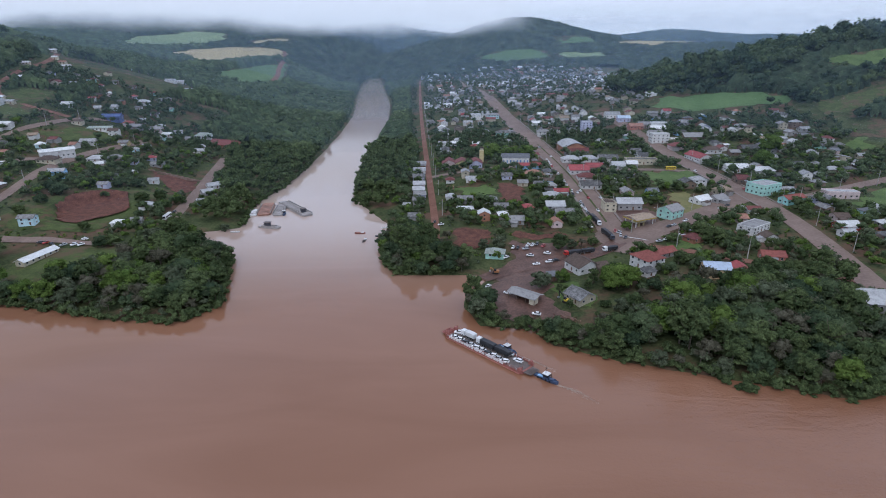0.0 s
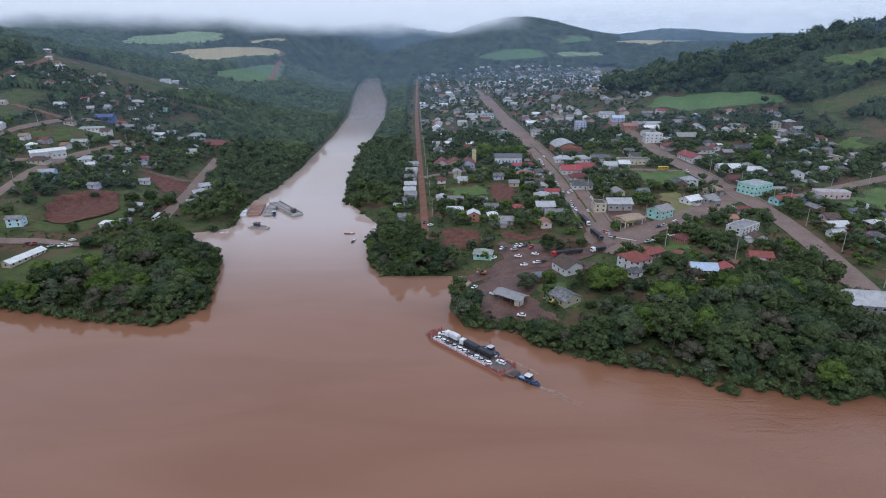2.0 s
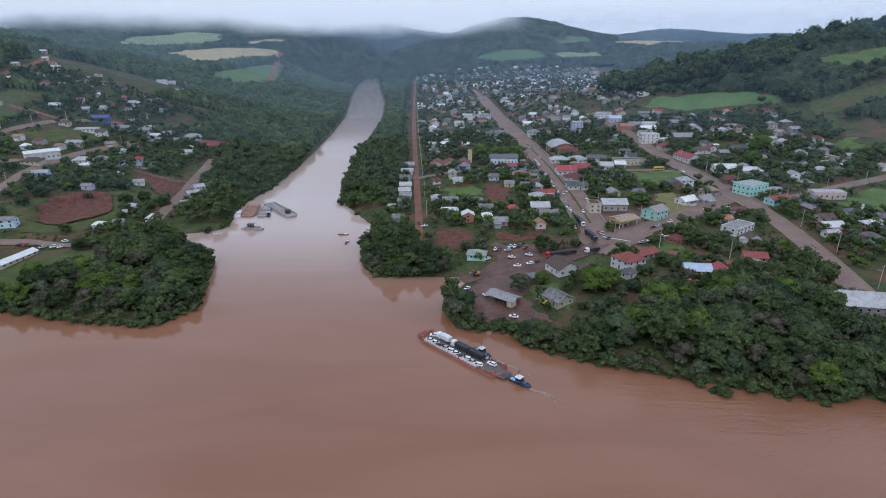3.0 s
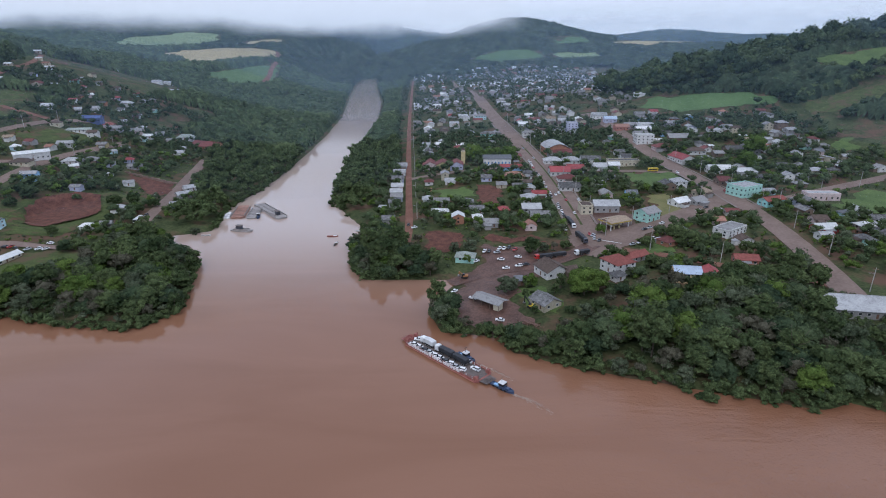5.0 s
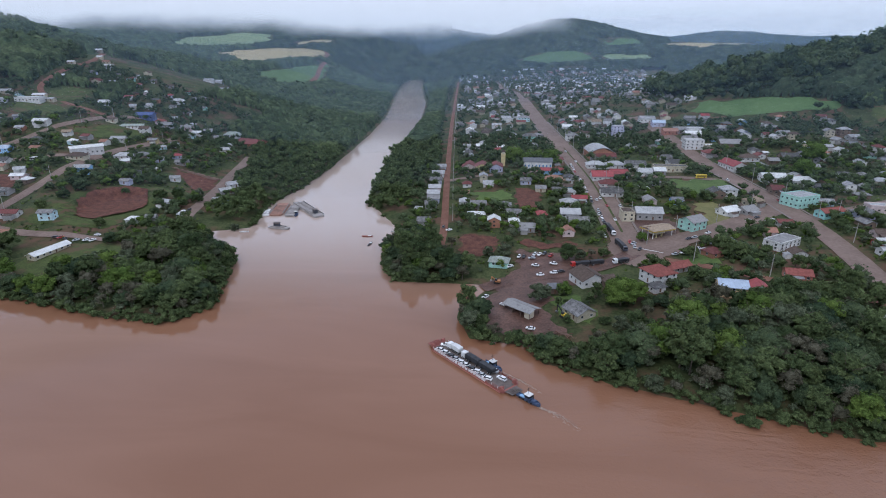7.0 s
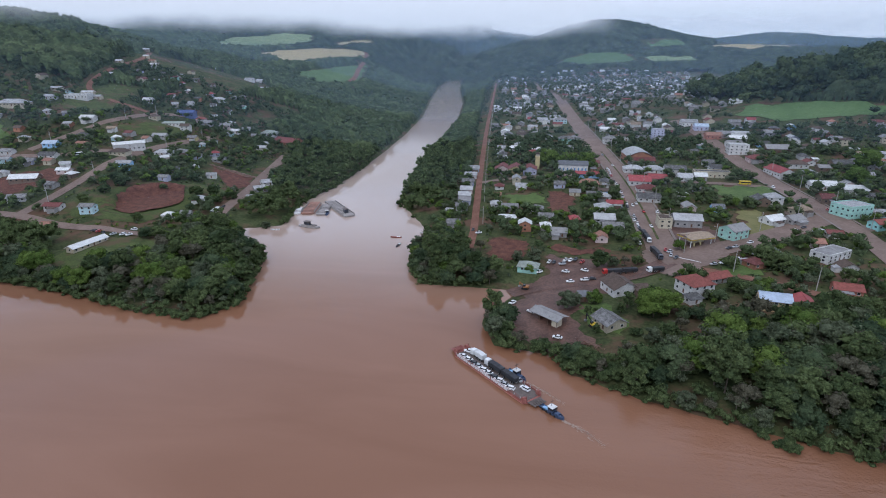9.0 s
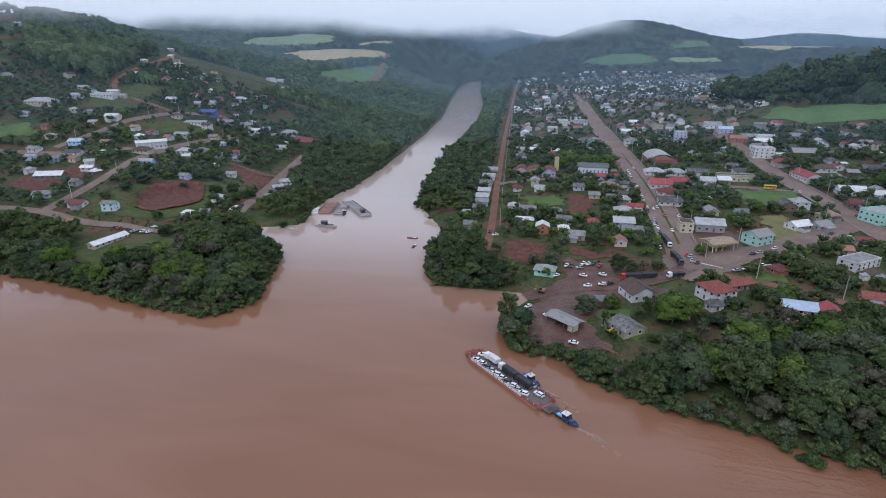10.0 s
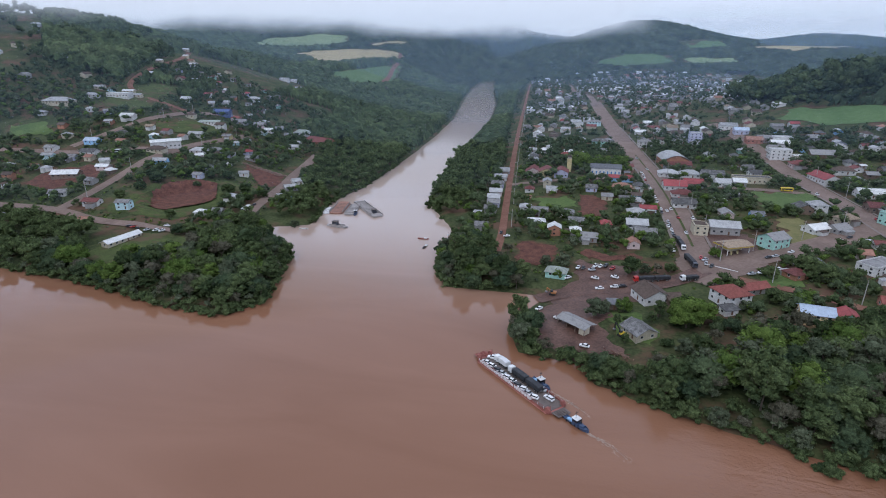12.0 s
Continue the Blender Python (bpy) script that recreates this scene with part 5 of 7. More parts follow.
for x, y, yaw, w, roof in ((-385, 497, 10, 18, "white_metal"), (-372, 492, 5, 14, "pale_metal"), (-407, 560, 20, 12, "white_metal"), (-398, 558, 15, 14, "fibre"), (-432, 608, 10, 12, "white_metal"),
                           (-412, 640, 12, 16, "white_metal"), (-424, 655, 8, 12, "salmon"), (-440, 668, 8, 10, "white_metal"), (-470, 712, 15, 13, "white_metal"), (-402, 470, 0, 12, "fibre"), (-412, 492, 12, 16, "pale_metal")):
    house(x, y, yaw, w * 0.72, 6, 2.8, "gable", "cream", roof, annex=False)

# bell tower beside the church
tower = tagged(new("bell_tower"), "square yellow plaster bell tower", "tower")
bm = bmesh.new()
box(bm, -1.6, 1.6, -1.6, 1.6, -1, 9.0)
box(bm, -1.8, 1.8, -1.8, 1.8, 9.0, 9.3)
part("shaft", bm, WALLS["yellow"], tower)
bm = bmesh.new()
box(bm, -1.3, 1.3, -1.3, 1.3, 9.3, 11.0)
part("belfry", bm, WALLS["cream"], tower)
bm = bmesh.new()
slab(bm, [(-1.8, -1.8, 11.1), (1.8, -1.8, 11.1), (0, 0, 12.6)], 0.1)
slab(bm, [(1.8, -1.8, 11.1), (1.8, 1.8, 11.1), (0, 0, 12.6)], 0.1)
slab(bm, [(1.8, 1.8, 11.1), (-1.8, 1.8, 11.1), (0, 0, 12.6)], 0.1)
slab(bm, [(-1.8, 1.8, 11.1), (-1.8, -1.8, 11.1), (0, 0, 12.6)], 0.1)
part("roof", bm, ROOFS["brown_tile"], tower)
tower.matrix_basis = Matrix.Translation((30.5, 440, up(30.5, 440)))
PLACED.append((30.5, 440, 3))

# the retaining wall above the ramp, with piers and a coping
M_WALL_EARTH = mat("earth_stained_concrete", (0.16, 0.10, 0.08), (0.27, 0.19, 0.155), 0.4, 0.9, 6, 0.2)
wall_ramp = tagged(new("retaining_wall"), "long brown concrete retaining wall above the ramp", "wall")
for k in range(9):
    bm = bmesh.new()
    box(bm, -20 + k * 4.6, -15.5 + k * 4.6, -0.25, 0.25, -3.5, 3.2 - 0.75 * k)
    part("panel", bm, M_WALL_EARTH, wall_ramp)
    bm = bmesh.new()
    box(bm, -20.25 + k * 4.6, -19.75 + k * 4.6, -0.4, 0.4, -3.5, 3.6 - 0.75 * k, 0.04)
    part("pier", bm, M_WALL_EARTH, wall_ramp)
    bm = bmesh.new()
    box(bm, -19.7 + k * 4.6, -15.5 + k * 4.6, -0.38, 0.38, 3.22 - 0.75 * k, 3.45 - 0.75 * k)
    part("coping", bm, M_WALL_EARTH, wall_ramp)
wall_ramp.matrix_basis = Matrix.Translation((-196, 399, up(-196, 399) + 1.2)) @ Matrix.Rotation(radians(-12), 4, "Z")
for k in range(5):
    PLACED.append((-214 + 9 * k, 401 - 2 * k, 5))
    PLACED.append((-211 + 9 * k, 392 - 2 * k, 4))

# filling station: canopy on posts, and its kiosk
station = tagged(new("filling_station"), "filling station canopy with yellow trim and grey roof", "filling station")
bm = roof_bm(14.0, 9.5, 3.9, "gable", 1.1, 0.3)
part("roof", bm, ROOFS["tan_tile"], station)
bm = bmesh.new()
for x0, x1, y0, y1 in ((-7.2, 7.2, -5.0, -4.85), (-7.2, 7.2, 4.85, 5.0), (-7.2, -7.05, -4.85, 4.85), (7.05, 7.2, -4.85, 4.85)):
    box(bm, x0, x1, y0, y1, 3.3, 3.9)
part("trim", bm, M_TRIM, station, "yellow canopy edge")
for px, py in ((-6, -3.8), (6, -3.8), (-6, 3.8), (6, 3.8)):
    bm = bmesh.new()
    box(bm, px - 0.16, px + 0.16, py - 0.16, py + 0.16, -1, 3.85, 0.04)
    part("post", bm, WALLS["white"], station)
for px in (-3, 0.5):
    bm = bmesh.new()
    box(bm, px - 0.4, px + 0.4, -3.1, -2.5, -0.5, 1.7, 0.06)
    box(bm, px - 0.3, px + 0.3, -3.14, -3.1, 0.9, 1.5)
    part("pump", bm, WALLS["yellow"], station)
bm = bmesh.new()
box(bm, -1, 6, 0.6, 4.4, -1, 3.4)
part("kiosk", bm, WALLS["cream"], station)
station.matrix_basis = Matrix.Translation((105.3, 286, up(105.3, 286) + 0.4)) @ Matrix.Rotation(radians(-53 + 90 - 10), 4, "Z")
PLACED.append((105.3, 286, 9))

# ---- the rest of the town: plots along the streets ----
rng_town = np.random.default_rng(11)
WALL_NAMES = ["white", "cream", "grey", "brown", "mint", "pink", "lilac", "sky", "brick", "aqua", "yellow"]
WALL_ODDS = [0.36, 0.13, 0.14, 0.06, 0.05, 0.06, 0.05, 0.04, 0.05, 0.04, 0.02]
ROOF_NAMES = ["fibre", "pale_metal", "white_metal", "brown_tile", "maroon", "red_metal", "salmon", "tan_tile", "slate"]
ROOF_ODDS = [0.36, 0.24, 0.09, 0.11, 0.06, 0.03, 0.05, 0.03, 0.03]


def free(x, y, r):
    return all((x - a) ** 2 + (y - b) ** 2 > (r + c) ** 2 for a, b, c in PLACED)


def plots(x0, x1, y0, y1, gx, gy, keep, corners=None):
    out = []
    for y in np.arange(y0, y1, gy):
        for x in np.arange(x0, x1, gx):
            px, py = x + rng_town.uniform(-2.5, 2.5) - (y - 260) * 0.034, y + rng_town.uniform(-2.5, 2.5)
            if rng_town.random() > keep or (corners and not inside(corners, px, py)):
                continue
            if x0 > -100 and py > 430 and (px < -2 - (py - 298) * 0.049 or px < 185 and noise.noise(Vector((px / 48, py / 60, 2))) > 0.16):
                continue
            if street_gap(px, py) < 6 or in_field(px, py) or float(shore_distance(np.array(px), np.array(py))) < 24 or not free(px, py, 5.6):
                continue
            out.append((float(px), float(py)))
            PLACED.append((float(px), float(py), 4.6))
    return out


def random_house(x, y, turn, detail):
    w, d = rng_town.uniform(6.2, 9.8), rng_town.uniform(5.2, 7.2)
    shape = rng_town.choice(["gable", "hip", "gable", "shed"], p=[0.45, 0.33, 0.17, 0.05])
    two = rng_town.random() < 0.1
    return house(x, y, turn, w, d, 5.4 if two else rng_town.uniform(2.7, 3.3), str(shape), str(rng_town.choice(WALL_NAMES, p=WALL_ODDS)), str(rng_town.choice(ROOF_NAMES, p=ROOF_ODDS)), 2 if two else 1, panes=detail)


town = plots(-20, 330, 262, 560, 14, 13.5, 0.58)
LEFT_TOWN = [(-420, 340), (-460, 414), (-390, 508), (-420, 640), (-300, 640), (-210, 523), (-205, 400), (-235, 380), (-262, 300), (-330, 292)]
left_town = plots(-460, -180, 290, 640, 17, 17, 0.5, LEFT_TOWN)
for x, y in town:
    random_house(x, y, rng_town.choice([0, 90]) + 2 + rng_town.uniform(-4, 4), False)
for x, y in left_town:
    random_house(x, y, rng_town.uniform(-15, 30), False)
for k in range(46):
    # small outbuildings behind the nearer houses
    x, y, r = PLACED[int(rng_town.integers(len(PLACED)))]
    a = rng_town.uniform(0, 6.28)
    x, y = x + math.cos(a) * (r + 4.5), y + math.sin(a) * (r + 4.5)
    if y < 250 or y > 470 or not free(x, y, 2.2) or street_gap(x, y) < 3 or in_field(x, y) or float(shore_distance(np.array(x), np.array(y))) < 15:
        continue
    wall, roof = str(rng_town.choice(["grey", "brown", "brick", "white"])), str(rng_town.choice(["fibre", "pale_metal", "brown_tile", "white_metal"]))
    house(x, y, rng_town.uniform(-10, 10), rng_town.uniform(3, 4.5), rng_town.uniform(2.6, 3.4), 2.2, "shed", wall, roof, label=f"small {wall} garden shed with a {ROOF_WORDS[roof]}", name="shed", category="shed", panes=False, group="garden sheds", annex=False)


def far_houses(places, label, name="houses"):
    """Small far houses: walls and roofs in one mesh for each kind of roof."""
    groups = {}
    for x, y in places:
        groups.setdefault(str(rng_town.choice(ROOF_NAMES, p=ROOF_ODDS)), []).append((x, y))
    for roof, some in groups.items():
        me = bpy.data.meshes.new(name)
        bm = bmesh.new()
        for x, y in some:
            w, d, h = rng_town.uniform(7, 11.5), rng_town.uniform(5.5, 8), rng_town.uniform(2.3, 3.3)
            before = len(bm.verts)
            one = walls_bm(w, d, h, "gable", 0.24 * d)
            tmp = bpy.data.meshes.new("tmp")
            one.to_mesh(tmp)
            bm.from_mesh(tmp)
            one.free()
            walls_n = len(bm.faces)
            two = roof_bm(w, d, h, "gable", 0.24 * d)
            two.to_mesh(tmp)
            bm.from_mesh(tmp)
            two.free()
            bpy.data.meshes.remove(tmp)
            bm.verts.ensure_lookup_table()
            m = Matrix.Translation((x, y, up(x, y) + 0.2)) @ Matrix.Rotation(radians(rng_town.choice([0, 90]) + rng_town.uniform(-6, 6)), 4, "Z")
            for q in bm.verts[before:]:
                q.co = m @ q.co
            bm.faces.ensure_lookup_table()
            for fc in bm.faces[walls_n:]:
                fc.material_index = 1
        bm.to_mesh(me)
        bm.free()
        me.materials.append(WALLS["cream" if roof in ("maroon", "brown_tile", "salmon") else "grey" if roof == "fibre" else "white"])
        me.materials.append(ROOFS[roof])
        tagged(new(name, me), f"{label} with {ROOF_WORDS[roof]}s", "houses", kind="stuff")


distant = plots(-30, 330, 562, 1000, 14, 15, 0.68) + plots(-30, 420, 1000, 1560, 18, 20, 0.7)
distant = [q for q in distant if up(*q) < 46]
hillside = plots(-640, -280, 480, 800, 34, 30, 0.3)
far_houses(distant, "small far houses of the town")
far_houses(hillside, "scattered hillside houses")

# ---- forest on the hills and the far slopes, with fields, streets and yards left open ----
def polygon_mask(corners, x, y, margin):
    """Which points lie inside an outline or nearer to it than the margin."""
    odd = np.zeros(x.shape, bool)
    near_ = np.full(x.shape, 1e9)
    for (ax, ay), (bx, by) in zip(corners, corners[1:] + corners[:1]):
        dx, dy = bx - ax, by - ay
        u = np.clip(((x - ax) * dx + (y - ay) * dy) / (dx * dx + dy * dy), 0, 1)
        near_ = np.minimum(near_, np.hypot(x - ax - u * dx, y - ay - u * dy))
        if ay != by:
            odd ^= ((ay > y) != (by > y)) & (x < ax + (y - ay) * dx / dy)
    return odd | (near_ < margin)


def open_land(x, y, margin):
    """Fields, streets and house plots."""
    m = np.zeros(x.shape, bool)
    for corners in OUTLINES:
        cx, cy = [c[0] for c in corners], [c[1] for c in corners]
        box_ = (x > min(cx) - 30) & (x < max(cx) + 30) & (y > min(cy) - 30) & (y < max(cy) + 30)
        if box_.any():
            m[box_] |= polygon_mask(corners, x[box_], y[box_], margin)
    for line, width in STREETS:
        for (ax, ay), (bx, by) in zip(line, line[1:]):
            dx, dy = bx - ax, by - ay
            u = np.clip(((x - ax) * dx + (y - ay) * dy) / (dx * dx + dy * dy), 0, 1)
            m |= np.hypot(x - ax - u * dx, y - ay - u * dy) < width / 2 + margin
    x0, x1, y0, y1 = x.min() - 12, x.max() + 12, y.min() - 12, y.max() + 12
    for a, b, r in PLACED:
        if x0 < a < x1 and y0 < b < y1:
            m |= (x - a) ** 2 + (y - b) ** 2 < (r + 1.5 + margin * 0.3) ** 2
    return m


def patchy(x, y, size, seed):
    """A smooth field between about -1 and 1 that says where clearings lie."""
    rng = np.random.default_rng(seed)
    v = np.zeros(x.shape)
    for k in range(7):
        a, w, p = rng.uniform(0, 6.28), rng.uniform(0.7, 1.7), rng.uniform(0, 6.28)
        v += np.sin((x * math.cos(a) + y * math.sin(a)) / size * w * 3 + p)
    return v / 3.2


def canopy(name, x0, x1, y0, y1, gap, step, tall, wooded, label, seed, material, margin=3.0):
    """Crowns that touch each other, as one rolling sheet of domes of uneven height."""
    rng = np.random.default_rng(seed)
    gx, gy = np.meshgrid(np.arange(x0, x1, step), np.arange(y0, y1, step))
    gx = gx + rng.uniform(-0.3, 0.3, gx.shape) * step
    gy = gy + rng.uniform(-0.3, 0.3, gy.shape) * step
    d = shore_distance(gx, gy)
    ok = (d > 2) & (np.abs(gx - 12) < gy * 0.93 + 30) & ~open_land(gx, gy, margin) & wooded(gx, gy, d)
    # the nearest of the jittered stems
    nx, ny = int((x1 - x0) / gap) + 5, int((y1 - y0) / gap) + 5
    sx = (np.arange(nx)[None, :] - 2 + rng.uniform(0.1, 0.9, (ny, nx))) * gap + x0
    sy = (np.arange(ny)[:, None] - 2 + rng.uniform(0.1, 0.9, (ny, nx))) * gap + y0
    sh = rng.uniform(0.62, 1.25, (ny, nx)) * (1 + 0.25 * (rng.random((ny, nx)) < 0.08))
    ix, iy = np.floor((gx - x0) / gap).astype(int) + 2, np.floor((gy - y0) / gap).astype(int) + 2
    top = np.zeros(gx.shape)
    for a in (-1, 0, 1):
        for b in (-1, 0, 1):
            jx, jy = np.clip(ix + a, 0, nx - 1), np.clip(iy + b, 0, ny - 1)
            q = ((gx - sx[jy, jx]) ** 2 + (gy - sy[jy, jx]) ** 2) / (gap * 0.72) ** 2
            top = np.maximum(top, sh[jy, jx] * np.sqrt(np.clip(1.15 - q, 0, 1)))
    lift = tall * (0.3 + 0.62 * top + rng.uniform(-0.1, 0.1, gx.shape))
    edge = ok.copy()
    edge[1:-1, 1:-1] &= ok[:-2, 1:-1] & ok[2:, 1:-1] & ok[1:-1, :-2] & ok[1:-1, 2:]
    inner = edge.copy()
    inner[1:-1, 1:-1] &= edge[:-2, 1:-1] & edge[2:, 1:-1] & edge[1:-1, :-2] & edge[1:-1, 2:]
    lift = np.where(inner, lift, np.where(edge, lift * rng.uniform(0.4, 0.75, gx.shape), -1.0))
    gz = height(gx, gy) + lift
    w = gx.shape[1]
    keep = ok[:-1, :-1] & ok[1:, :-1] & ok[:-1, 1:] & ok[1:, 1:]
    i = (np.arange(gx.shape[0] - 1)[:, None] * w + np.arange(w - 1))[keep]
    f = np.stack([i, i + 1, i + w + 1, i + w], -1)
    used_v, back = np.unique(f, return_inverse=True)
    v = np.stack([gx, gy, gz], -1).reshape(-1, 3)[used_v]
    ob = new(name, mesh_of(name, v.tolist(), back.reshape(-1, 4).tolist(), material, True))
    return tagged(ob, label, "woodland", kind="stuff")


M_CANOPY = canopy_mat("hillside_canopy", (0.041, 0.064, 0.029), (0.102, 0.132, 0.055), 7)
M_CANOPY_DARK = canopy_mat("dark_hillside_canopy", (0.031, 0.050, 0.029), (0.073, 0.097, 0.050), 7)
M_CANOPY_FAR = canopy_mat("distant_canopy", (0.026, 0.042, 0.022), (0.066, 0.086, 0.040), 14)


def wood_left(x, y, d):
    bank = polygon_mask(TRIB_LEFT, x, y, 0) & (y > 540)
    return bank | ((patchy(x, y, 190, 4) < 0.62) & (y > 520) & ((y > 700) | (height(x, y) > 42 + 26 * patchy(x, y, 120, 9)) | (x > -240)))


def wood_right(x, y, d):
    return (height(x, y) > 47 + 9 * patchy(x, y, 130, 5)) & (patchy(x, y, 150, 6) < 0.55)


def wood_valley(x, y, d):
    return (patchy(x, y, 380, 7) < 0.5) | (np.hypot((x - 225) / 330, (y - 1880) / 330) < 1) | (x < 40) & (y < 2400)


def wood_bank(x, y, d):
    return polygon_mask(TRIB_RIGHT, x, y, 0)


canopy("woods", -900, -110, 520, 1000, 7.0, 2.6, 10.5, wood_left, "dark green forest on the hillsides", 5, M_CANOPY)
canopy("woods", -1000, -130, 998, 1420, 8.0, 3.6, 11.5, wood_left, "dark green forest below the far fields", 6, M_CANOPY)
canopy("woods", -260, -18, 560, 1420, 6.5, 2.6, 10.0, wood_bank, "dense dark green riverside woods far upstream", 7, M_CANOPY)
canopy("woods", 180, 660, 470, 1000, 7.5, 2.8, 10.5, wood_right, "blackish green forest on the steep hillside", 8, M_CANOPY_DARK)
canopy("woods", 150, 950, 998, 1420, 9.0, 4.0, 12.0, wood_right, "dark green woods beyond the town", 9, M_CANOPY_DARK)
canopy("woods", -1500, 1500, 1415, 2150, 11.0, 5.2, 12.0, wood_valley, "dark green forest on the far slopes", 10, M_CANOPY_FAR, 6)
canopy("woods", -2100, 2300, 2145, 4000, 21.0, 13.0, 17.0, wood_valley, "dark blue-green forest on the distant hills", 11, M_CANOPY_FAR, 10)
stand = [(x, y) for x, y, e in strew([(205, 700), (235, 668), (262, 652), (300, 632), (345, 605), (392, 640), (440, 652), (520, 655), (520, 700), (400, 690), (300, 720), (210, 740)], 7.0, rng_wood)]
for k, (material, tint) in enumerate(((M_LEAF_DARK, "blackish"), (M_LEAF, "dark green"), (M_LEAF_DARK, "dull dark"))):
    woodland("woods", stand[k::3], f"tall {tint} eucalyptus stand on the slope", 9 + k, 22, material, 4, 26, 0.72)
loose = [(float(x), float(y)) for x, y in zip(rng_wood.uniform(-760, -120, 900), rng_wood.uniform(520, 1000, 900))]
lx, ly = np.array(loose).T
pick_ = wood_left(lx, ly, lx) & ~open_land(lx, ly, 4) & (shore_distance(lx, ly) > 5)
woodland("woods", [q for q, k in zip(loose, pick_) if k], "taller dark green trees above the hillside forest", 14, 14, M_LEAF, 3, 24, 0.8)

loose = [(float(x), float(y)) for x, y in zip(rng_wood.uniform(200, 620, 560), rng_wood.uniform(480, 900, 560))]
lx, ly = np.array(loose).T
pick_ = (height(lx, ly) > 44 + 9 * patchy(lx, ly, 130, 5)) & ~open_land(lx, ly, 3)
border = []
for outline in ([(233, 648), (281, 652), (321, 618), (348, 598), (348, 578)], [(398, 594), (430, 582), (474, 592)], [(348, 542), (392, 550), (440, 562)]):
    for (ax, ay), (bx, by) in zip(outline, outline[1:]):
        n = int(math.hypot(bx - ax, by - ay) / 3.2)
        border += [(ax + (bx - ax) * k / n + float(rng_wood.normal()) * 1.6, ay + (by - ay) * k / n + float(rng_wood.uniform(0, 7))) for k in range(n)]
woodland("woods", border, "dark green trees along the edge of the meadow", 16, 10.5, M_LEAF, 3, 28, 0.6)
woodland("woods", [q for q, k in zip(loose, pick_) if k], "tall blackish trees along the hillside wood", 15, 14, M_LEAF_DARK, 3, 24, 0.75)

# garden trees between the houses
garden, garden_far = [], []
for x0, x1, y0, y1, gap, keep in ((-30, 345, 224, 560, 4.9, 0.84), (-30, 360, 560, 1500, 8.6, 0.82), (-500, -150, 285, 640, 5.4, 0.84)):
    for y in np.arange(y0, y1, gap):
        for x in np.arange(x0, x1, gap):
            px, py = x + rng_town.uniform(-4, 4) - (max(y - 260, 0) * 0.034 if x0 > -100 else 0), y + rng_town.uniform(-4, 4)
            if rng_town.random() > keep or noise.noise(Vector((px / 40, py / 40, 8))) > 0.3:
                continue
            if in_field(px, py) or street_gap(px, py) < 2.0 or not free(px, py, 0.8):
                continue
            if float(shore_distance(np.array(px), np.array(py))) < 3 or (py < 262 and px < 88):
                continue
            (garden if py < 480 else garden_far).append((px, py))
# trees on the slope above the landing
YARD = [(10, 213), (24, 228), (33, 256), (35, 270), (57, 264), (66, 246), (68, 236), (56, 229), (48, 222), (45, 210), (48, 197), (52, 186), (42, 182), (30, 185), (20, 192)]
for y in np.arange(184, 262, 5.2):
    for x in np.arange(46, 178, 5.2):
        px, py = x + rng_town.uniform(-2.2, 2.2), y + rng_town.uniform(-2.2, 2.2)
        if rng_town.random() > 0.42 or inside(YARD, px, py) or inside(WOOD_RIGHT, px, py) or street_gap(px, py) < 2.6 or not free(px, py, 2.2):
            continue
        if float(shore_distance(np.array(px), np.array(py))) < 4:
            continue
        plant(int(rng_town.choice([0, 2, 3, 3, 5, 7, 7, 7, 4])), px, py, rng_town.uniform(0.4, 0.72))
light = [q for k, q in enumerate(garden) if k % 9 in (0, 5)]
grey = [q for k, q in enumerate(garden) if k % 9 in (3, 7)]
dark = [q for k, q in enumerate(garden) if k % 9 not in (0, 3, 5, 7)]
# low shrubs, hedges and weeds in the yards
weeds = []
for x0, x1, y0, y1, count in ((-26, 300, 240, 520, 3600), (-420, -150, 262, 520, 2600)):
    wx, wy = rng_town.uniform(x0, x1, count), rng_town.uniform(y0, y1, count)
    fine = ~open_land(wx, wy, 0.3) & (shore_distance(wx, wy) > 4)
    weeds += [(float(a), float(b)) for a, b in zip(wx[fine], wy[fine])]
for k, (material, words) in enumerate(((M_LEAF, "dark green"), (M_LEAF_GREY, "grey-green"), (M_LEAF_LIGHT, "fresh green"))):
    woodland("shrubs", weeds[k::3], f"low {words} shrubs in the yards", 40 + k, 2.6, material, 2, 12, 0.9)
woodland("garden_trees", dark[::2], "blackish green garden trees between the houses", 30, 8.6, M_LEAF_DARK, 3, 24, 0.54)
woodland("garden_trees", dark[1::2], "dark green garden trees between the houses", 31, 7.4, M_LEAF, 3, 24, 0.54)
woodland("garden_trees", light, "fresh green garden trees between the houses", 32, 6.5, M_LEAF_LIGHT, 3, 34, 0.5)
woodland("garden_trees", grey, "grey-green garden trees between the houses", 33, 6.5, M_LEAF_GREY, 3, 34, 0.5)
woodland("garden_trees", garden_far, "dark garden trees of the far streets", 34, 8.0, M_LEAF_DARK, 2, 8, 0.95)

# ---- vehicles ----
def gloss(name, c, rough=0.35, metal=0.0):
    return mat(name, tuple(v * 0.82 for v in c), tuple(min(v * 1.08, 0.85) for v in c), 0.6, rough, 5, 0, metal, 0.2, 0.5)


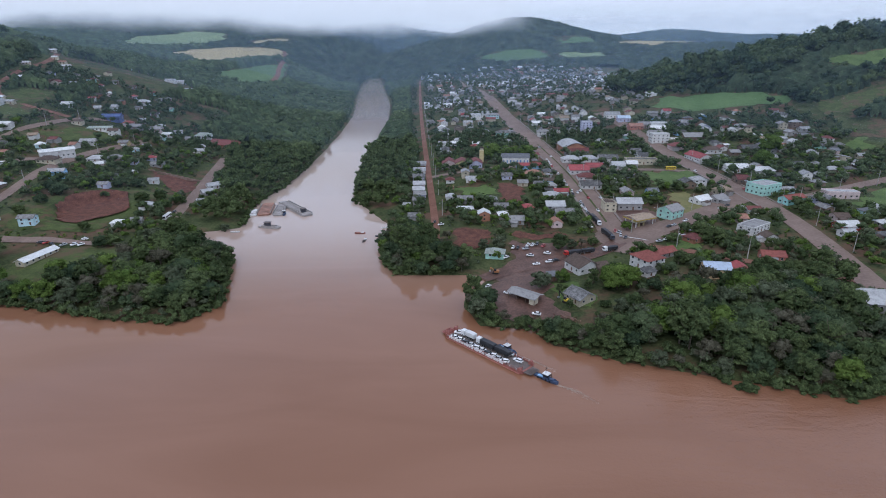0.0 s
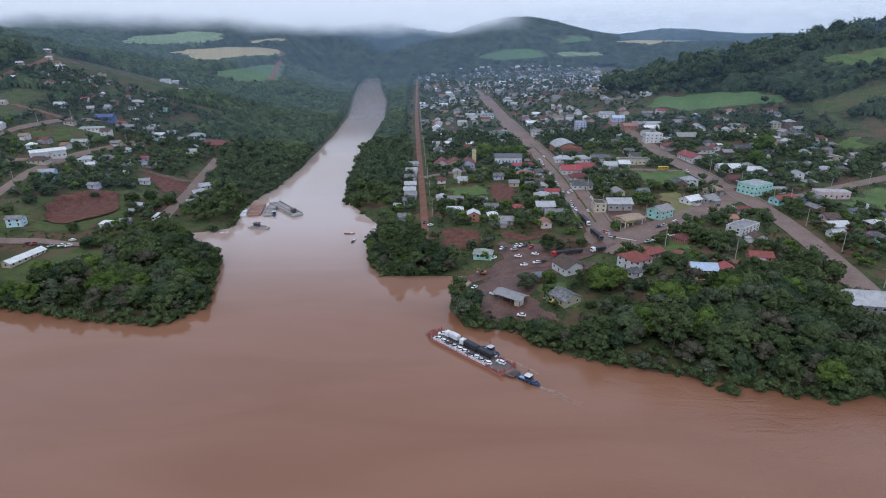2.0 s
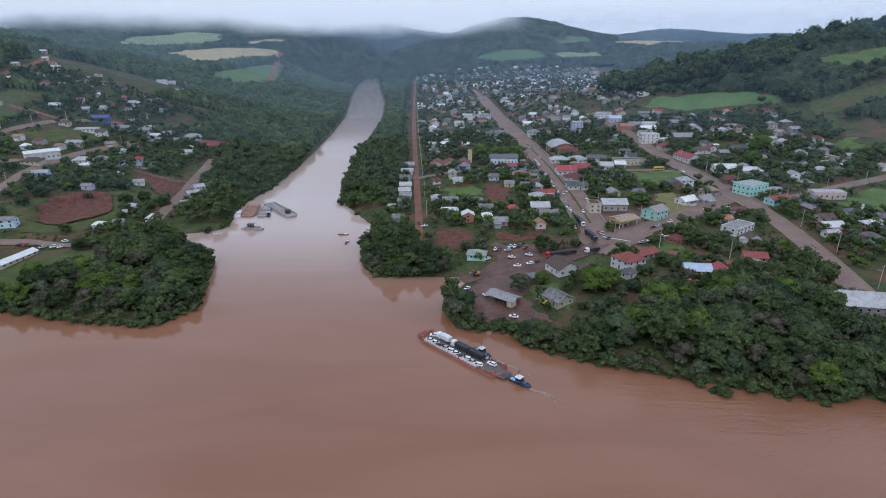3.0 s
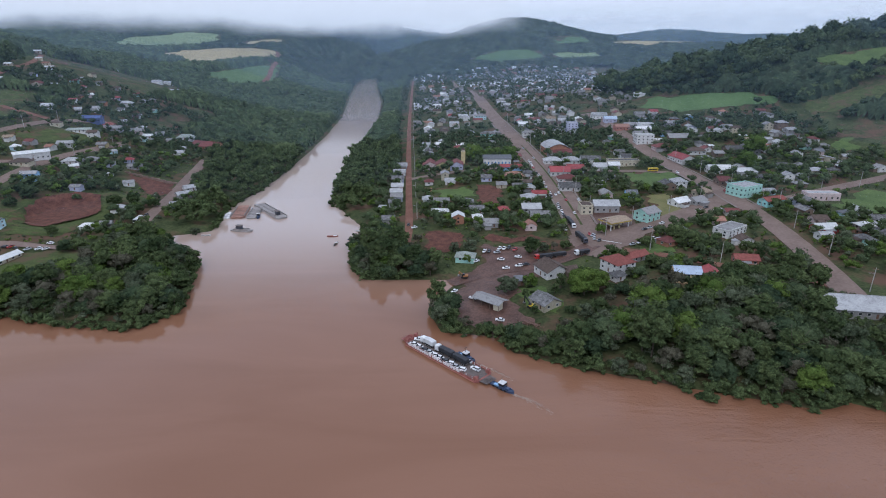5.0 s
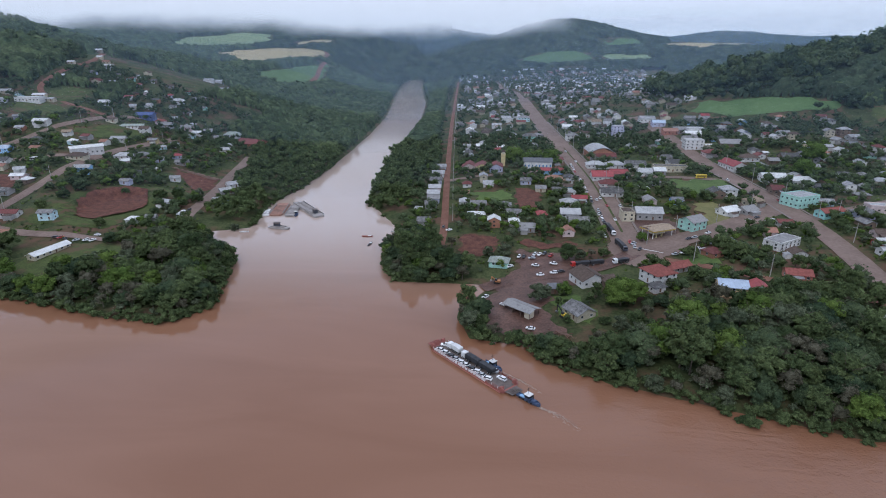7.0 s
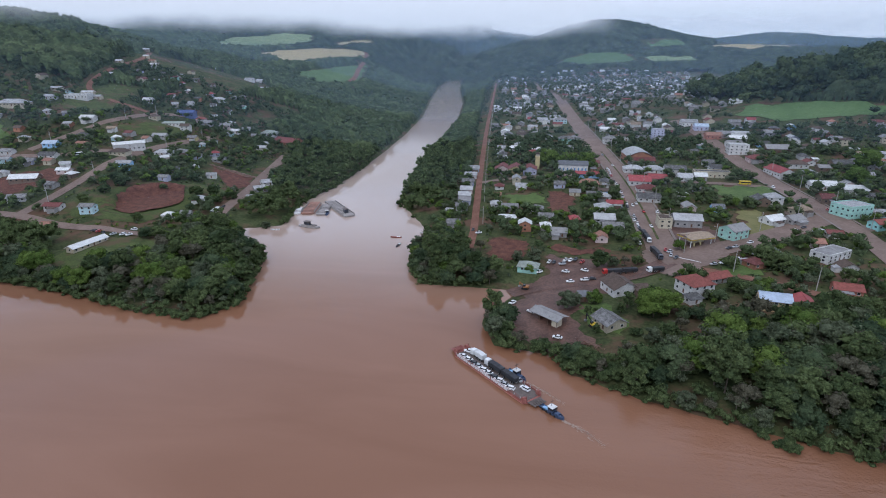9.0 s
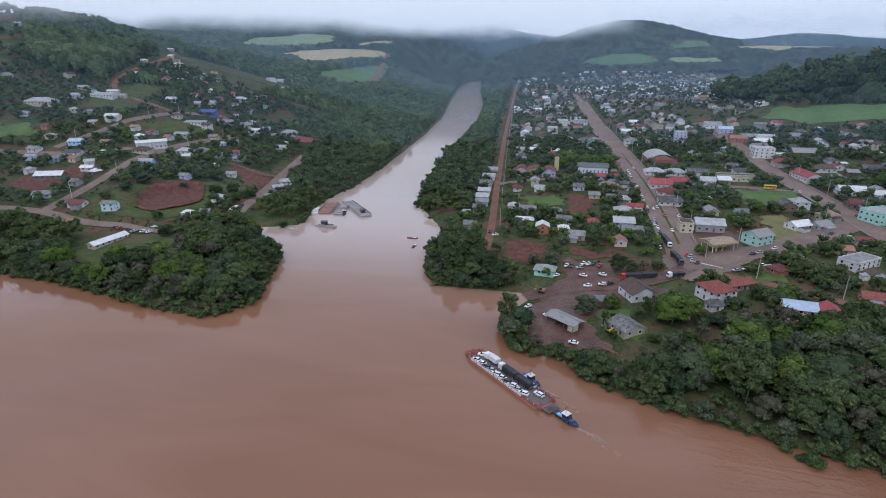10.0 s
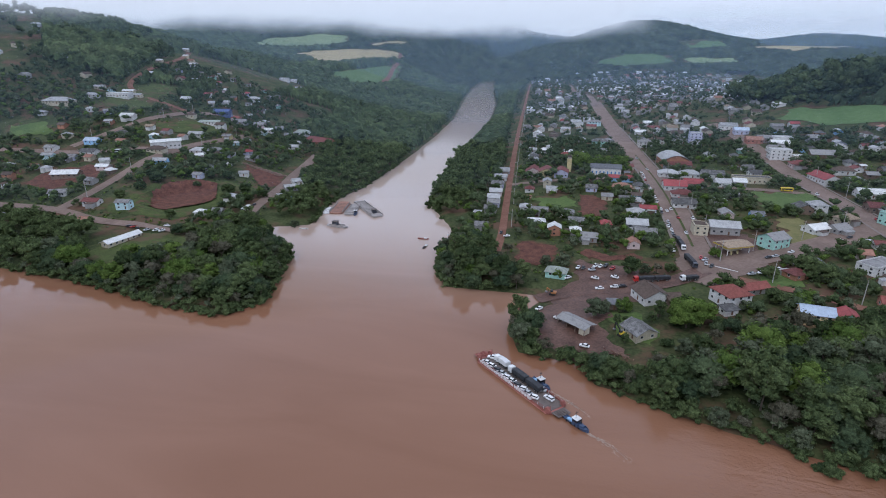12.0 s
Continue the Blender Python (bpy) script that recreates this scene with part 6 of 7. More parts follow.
CAR_PAINT = {"white": gloss("white_car_paint", (0.74, 0.74, 0.73)), "silver": gloss("silver_car_paint", (0.42, 0.43, 0.44), 0.35, 0.3),
             "black": gloss("dark_car_paint", (0.03, 0.032, 0.036)), "red": gloss("red_car_paint", (0.42, 0.03, 0.03))}
M_GLASS = gloss("car_glass", (0.02, 0.025, 0.03), 0.08)
M_TYRE = mat("tyre_rubber", (0.012, 0.012, 0.012), (0.03, 0.03, 0.03), 3, 0.9)
M_RIM = gloss("wheel_rim", (0.4, 0.4, 0.4), 0.4, 0.6)
M_TARP = mat("black_tarpaulin", (0.018, 0.019, 0.022), (0.045, 0.046, 0.05), 0.5, 0.6, 6, 0.3)
M_BOX = gloss("pale_grey_truck_box", (0.62, 0.62, 0.61), 0.5)
M_YELLOW = gloss("yellow_machine_paint", (0.55, 0.38, 0.03), 0.5)
M_ORANGE = gloss("faded_orange_machine_paint", (0.33, 0.14, 0.05), 0.6)
M_HULL_RED = mat("faded_red_hull_paint", (0.20, 0.055, 0.045), (0.34, 0.14, 0.115), 0.4, 0.65)
M_BLUE_HULL = mat("blue_hull_paint", (0.035, 0.055, 0.10), (0.07, 0.10, 0.17), 0.6, 0.5)
M_DECK = mat("worn_steel_deck", (0.09, 0.07, 0.062), (0.17, 0.14, 0.125), 0.6, 0.75, 6, 0.1)
M_GREYDECK = mat("grey_weathered_deck", (0.22, 0.20, 0.19), (0.36, 0.33, 0.31), 0.4, 0.8)
M_REDDECK = mat("rusty_red_brown_deck", (0.22, 0.11, 0.08), (0.36, 0.20, 0.15), 0.35, 0.8)
M_BANNER = paint("white_banner_sheet", (0.68, 0.66, 0.65), 0.08)
M_WOOD = mat("weathered_wood", (0.10, 0.06, 0.04), (0.22, 0.14, 0.10), 1.2, 0.9)


def lathe(bm, r, w, x, y, z, n=12):
    """A wheel-like drum across y."""
    rr = bmesh.ops.create_cone(bm, cap_ends=True, segments=n, radius1=r, radius2=r, depth=w, matrix=Matrix.Translation((x, y, z)) @ Matrix.Rotation(radians(90), 4, "X"))
    return rr["verts"]


def wheel_meshes(r, w):
    bm = bmesh.new()
    v = lathe(bm, r, w, 0, 0, 0)
    tyre = bpy.data.meshes.new("wheel")
    bm.to_mesh(tyre)
    tyre.materials.append(M_TYRE)
    bm.free()
    bm = bmesh.new()
    lathe(bm, r * 0.6, w + 0.02, 0, 0, 0, 10)
    rim = bpy.data.meshes.new("rim")
    bm.to_mesh(rim)
    rim.materials.append(M_RIM)
    bm.free()
    return tyre, rim


CAR_WHEEL = wheel_meshes(0.32, 0.2)
TRUCK_WHEEL = wheel_meshes(0.5, 0.32)


def wheels(root, places, kind):
    for x, y, z in places:
        wh = shared("wheel", kind[0], root, Matrix.Translation((x, y, z)))
        shared("rim", kind[1], wh, Matrix.Identity(4))


def hull_loop(bm, sections):
    """A body lofted from end to end: each section is x, half width, floor, top."""
    rings = []
    for x, w, lo, hi in sections:
        c = min(w * 0.25, (hi - lo) * 0.3)
        rings.append([bm.verts.new(q) for q in ((x, -w, lo), (x, w, lo), (x, w, hi - c), (x, w - c, hi), (x, -w + c, hi), (x, -w, hi - c))])
    for a, b in zip(rings, rings[1:]):
        for i in range(6):
            j = (i + 1) % 6
            bm.faces.new((a[i], b[i], b[j], a[j]))
    bm.faces.new(rings[0])
    bm.faces.new(rings[-1][::-1])
    bmesh.ops.recalc_face_normals(bm, faces=bm.faces)


def car_model(colour, kind):
    long_ = kind == "van"
    root = tagged(new("car"), f"{colour if colour != 'black' else 'dark'} parked {'station wagon' if long_ else 'hatchback car'}", "car", "parked cars")
    bm = bmesh.new()
    hull_loop(bm, [(-2.1, 0.66, 0.35, 0.72), (-2.0, 0.82, 0.25, 0.84), (-0.9, 0.85, 0.22, 0.95), (0.3, 0.86, 0.22, 0.98), (1.7, 0.84, 0.24, 1.0), (2.05, 0.78, 0.3, 0.95), (2.12, 0.66, 0.4, 0.8)])
    part("body", bm, CAR_PAINT[colour], root)
    back = 1.85 if long_ else 1.6
    bm = bmesh.new()
    hull_loop(bm, [(-1.05, 0.72, 0.92, 0.99), (-0.35, 0.68, 0.92, 1.4), (0.9, 0.67, 0.94, 1.42), (back, 0.68, 0.94, 1.02 if not long_ else 1.3)])
    part("cabin", bm, M_GLASS, root, "dark glazed car cabin")
    bm = bmesh.new()
    box(bm, -0.4, 1.0 if not long_ else 1.7, -0.62, 0.62, 1.4, 1.46, 0.03)
    part("roof", bm, CAR_PAINT[colour], root)
    for s in (-1, 1):
        bm = bmesh.new()
        box(bm, -2.13, -2.06, s * 0.45 - 0.16, s * 0.45 + 0.16, 0.58, 0.72)
        part("headlight", bm, M_BOX, root)
    wheels(root, [(x, y, 0.32) for x in (-1.3, 1.3) for y in (-0.78, 0.78)], CAR_WHEEL)
    return root


CARS, car_used = {}, set()


def car(colour, x, y, yaw, z=None):
    kind = "van" if int(abs(x * 7 + y)) % 3 == 0 else "hatch"
    key = (colour, kind)
    m = Matrix.Translation((x, y, up(x, y) + 0.42 if z is None else z)) @ Matrix.Rotation(radians(yaw), 4, "Z")
    if key not in CARS:
        CARS[key] = car_model(*key)
        CARS[key].matrix_basis = m @ Matrix.Scale(1 / K, 4)
        return CARS[key]
    return copy_thing(CARS[key], m)


def lorry(x, y, yaw, length, cab, load, label, z=None, pieces=1, height_=2.6, name="truck"):
    """A lorry: cab ahead at -x, then one or two trailers, on wheels."""
    root = tagged(new(name), label, "truck", "trucks")
    bm = bmesh.new()
    hull_loop(bm, [(-length / 2, 1.05, 0.7, 2.0), (-length / 2 + 0.15, 1.2, 0.6, 2.9), (-length / 2 + 2.0, 1.2, 0.6, 3.1), (-length / 2 + 2.15, 1.15, 0.6, 3.0)])
    part("cab", bm, cab, root)
    bm = bmesh.new()
    box(bm, -length / 2 - 0.02, -length / 2 + 0.3, -1.0, 1.0, 1.75, 2.6)
    part("windscreen", bm, M_GLASS, root)
    start = -length / 2 + 2.6
    each = (length / 2 - start) / pieces
    for k in range(pieces):
        a, b = start + k * each, start + (k + 1) * each - 0.5
        bm = bmesh.new()
        box(bm, a, b, -1.25, 1.25, 1.15, 1.15 + height_ * 0.72, 0.05)
        # the cover rises a little along the middle
        hull_loop(bm, [(a + 0.05, 1.2, 1.1 + height_ * 0.7, 1.15 + height_ * 0.78), ((a + b) / 2, 1.22, 1.1 + height_ * 0.7, 1.15 + height_ * 0.84), (b - 0.05, 1.2, 1.1 + height_ * 0.7, 1.15 + height_ * 0.78)])
        part("trailer" if pieces > 1 or length > 12 else "load_box", bm, load, root)
        bm = bmesh.new()
        box(bm, a - 0.6, b + 0.1, -0.5, 0.5, 0.8, 1.12)
        part("chassis", bm, M_STEEL, root)
    spots_ = [-length / 2 + 1.2, start + 0.9, start + 2.1] + [length / 2 - 1.4, length / 2 - 2.6]
    if pieces > 1:
        spots_ += [start + each - 1.6, start + each + 1.4]
    wheels(root, [(px, py, 0.5) for px in spots_ for py in (-1.08, 1.08)], TRUCK_WHEEL)
    root.matrix_basis = Matrix.Translation((x, y, up(x, y) + 0.45 if z is None else z)) @ Matrix.Rotation(radians(yaw), 4, "Z") @ Matrix.Scale(1 / K, 4)
    return root


def bus(x, y, yaw, colour, label, length=11.5):
    root = tagged(new("bus"), label, "bus")
    bm = bmesh.new()
    hull_loop(bm, [(-length / 2, 1.1, 0.5, 2.9), (-length / 2 + 0.3, 1.25, 0.35, 3.15), (length / 2 - 0.3, 1.25, 0.35, 3.15), (length / 2, 1.15, 0.5, 3.0)])
    part("body", bm, colour, root)
    for s in (-1, 1):
        bm = bmesh.new()
        box(bm, -length / 2 + 0.8, length / 2 - 0.6, s * 1.26 - 0.02, s * 1.26 + 0.02, 1.5, 2.4)
        part("side_window", bm, M_GLASS, root)
    bm = bmesh.new()
    box(bm, -length / 2 - 0.03, -length / 2 + 0.2, -1.0, 1.0, 1.3, 2.6)
    part("windscreen", bm, M_GLASS, root)
    wheels(root, [(px, py, 0.5) for px in (-length * 0.3, length * 0.28) for py in (-1.1, 1.1)], TRUCK_WHEEL)
    root.matrix_basis = Matrix.Translation((x, y, up(x, y) + 0.45)) @ Matrix.Rotation(radians(yaw), 4, "Z") @ Matrix.Scale(1 / K, 4)


car("white", 34.8, 260.1, 70)
car("black", 37.0, 259.8, 75)
car("silver", 40.7, 258.2, 15)
car("white", 42.4, 262.3, 60)
car("white", 44.6, 262.0, 65)
car("black", 47.0, 262.7, 65)
car("red", 49.7, 260.1, 60)
car("white", 41.8, 250.2, -20)
car("white", 50.1, 251.1, -25)
car("white", 30.2, 250.4, 40)
car("white", 43.2, 240.0, 10)
car("white", 49.2, 241.2, 12)
car("black", 52.4, 241.9, 10)
car("black", -4.8, 302.4, 85)
car("white", -1.3, 296.4, 20)
car("white", 26.6, 209.3, -30)
car("white", 35.9, 192.6, -15)
car("white", 82.7, 213.4, 10)
car("black", 82.9, 210.9, 10)
car("black", -204.5, 266.6, -5)
car("red", -201.3, 266.4, 60)
car("black", -197.9, 265.1, -30)
car("silver", -191.0, 263.7, 60)
car("white", -186.7, 265.2, 60)
car("white", -183.7, 265.9, 60)
car("white", -187.2, 274.9, 0)
car("black", -164.1, 326.7, 80)
car("white", 106.3, 248.2, 40)
car("silver", 90.8, 273.2, 40)
car("white", 149.3, 236.2, 0)
car("black", 78.4, 351.0, 92)
car("silver", 78.2, 337.3, 92)
car("white", 85.3, 344.5, 92)
car("white", 88.0, 348.3, 92)
car("red", 89.4, 333.0, 92)
car("white", 81.8, 317.4, 92)
car("silver", 82.3, 306.5, 92)
car("white", 89.1, 308.3, 92)
car("white", 78.9, 283.3, 92)
car("red", 89.5, 275.3, 75)
car("silver", 90.3, 268.4, 75)
car("black", 92.0, 265.8, 60)
car("silver", 106.4, 259.1, 20)
car("white", 110.7, 261.0, 20)
car("white", 180.1, 392.4, 90)
car("white", 159.6, 309.4, 34)
car("black", 166.1, 314.5, 34)
car("white", 131.3, 288.5, 34)
car("black", 139.6, 295.4, 34)
car("silver", 122.5, 281.8, 30)
car("black", 119.0, 279.7, 30)
car("silver", 128.6, 273.7, 34)
car("white", 118.8, 266.1, 34)
car("red", 192.4, 346.7, 90)
car("black", 182.2, 360.9, 90)
car("white", 86.9, 446.9, 100)
car("silver", 83.6, 483.6, 100)
car("white", 82.6, 372.4, 92)
car("silver", 81.6, 357.9, 92)
park = np.random.default_rng(23)
for k in range(20):
    y = 296 + k * 7.4 + park.uniform(-1.5, 1.5)
    if 286 < y < 302:
        continue
    x = (82.2 if k % 5 else 96.2) + park.uniform(-0.4, 0.4) + (0.6 if y < 340 else 0)
    car(str(park.choice(["white", "white", "silver", "black", "red"])), x, y, 90 + park.uniform(-4, 4))
M_CAB_RED = gloss("red_cab_paint", (0.45, 0.03, 0.025))
M_CAB_WHITE = gloss("white_cab_paint", (0.7, 0.7, 0.69))
M_CAB_DARK = gloss("dark_cab_paint", (0.05, 0.055, 0.07))
lorry(83.1, 291, 93, 19, M_CAB_WHITE, M_TARP, "long truck with black covered trailers and white cab", pieces=2)
lorry(83.9, 269, 98, 16, M_CAB_DARK, M_TARP, "dark truck with a black covered trailer")
lorry(64.9, 248, 18, 20, M_CAB_RED, M_TARP, "red-cabbed truck with long dark trailers", pieces=2, height_=2.0)
lorry(80, 250, 22, 10, M_CAB_WHITE, M_TARP, "white-cabbed truck with a dark load bed", height_=1.8)
lorry(169, 305.5, 36, 10, M_CAB_WHITE, M_BOX, "white tank truck waiting at the junction", height_=2.0)
bus(-163.6, 316.5, 95, M_BOX, "white bus parked on the dirt ramp")
bus(-298, 374, 10, M_BOX, "white bus on the hillside street", 9)
bus(164.7, 398.6, 4, M_YELLOW, "yellow school bus beside the playing field", 9)
car("white", 19.3, 220, 49)


def machine(x, y, yaw, colour, label, name, boom):
    """A digger: tracks, turning body, cab, and a jointed arm."""
    root = tagged(new(name), label, "machine")
    for s in (-1, 1):
        bm = bmesh.new()
        hull_loop(bm, [(-1.7, 0.28, 0.2, 0.7), (-1.3, 0.3, 0.0, 0.9), (1.3, 0.3, 0.0, 0.9), (1.7, 0.28, 0.2, 0.7)])
        for q in bm.verts:
            q.co.y += s * 1.0
        part("track", bm, M_TYRE, root)
    bm = bmesh.new()
    box(bm, -0.8, 1.9, -1.2, 1.2, 0.95, 2.0, 0.15)
    part("body", bm, colour, root)
    bm = bmesh.new()
    box(bm, -1.0, 0.4, -1.2, -0.2, 1.6, 2.9, 0.12)
    part("cab", bm, M_GLASS, root)
    bm = bmesh.new()
    v1 = box(bm, -boom, 0, -0.2, 0.2, -0.22, 0.22, 0.04)
    bmesh.ops.rotate(bm, verts=bm.verts, cent=(0, 0, 0), matrix=Matrix.Rotation(radians(35), 3, "Y"))
    bmesh.ops.translate(bm, verts=bm.verts, vec=(-0.6, 0.3, 1.6))
    part("boom", bm, M_TYRE if name == "excavator" else colour, root)
    bm = bmesh.new()
    box(bm, -0.25, 0.25, -0.18, 0.18, -boom * 0.6, 0, 0.04)
    bmesh.ops.translate(bm, verts=bm.verts, vec=(-0.6 - boom * 0.82, 0.3, 1.6 + boom * 0.57))
    part("arm", bm, M_TYRE if name == "excavator" else colour, root)
    bm = bmesh.new()
    box(bm, -0.7, 0.3, -0.6, 0.6, -0.7, 0.1, 0.1)
    bmesh.ops.translate(bm, verts=bm.verts, vec=(-0.6 - boom * 0.82, 0.3, 1.5 - boom * 0.03))
    part("bucket", bm, M_STEEL, root)
    root.matrix_basis = Matrix.Translation((x, y, up(x, y) + 0.3)) @ Matrix.Rotation(radians(yaw), 4, "Z") @ Matrix.Scale(1 / K, 4)


machine(48.8, 200, -50, M_YELLOW, "yellow excavator resting on the lawn", "excavator", 5.0)
machine(24.2, 236.6, -13, M_ORANGE, "rusty orange wheel loader at the water", "loader", 3.0)

# ---- the ferry ----
FERRY = Matrix.Translation((15.4, 169.3, -0.35)) @ Matrix.Rotation(radians(-45.5), 4, "Z")
L, W = 34.0, 7.4
ferry = tagged(new("ferry"), "red and white flat car ferry on the river", "ferry")
bm = bmesh.new()
ring = [(-L / 2 - 1.5, -W / 2 + 2), (-L / 2 + 0.5, -W / 2), (L / 2 - 0.5, -W / 2), (L / 2 + 0.6, -W / 2 + 1.6), (L / 2 + 0.6, W / 2 - 1.6), (L / 2 - 0.5, W / 2), (-L / 2 + 0.5, W / 2), (-L / 2 - 1.5, W / 2 - 2)]
slab(bm, [(x, y, 0.95) for x, y in ring], 1.6)
bmesh.ops.recalc_face_normals(bm, faces=bm.faces)
part("hull", bm, M_HULL_RED, ferry)
bm = bmesh.new()
box(bm, -L / 2 + 0.3, L / 2 - 0.3, -W / 2 + 0.25, W / 2 - 0.25, 0.955, 1.02)
part("deck", bm, M_DECK, ferry)
for s in (-1, 1):
    bm = bmesh.new()
    box(bm, -L / 2 + 0.6, L / 2 - 1.5, s * (W / 2 - 0.12) - 0.06, s * (W / 2 - 0.12) + 0.06, 0.95, 1.5)
    part("bulwark", bm, M_HULL_RED, ferry)
    for k in range(13):
        bm = bmesh.new()
        x = -L / 2 + 1 + k * 2.6
        box(bm, x - 0.06, x + 0.06, s * (W / 2 - 0.3) - 0.06, s * (W / 2 - 0.3) + 0.06, 1.0, 2.15)
        part("stanchion", bm, WALLS["white"], ferry)
for x0, x1 in ((-15.0, -8.0), (-7.6, -3.4), (2.4, 10.0), (-2.8, 1.8)):
    bm = bmesh.new()
    box(bm, x0, x1, -W / 2 - 0.12, -W / 2 - 0.06, 1.3, 2.1)
    part("banner", bm, M_BANNER, ferry, "white sheet on the rail")
    for k in range(int((x1 - x0) / 1.3)):
        bm = bmesh.new()
        box(bm, x0 + 0.4 + k * 1.3, x0 + 0.85 + k * 1.3, -W / 2 - 0.135, -W / 2 - 0.12, 1.42, 1.62 + 0.12 * (k % 3))
        part("banner_mark", bm, M_HULL_RED, ferry, "red painted bar on the sheet")
for s in (-1, 1):
    for k in range(2):
        bm = bmesh.new()
        box(bm, -L / 2 + 0.6, L / 2 - 1.5, s * (W / 2 - 0.3) - 0.035, s * (W / 2 - 0.3) + 0.035, 1.7 + 0.4 * k, 1.77 + 0.4 * k)
        part("rail", bm, M_HULL_RED, ferry)
    bm = bmesh.new()
    box(bm, -L / 2 + 0.5, L / 2 - 0.5, s * (W / 2 + 0.03) - 0.05, s * (W / 2 + 0.03) + 0.05, 0.55, 0.75)
    part("rubbing_strake", bm, WALLS["terracotta"], ferry)
for s in (-1, 1):
    for y in (-2.6, 2.6):
        bm = bmesh.new()
        box(bm, s * (L / 2 + 0.1) - 0.07, s * (L / 2 + 0.1) + 0.07, y - 0.07, y + 0.07, 0.95, 3.2)
        part("ramp_post", bm, M_HULL_RED, ferry)
    bm = bmesh.new()
    for k in range(9):
        box(bm, s * (L / 2 + 0.1) - 0.04, s * (L / 2 + 0.1) + 0.04, -3.2 + k * 0.8 - 0.04, -3.2 + k * 0.8 + 0.04, 0.95, 1.75)
    if s < 0:
        box(bm, -(L / 2 + 0.1) - 0.05, -(L / 2 + 0.1) + 0.05, -3.3, 3.3, 1.7, 1.8)
        part("bow_railing", bm, M_HULL_RED, ferry)
    else:
        bm.free()
for x, y in ((-L / 2 - 0.6, -W / 2 + 1.4), (-L / 2 - 0.6, W / 2 - 1.4), (L / 2 - 0.6, -W / 2 + 0.7), (L / 2 - 0.6, W / 2 - 0.7)):
    bm = bmesh.new()
    hull_loop(bm, [(x - 0.9, 0.35, 0.9, 1.9), (x - 0.3, 0.5, 0.9, 2.5), (x + 0.4, 0.5, 0.9, 2.5), (x + 0.9, 0.3, 0.9, 1.8)])
    for q in bm.verts:
        q.co.y += y
    part("bollard", bm, M_HULL_RED, ferry)
for s in (-1, 1):
    bm = bmesh.new()
    slab(bm, [(s * (L / 2 + 0.4), -2.5, 1.0), (s * (L / 2 + 0.4), 2.5, 1.0), (s * (L / 2 + 3.4), 2.3, 1.15), (s * (L / 2 + 3.4), -2.3, 1.15)], 0.15)
    for k in range(5):
        x = s * (L / 2 + 0.8 + k * 0.55)
        box(bm, x - 0.07, x + 0.07, -1.8, 1.8, 1.02 + k * 0.055, 1.12 + k * 0.057)
    bmesh.ops.recalc_face_normals(bm, faces=bm.faces)
    part("ramp", bm, M_DECK if s > 0 else M_HULL_RED, ferry)
ferry.matrix_basis = FERRY


def aboard(x, y, turn=0):
    m = FERRY @ Matrix.Translation((x, y, 1.03)) @ Matrix.Rotation(radians(turn), 4, "Z")
    return m.translation.x, m.translation.y, m.to_euler().z * 180 / math.pi, m.translation.z


for k, colour in enumerate(["white", "white", "black", "silver", "white", "white", "black", "white", "silver", "white"]):
    x, y, a, z = aboard(-13.8 + 2.55 * k, -2.2 + 0.1 * (k % 2), 24 if k % 2 else 20)
    car(colour, x, y, a, z)
for px, py, turn, colour in ((-15.2, 1.5, 40, "white"), (12.2, 1.5, 5, "white"), (7.4, 3.0, 2, "silver")):
    x, y, a, z = aboard(px, py, turn)
    car(colour, x, y, a, z)
x, y, a, z = aboard(-10.2, 1.6)
lorry(x, y, a, 8.2, M_CAB_WHITE, M_BOX, "white box truck on the ferry deck", z, 1, 2.5)
x, y, a, z = aboard(1.6, 1.3)
lorry(x, y, a, 18.4, M_CAB_WHITE, M_TARP, "long truck with two black covered trailers on the ferry", z, 2, 2.2)


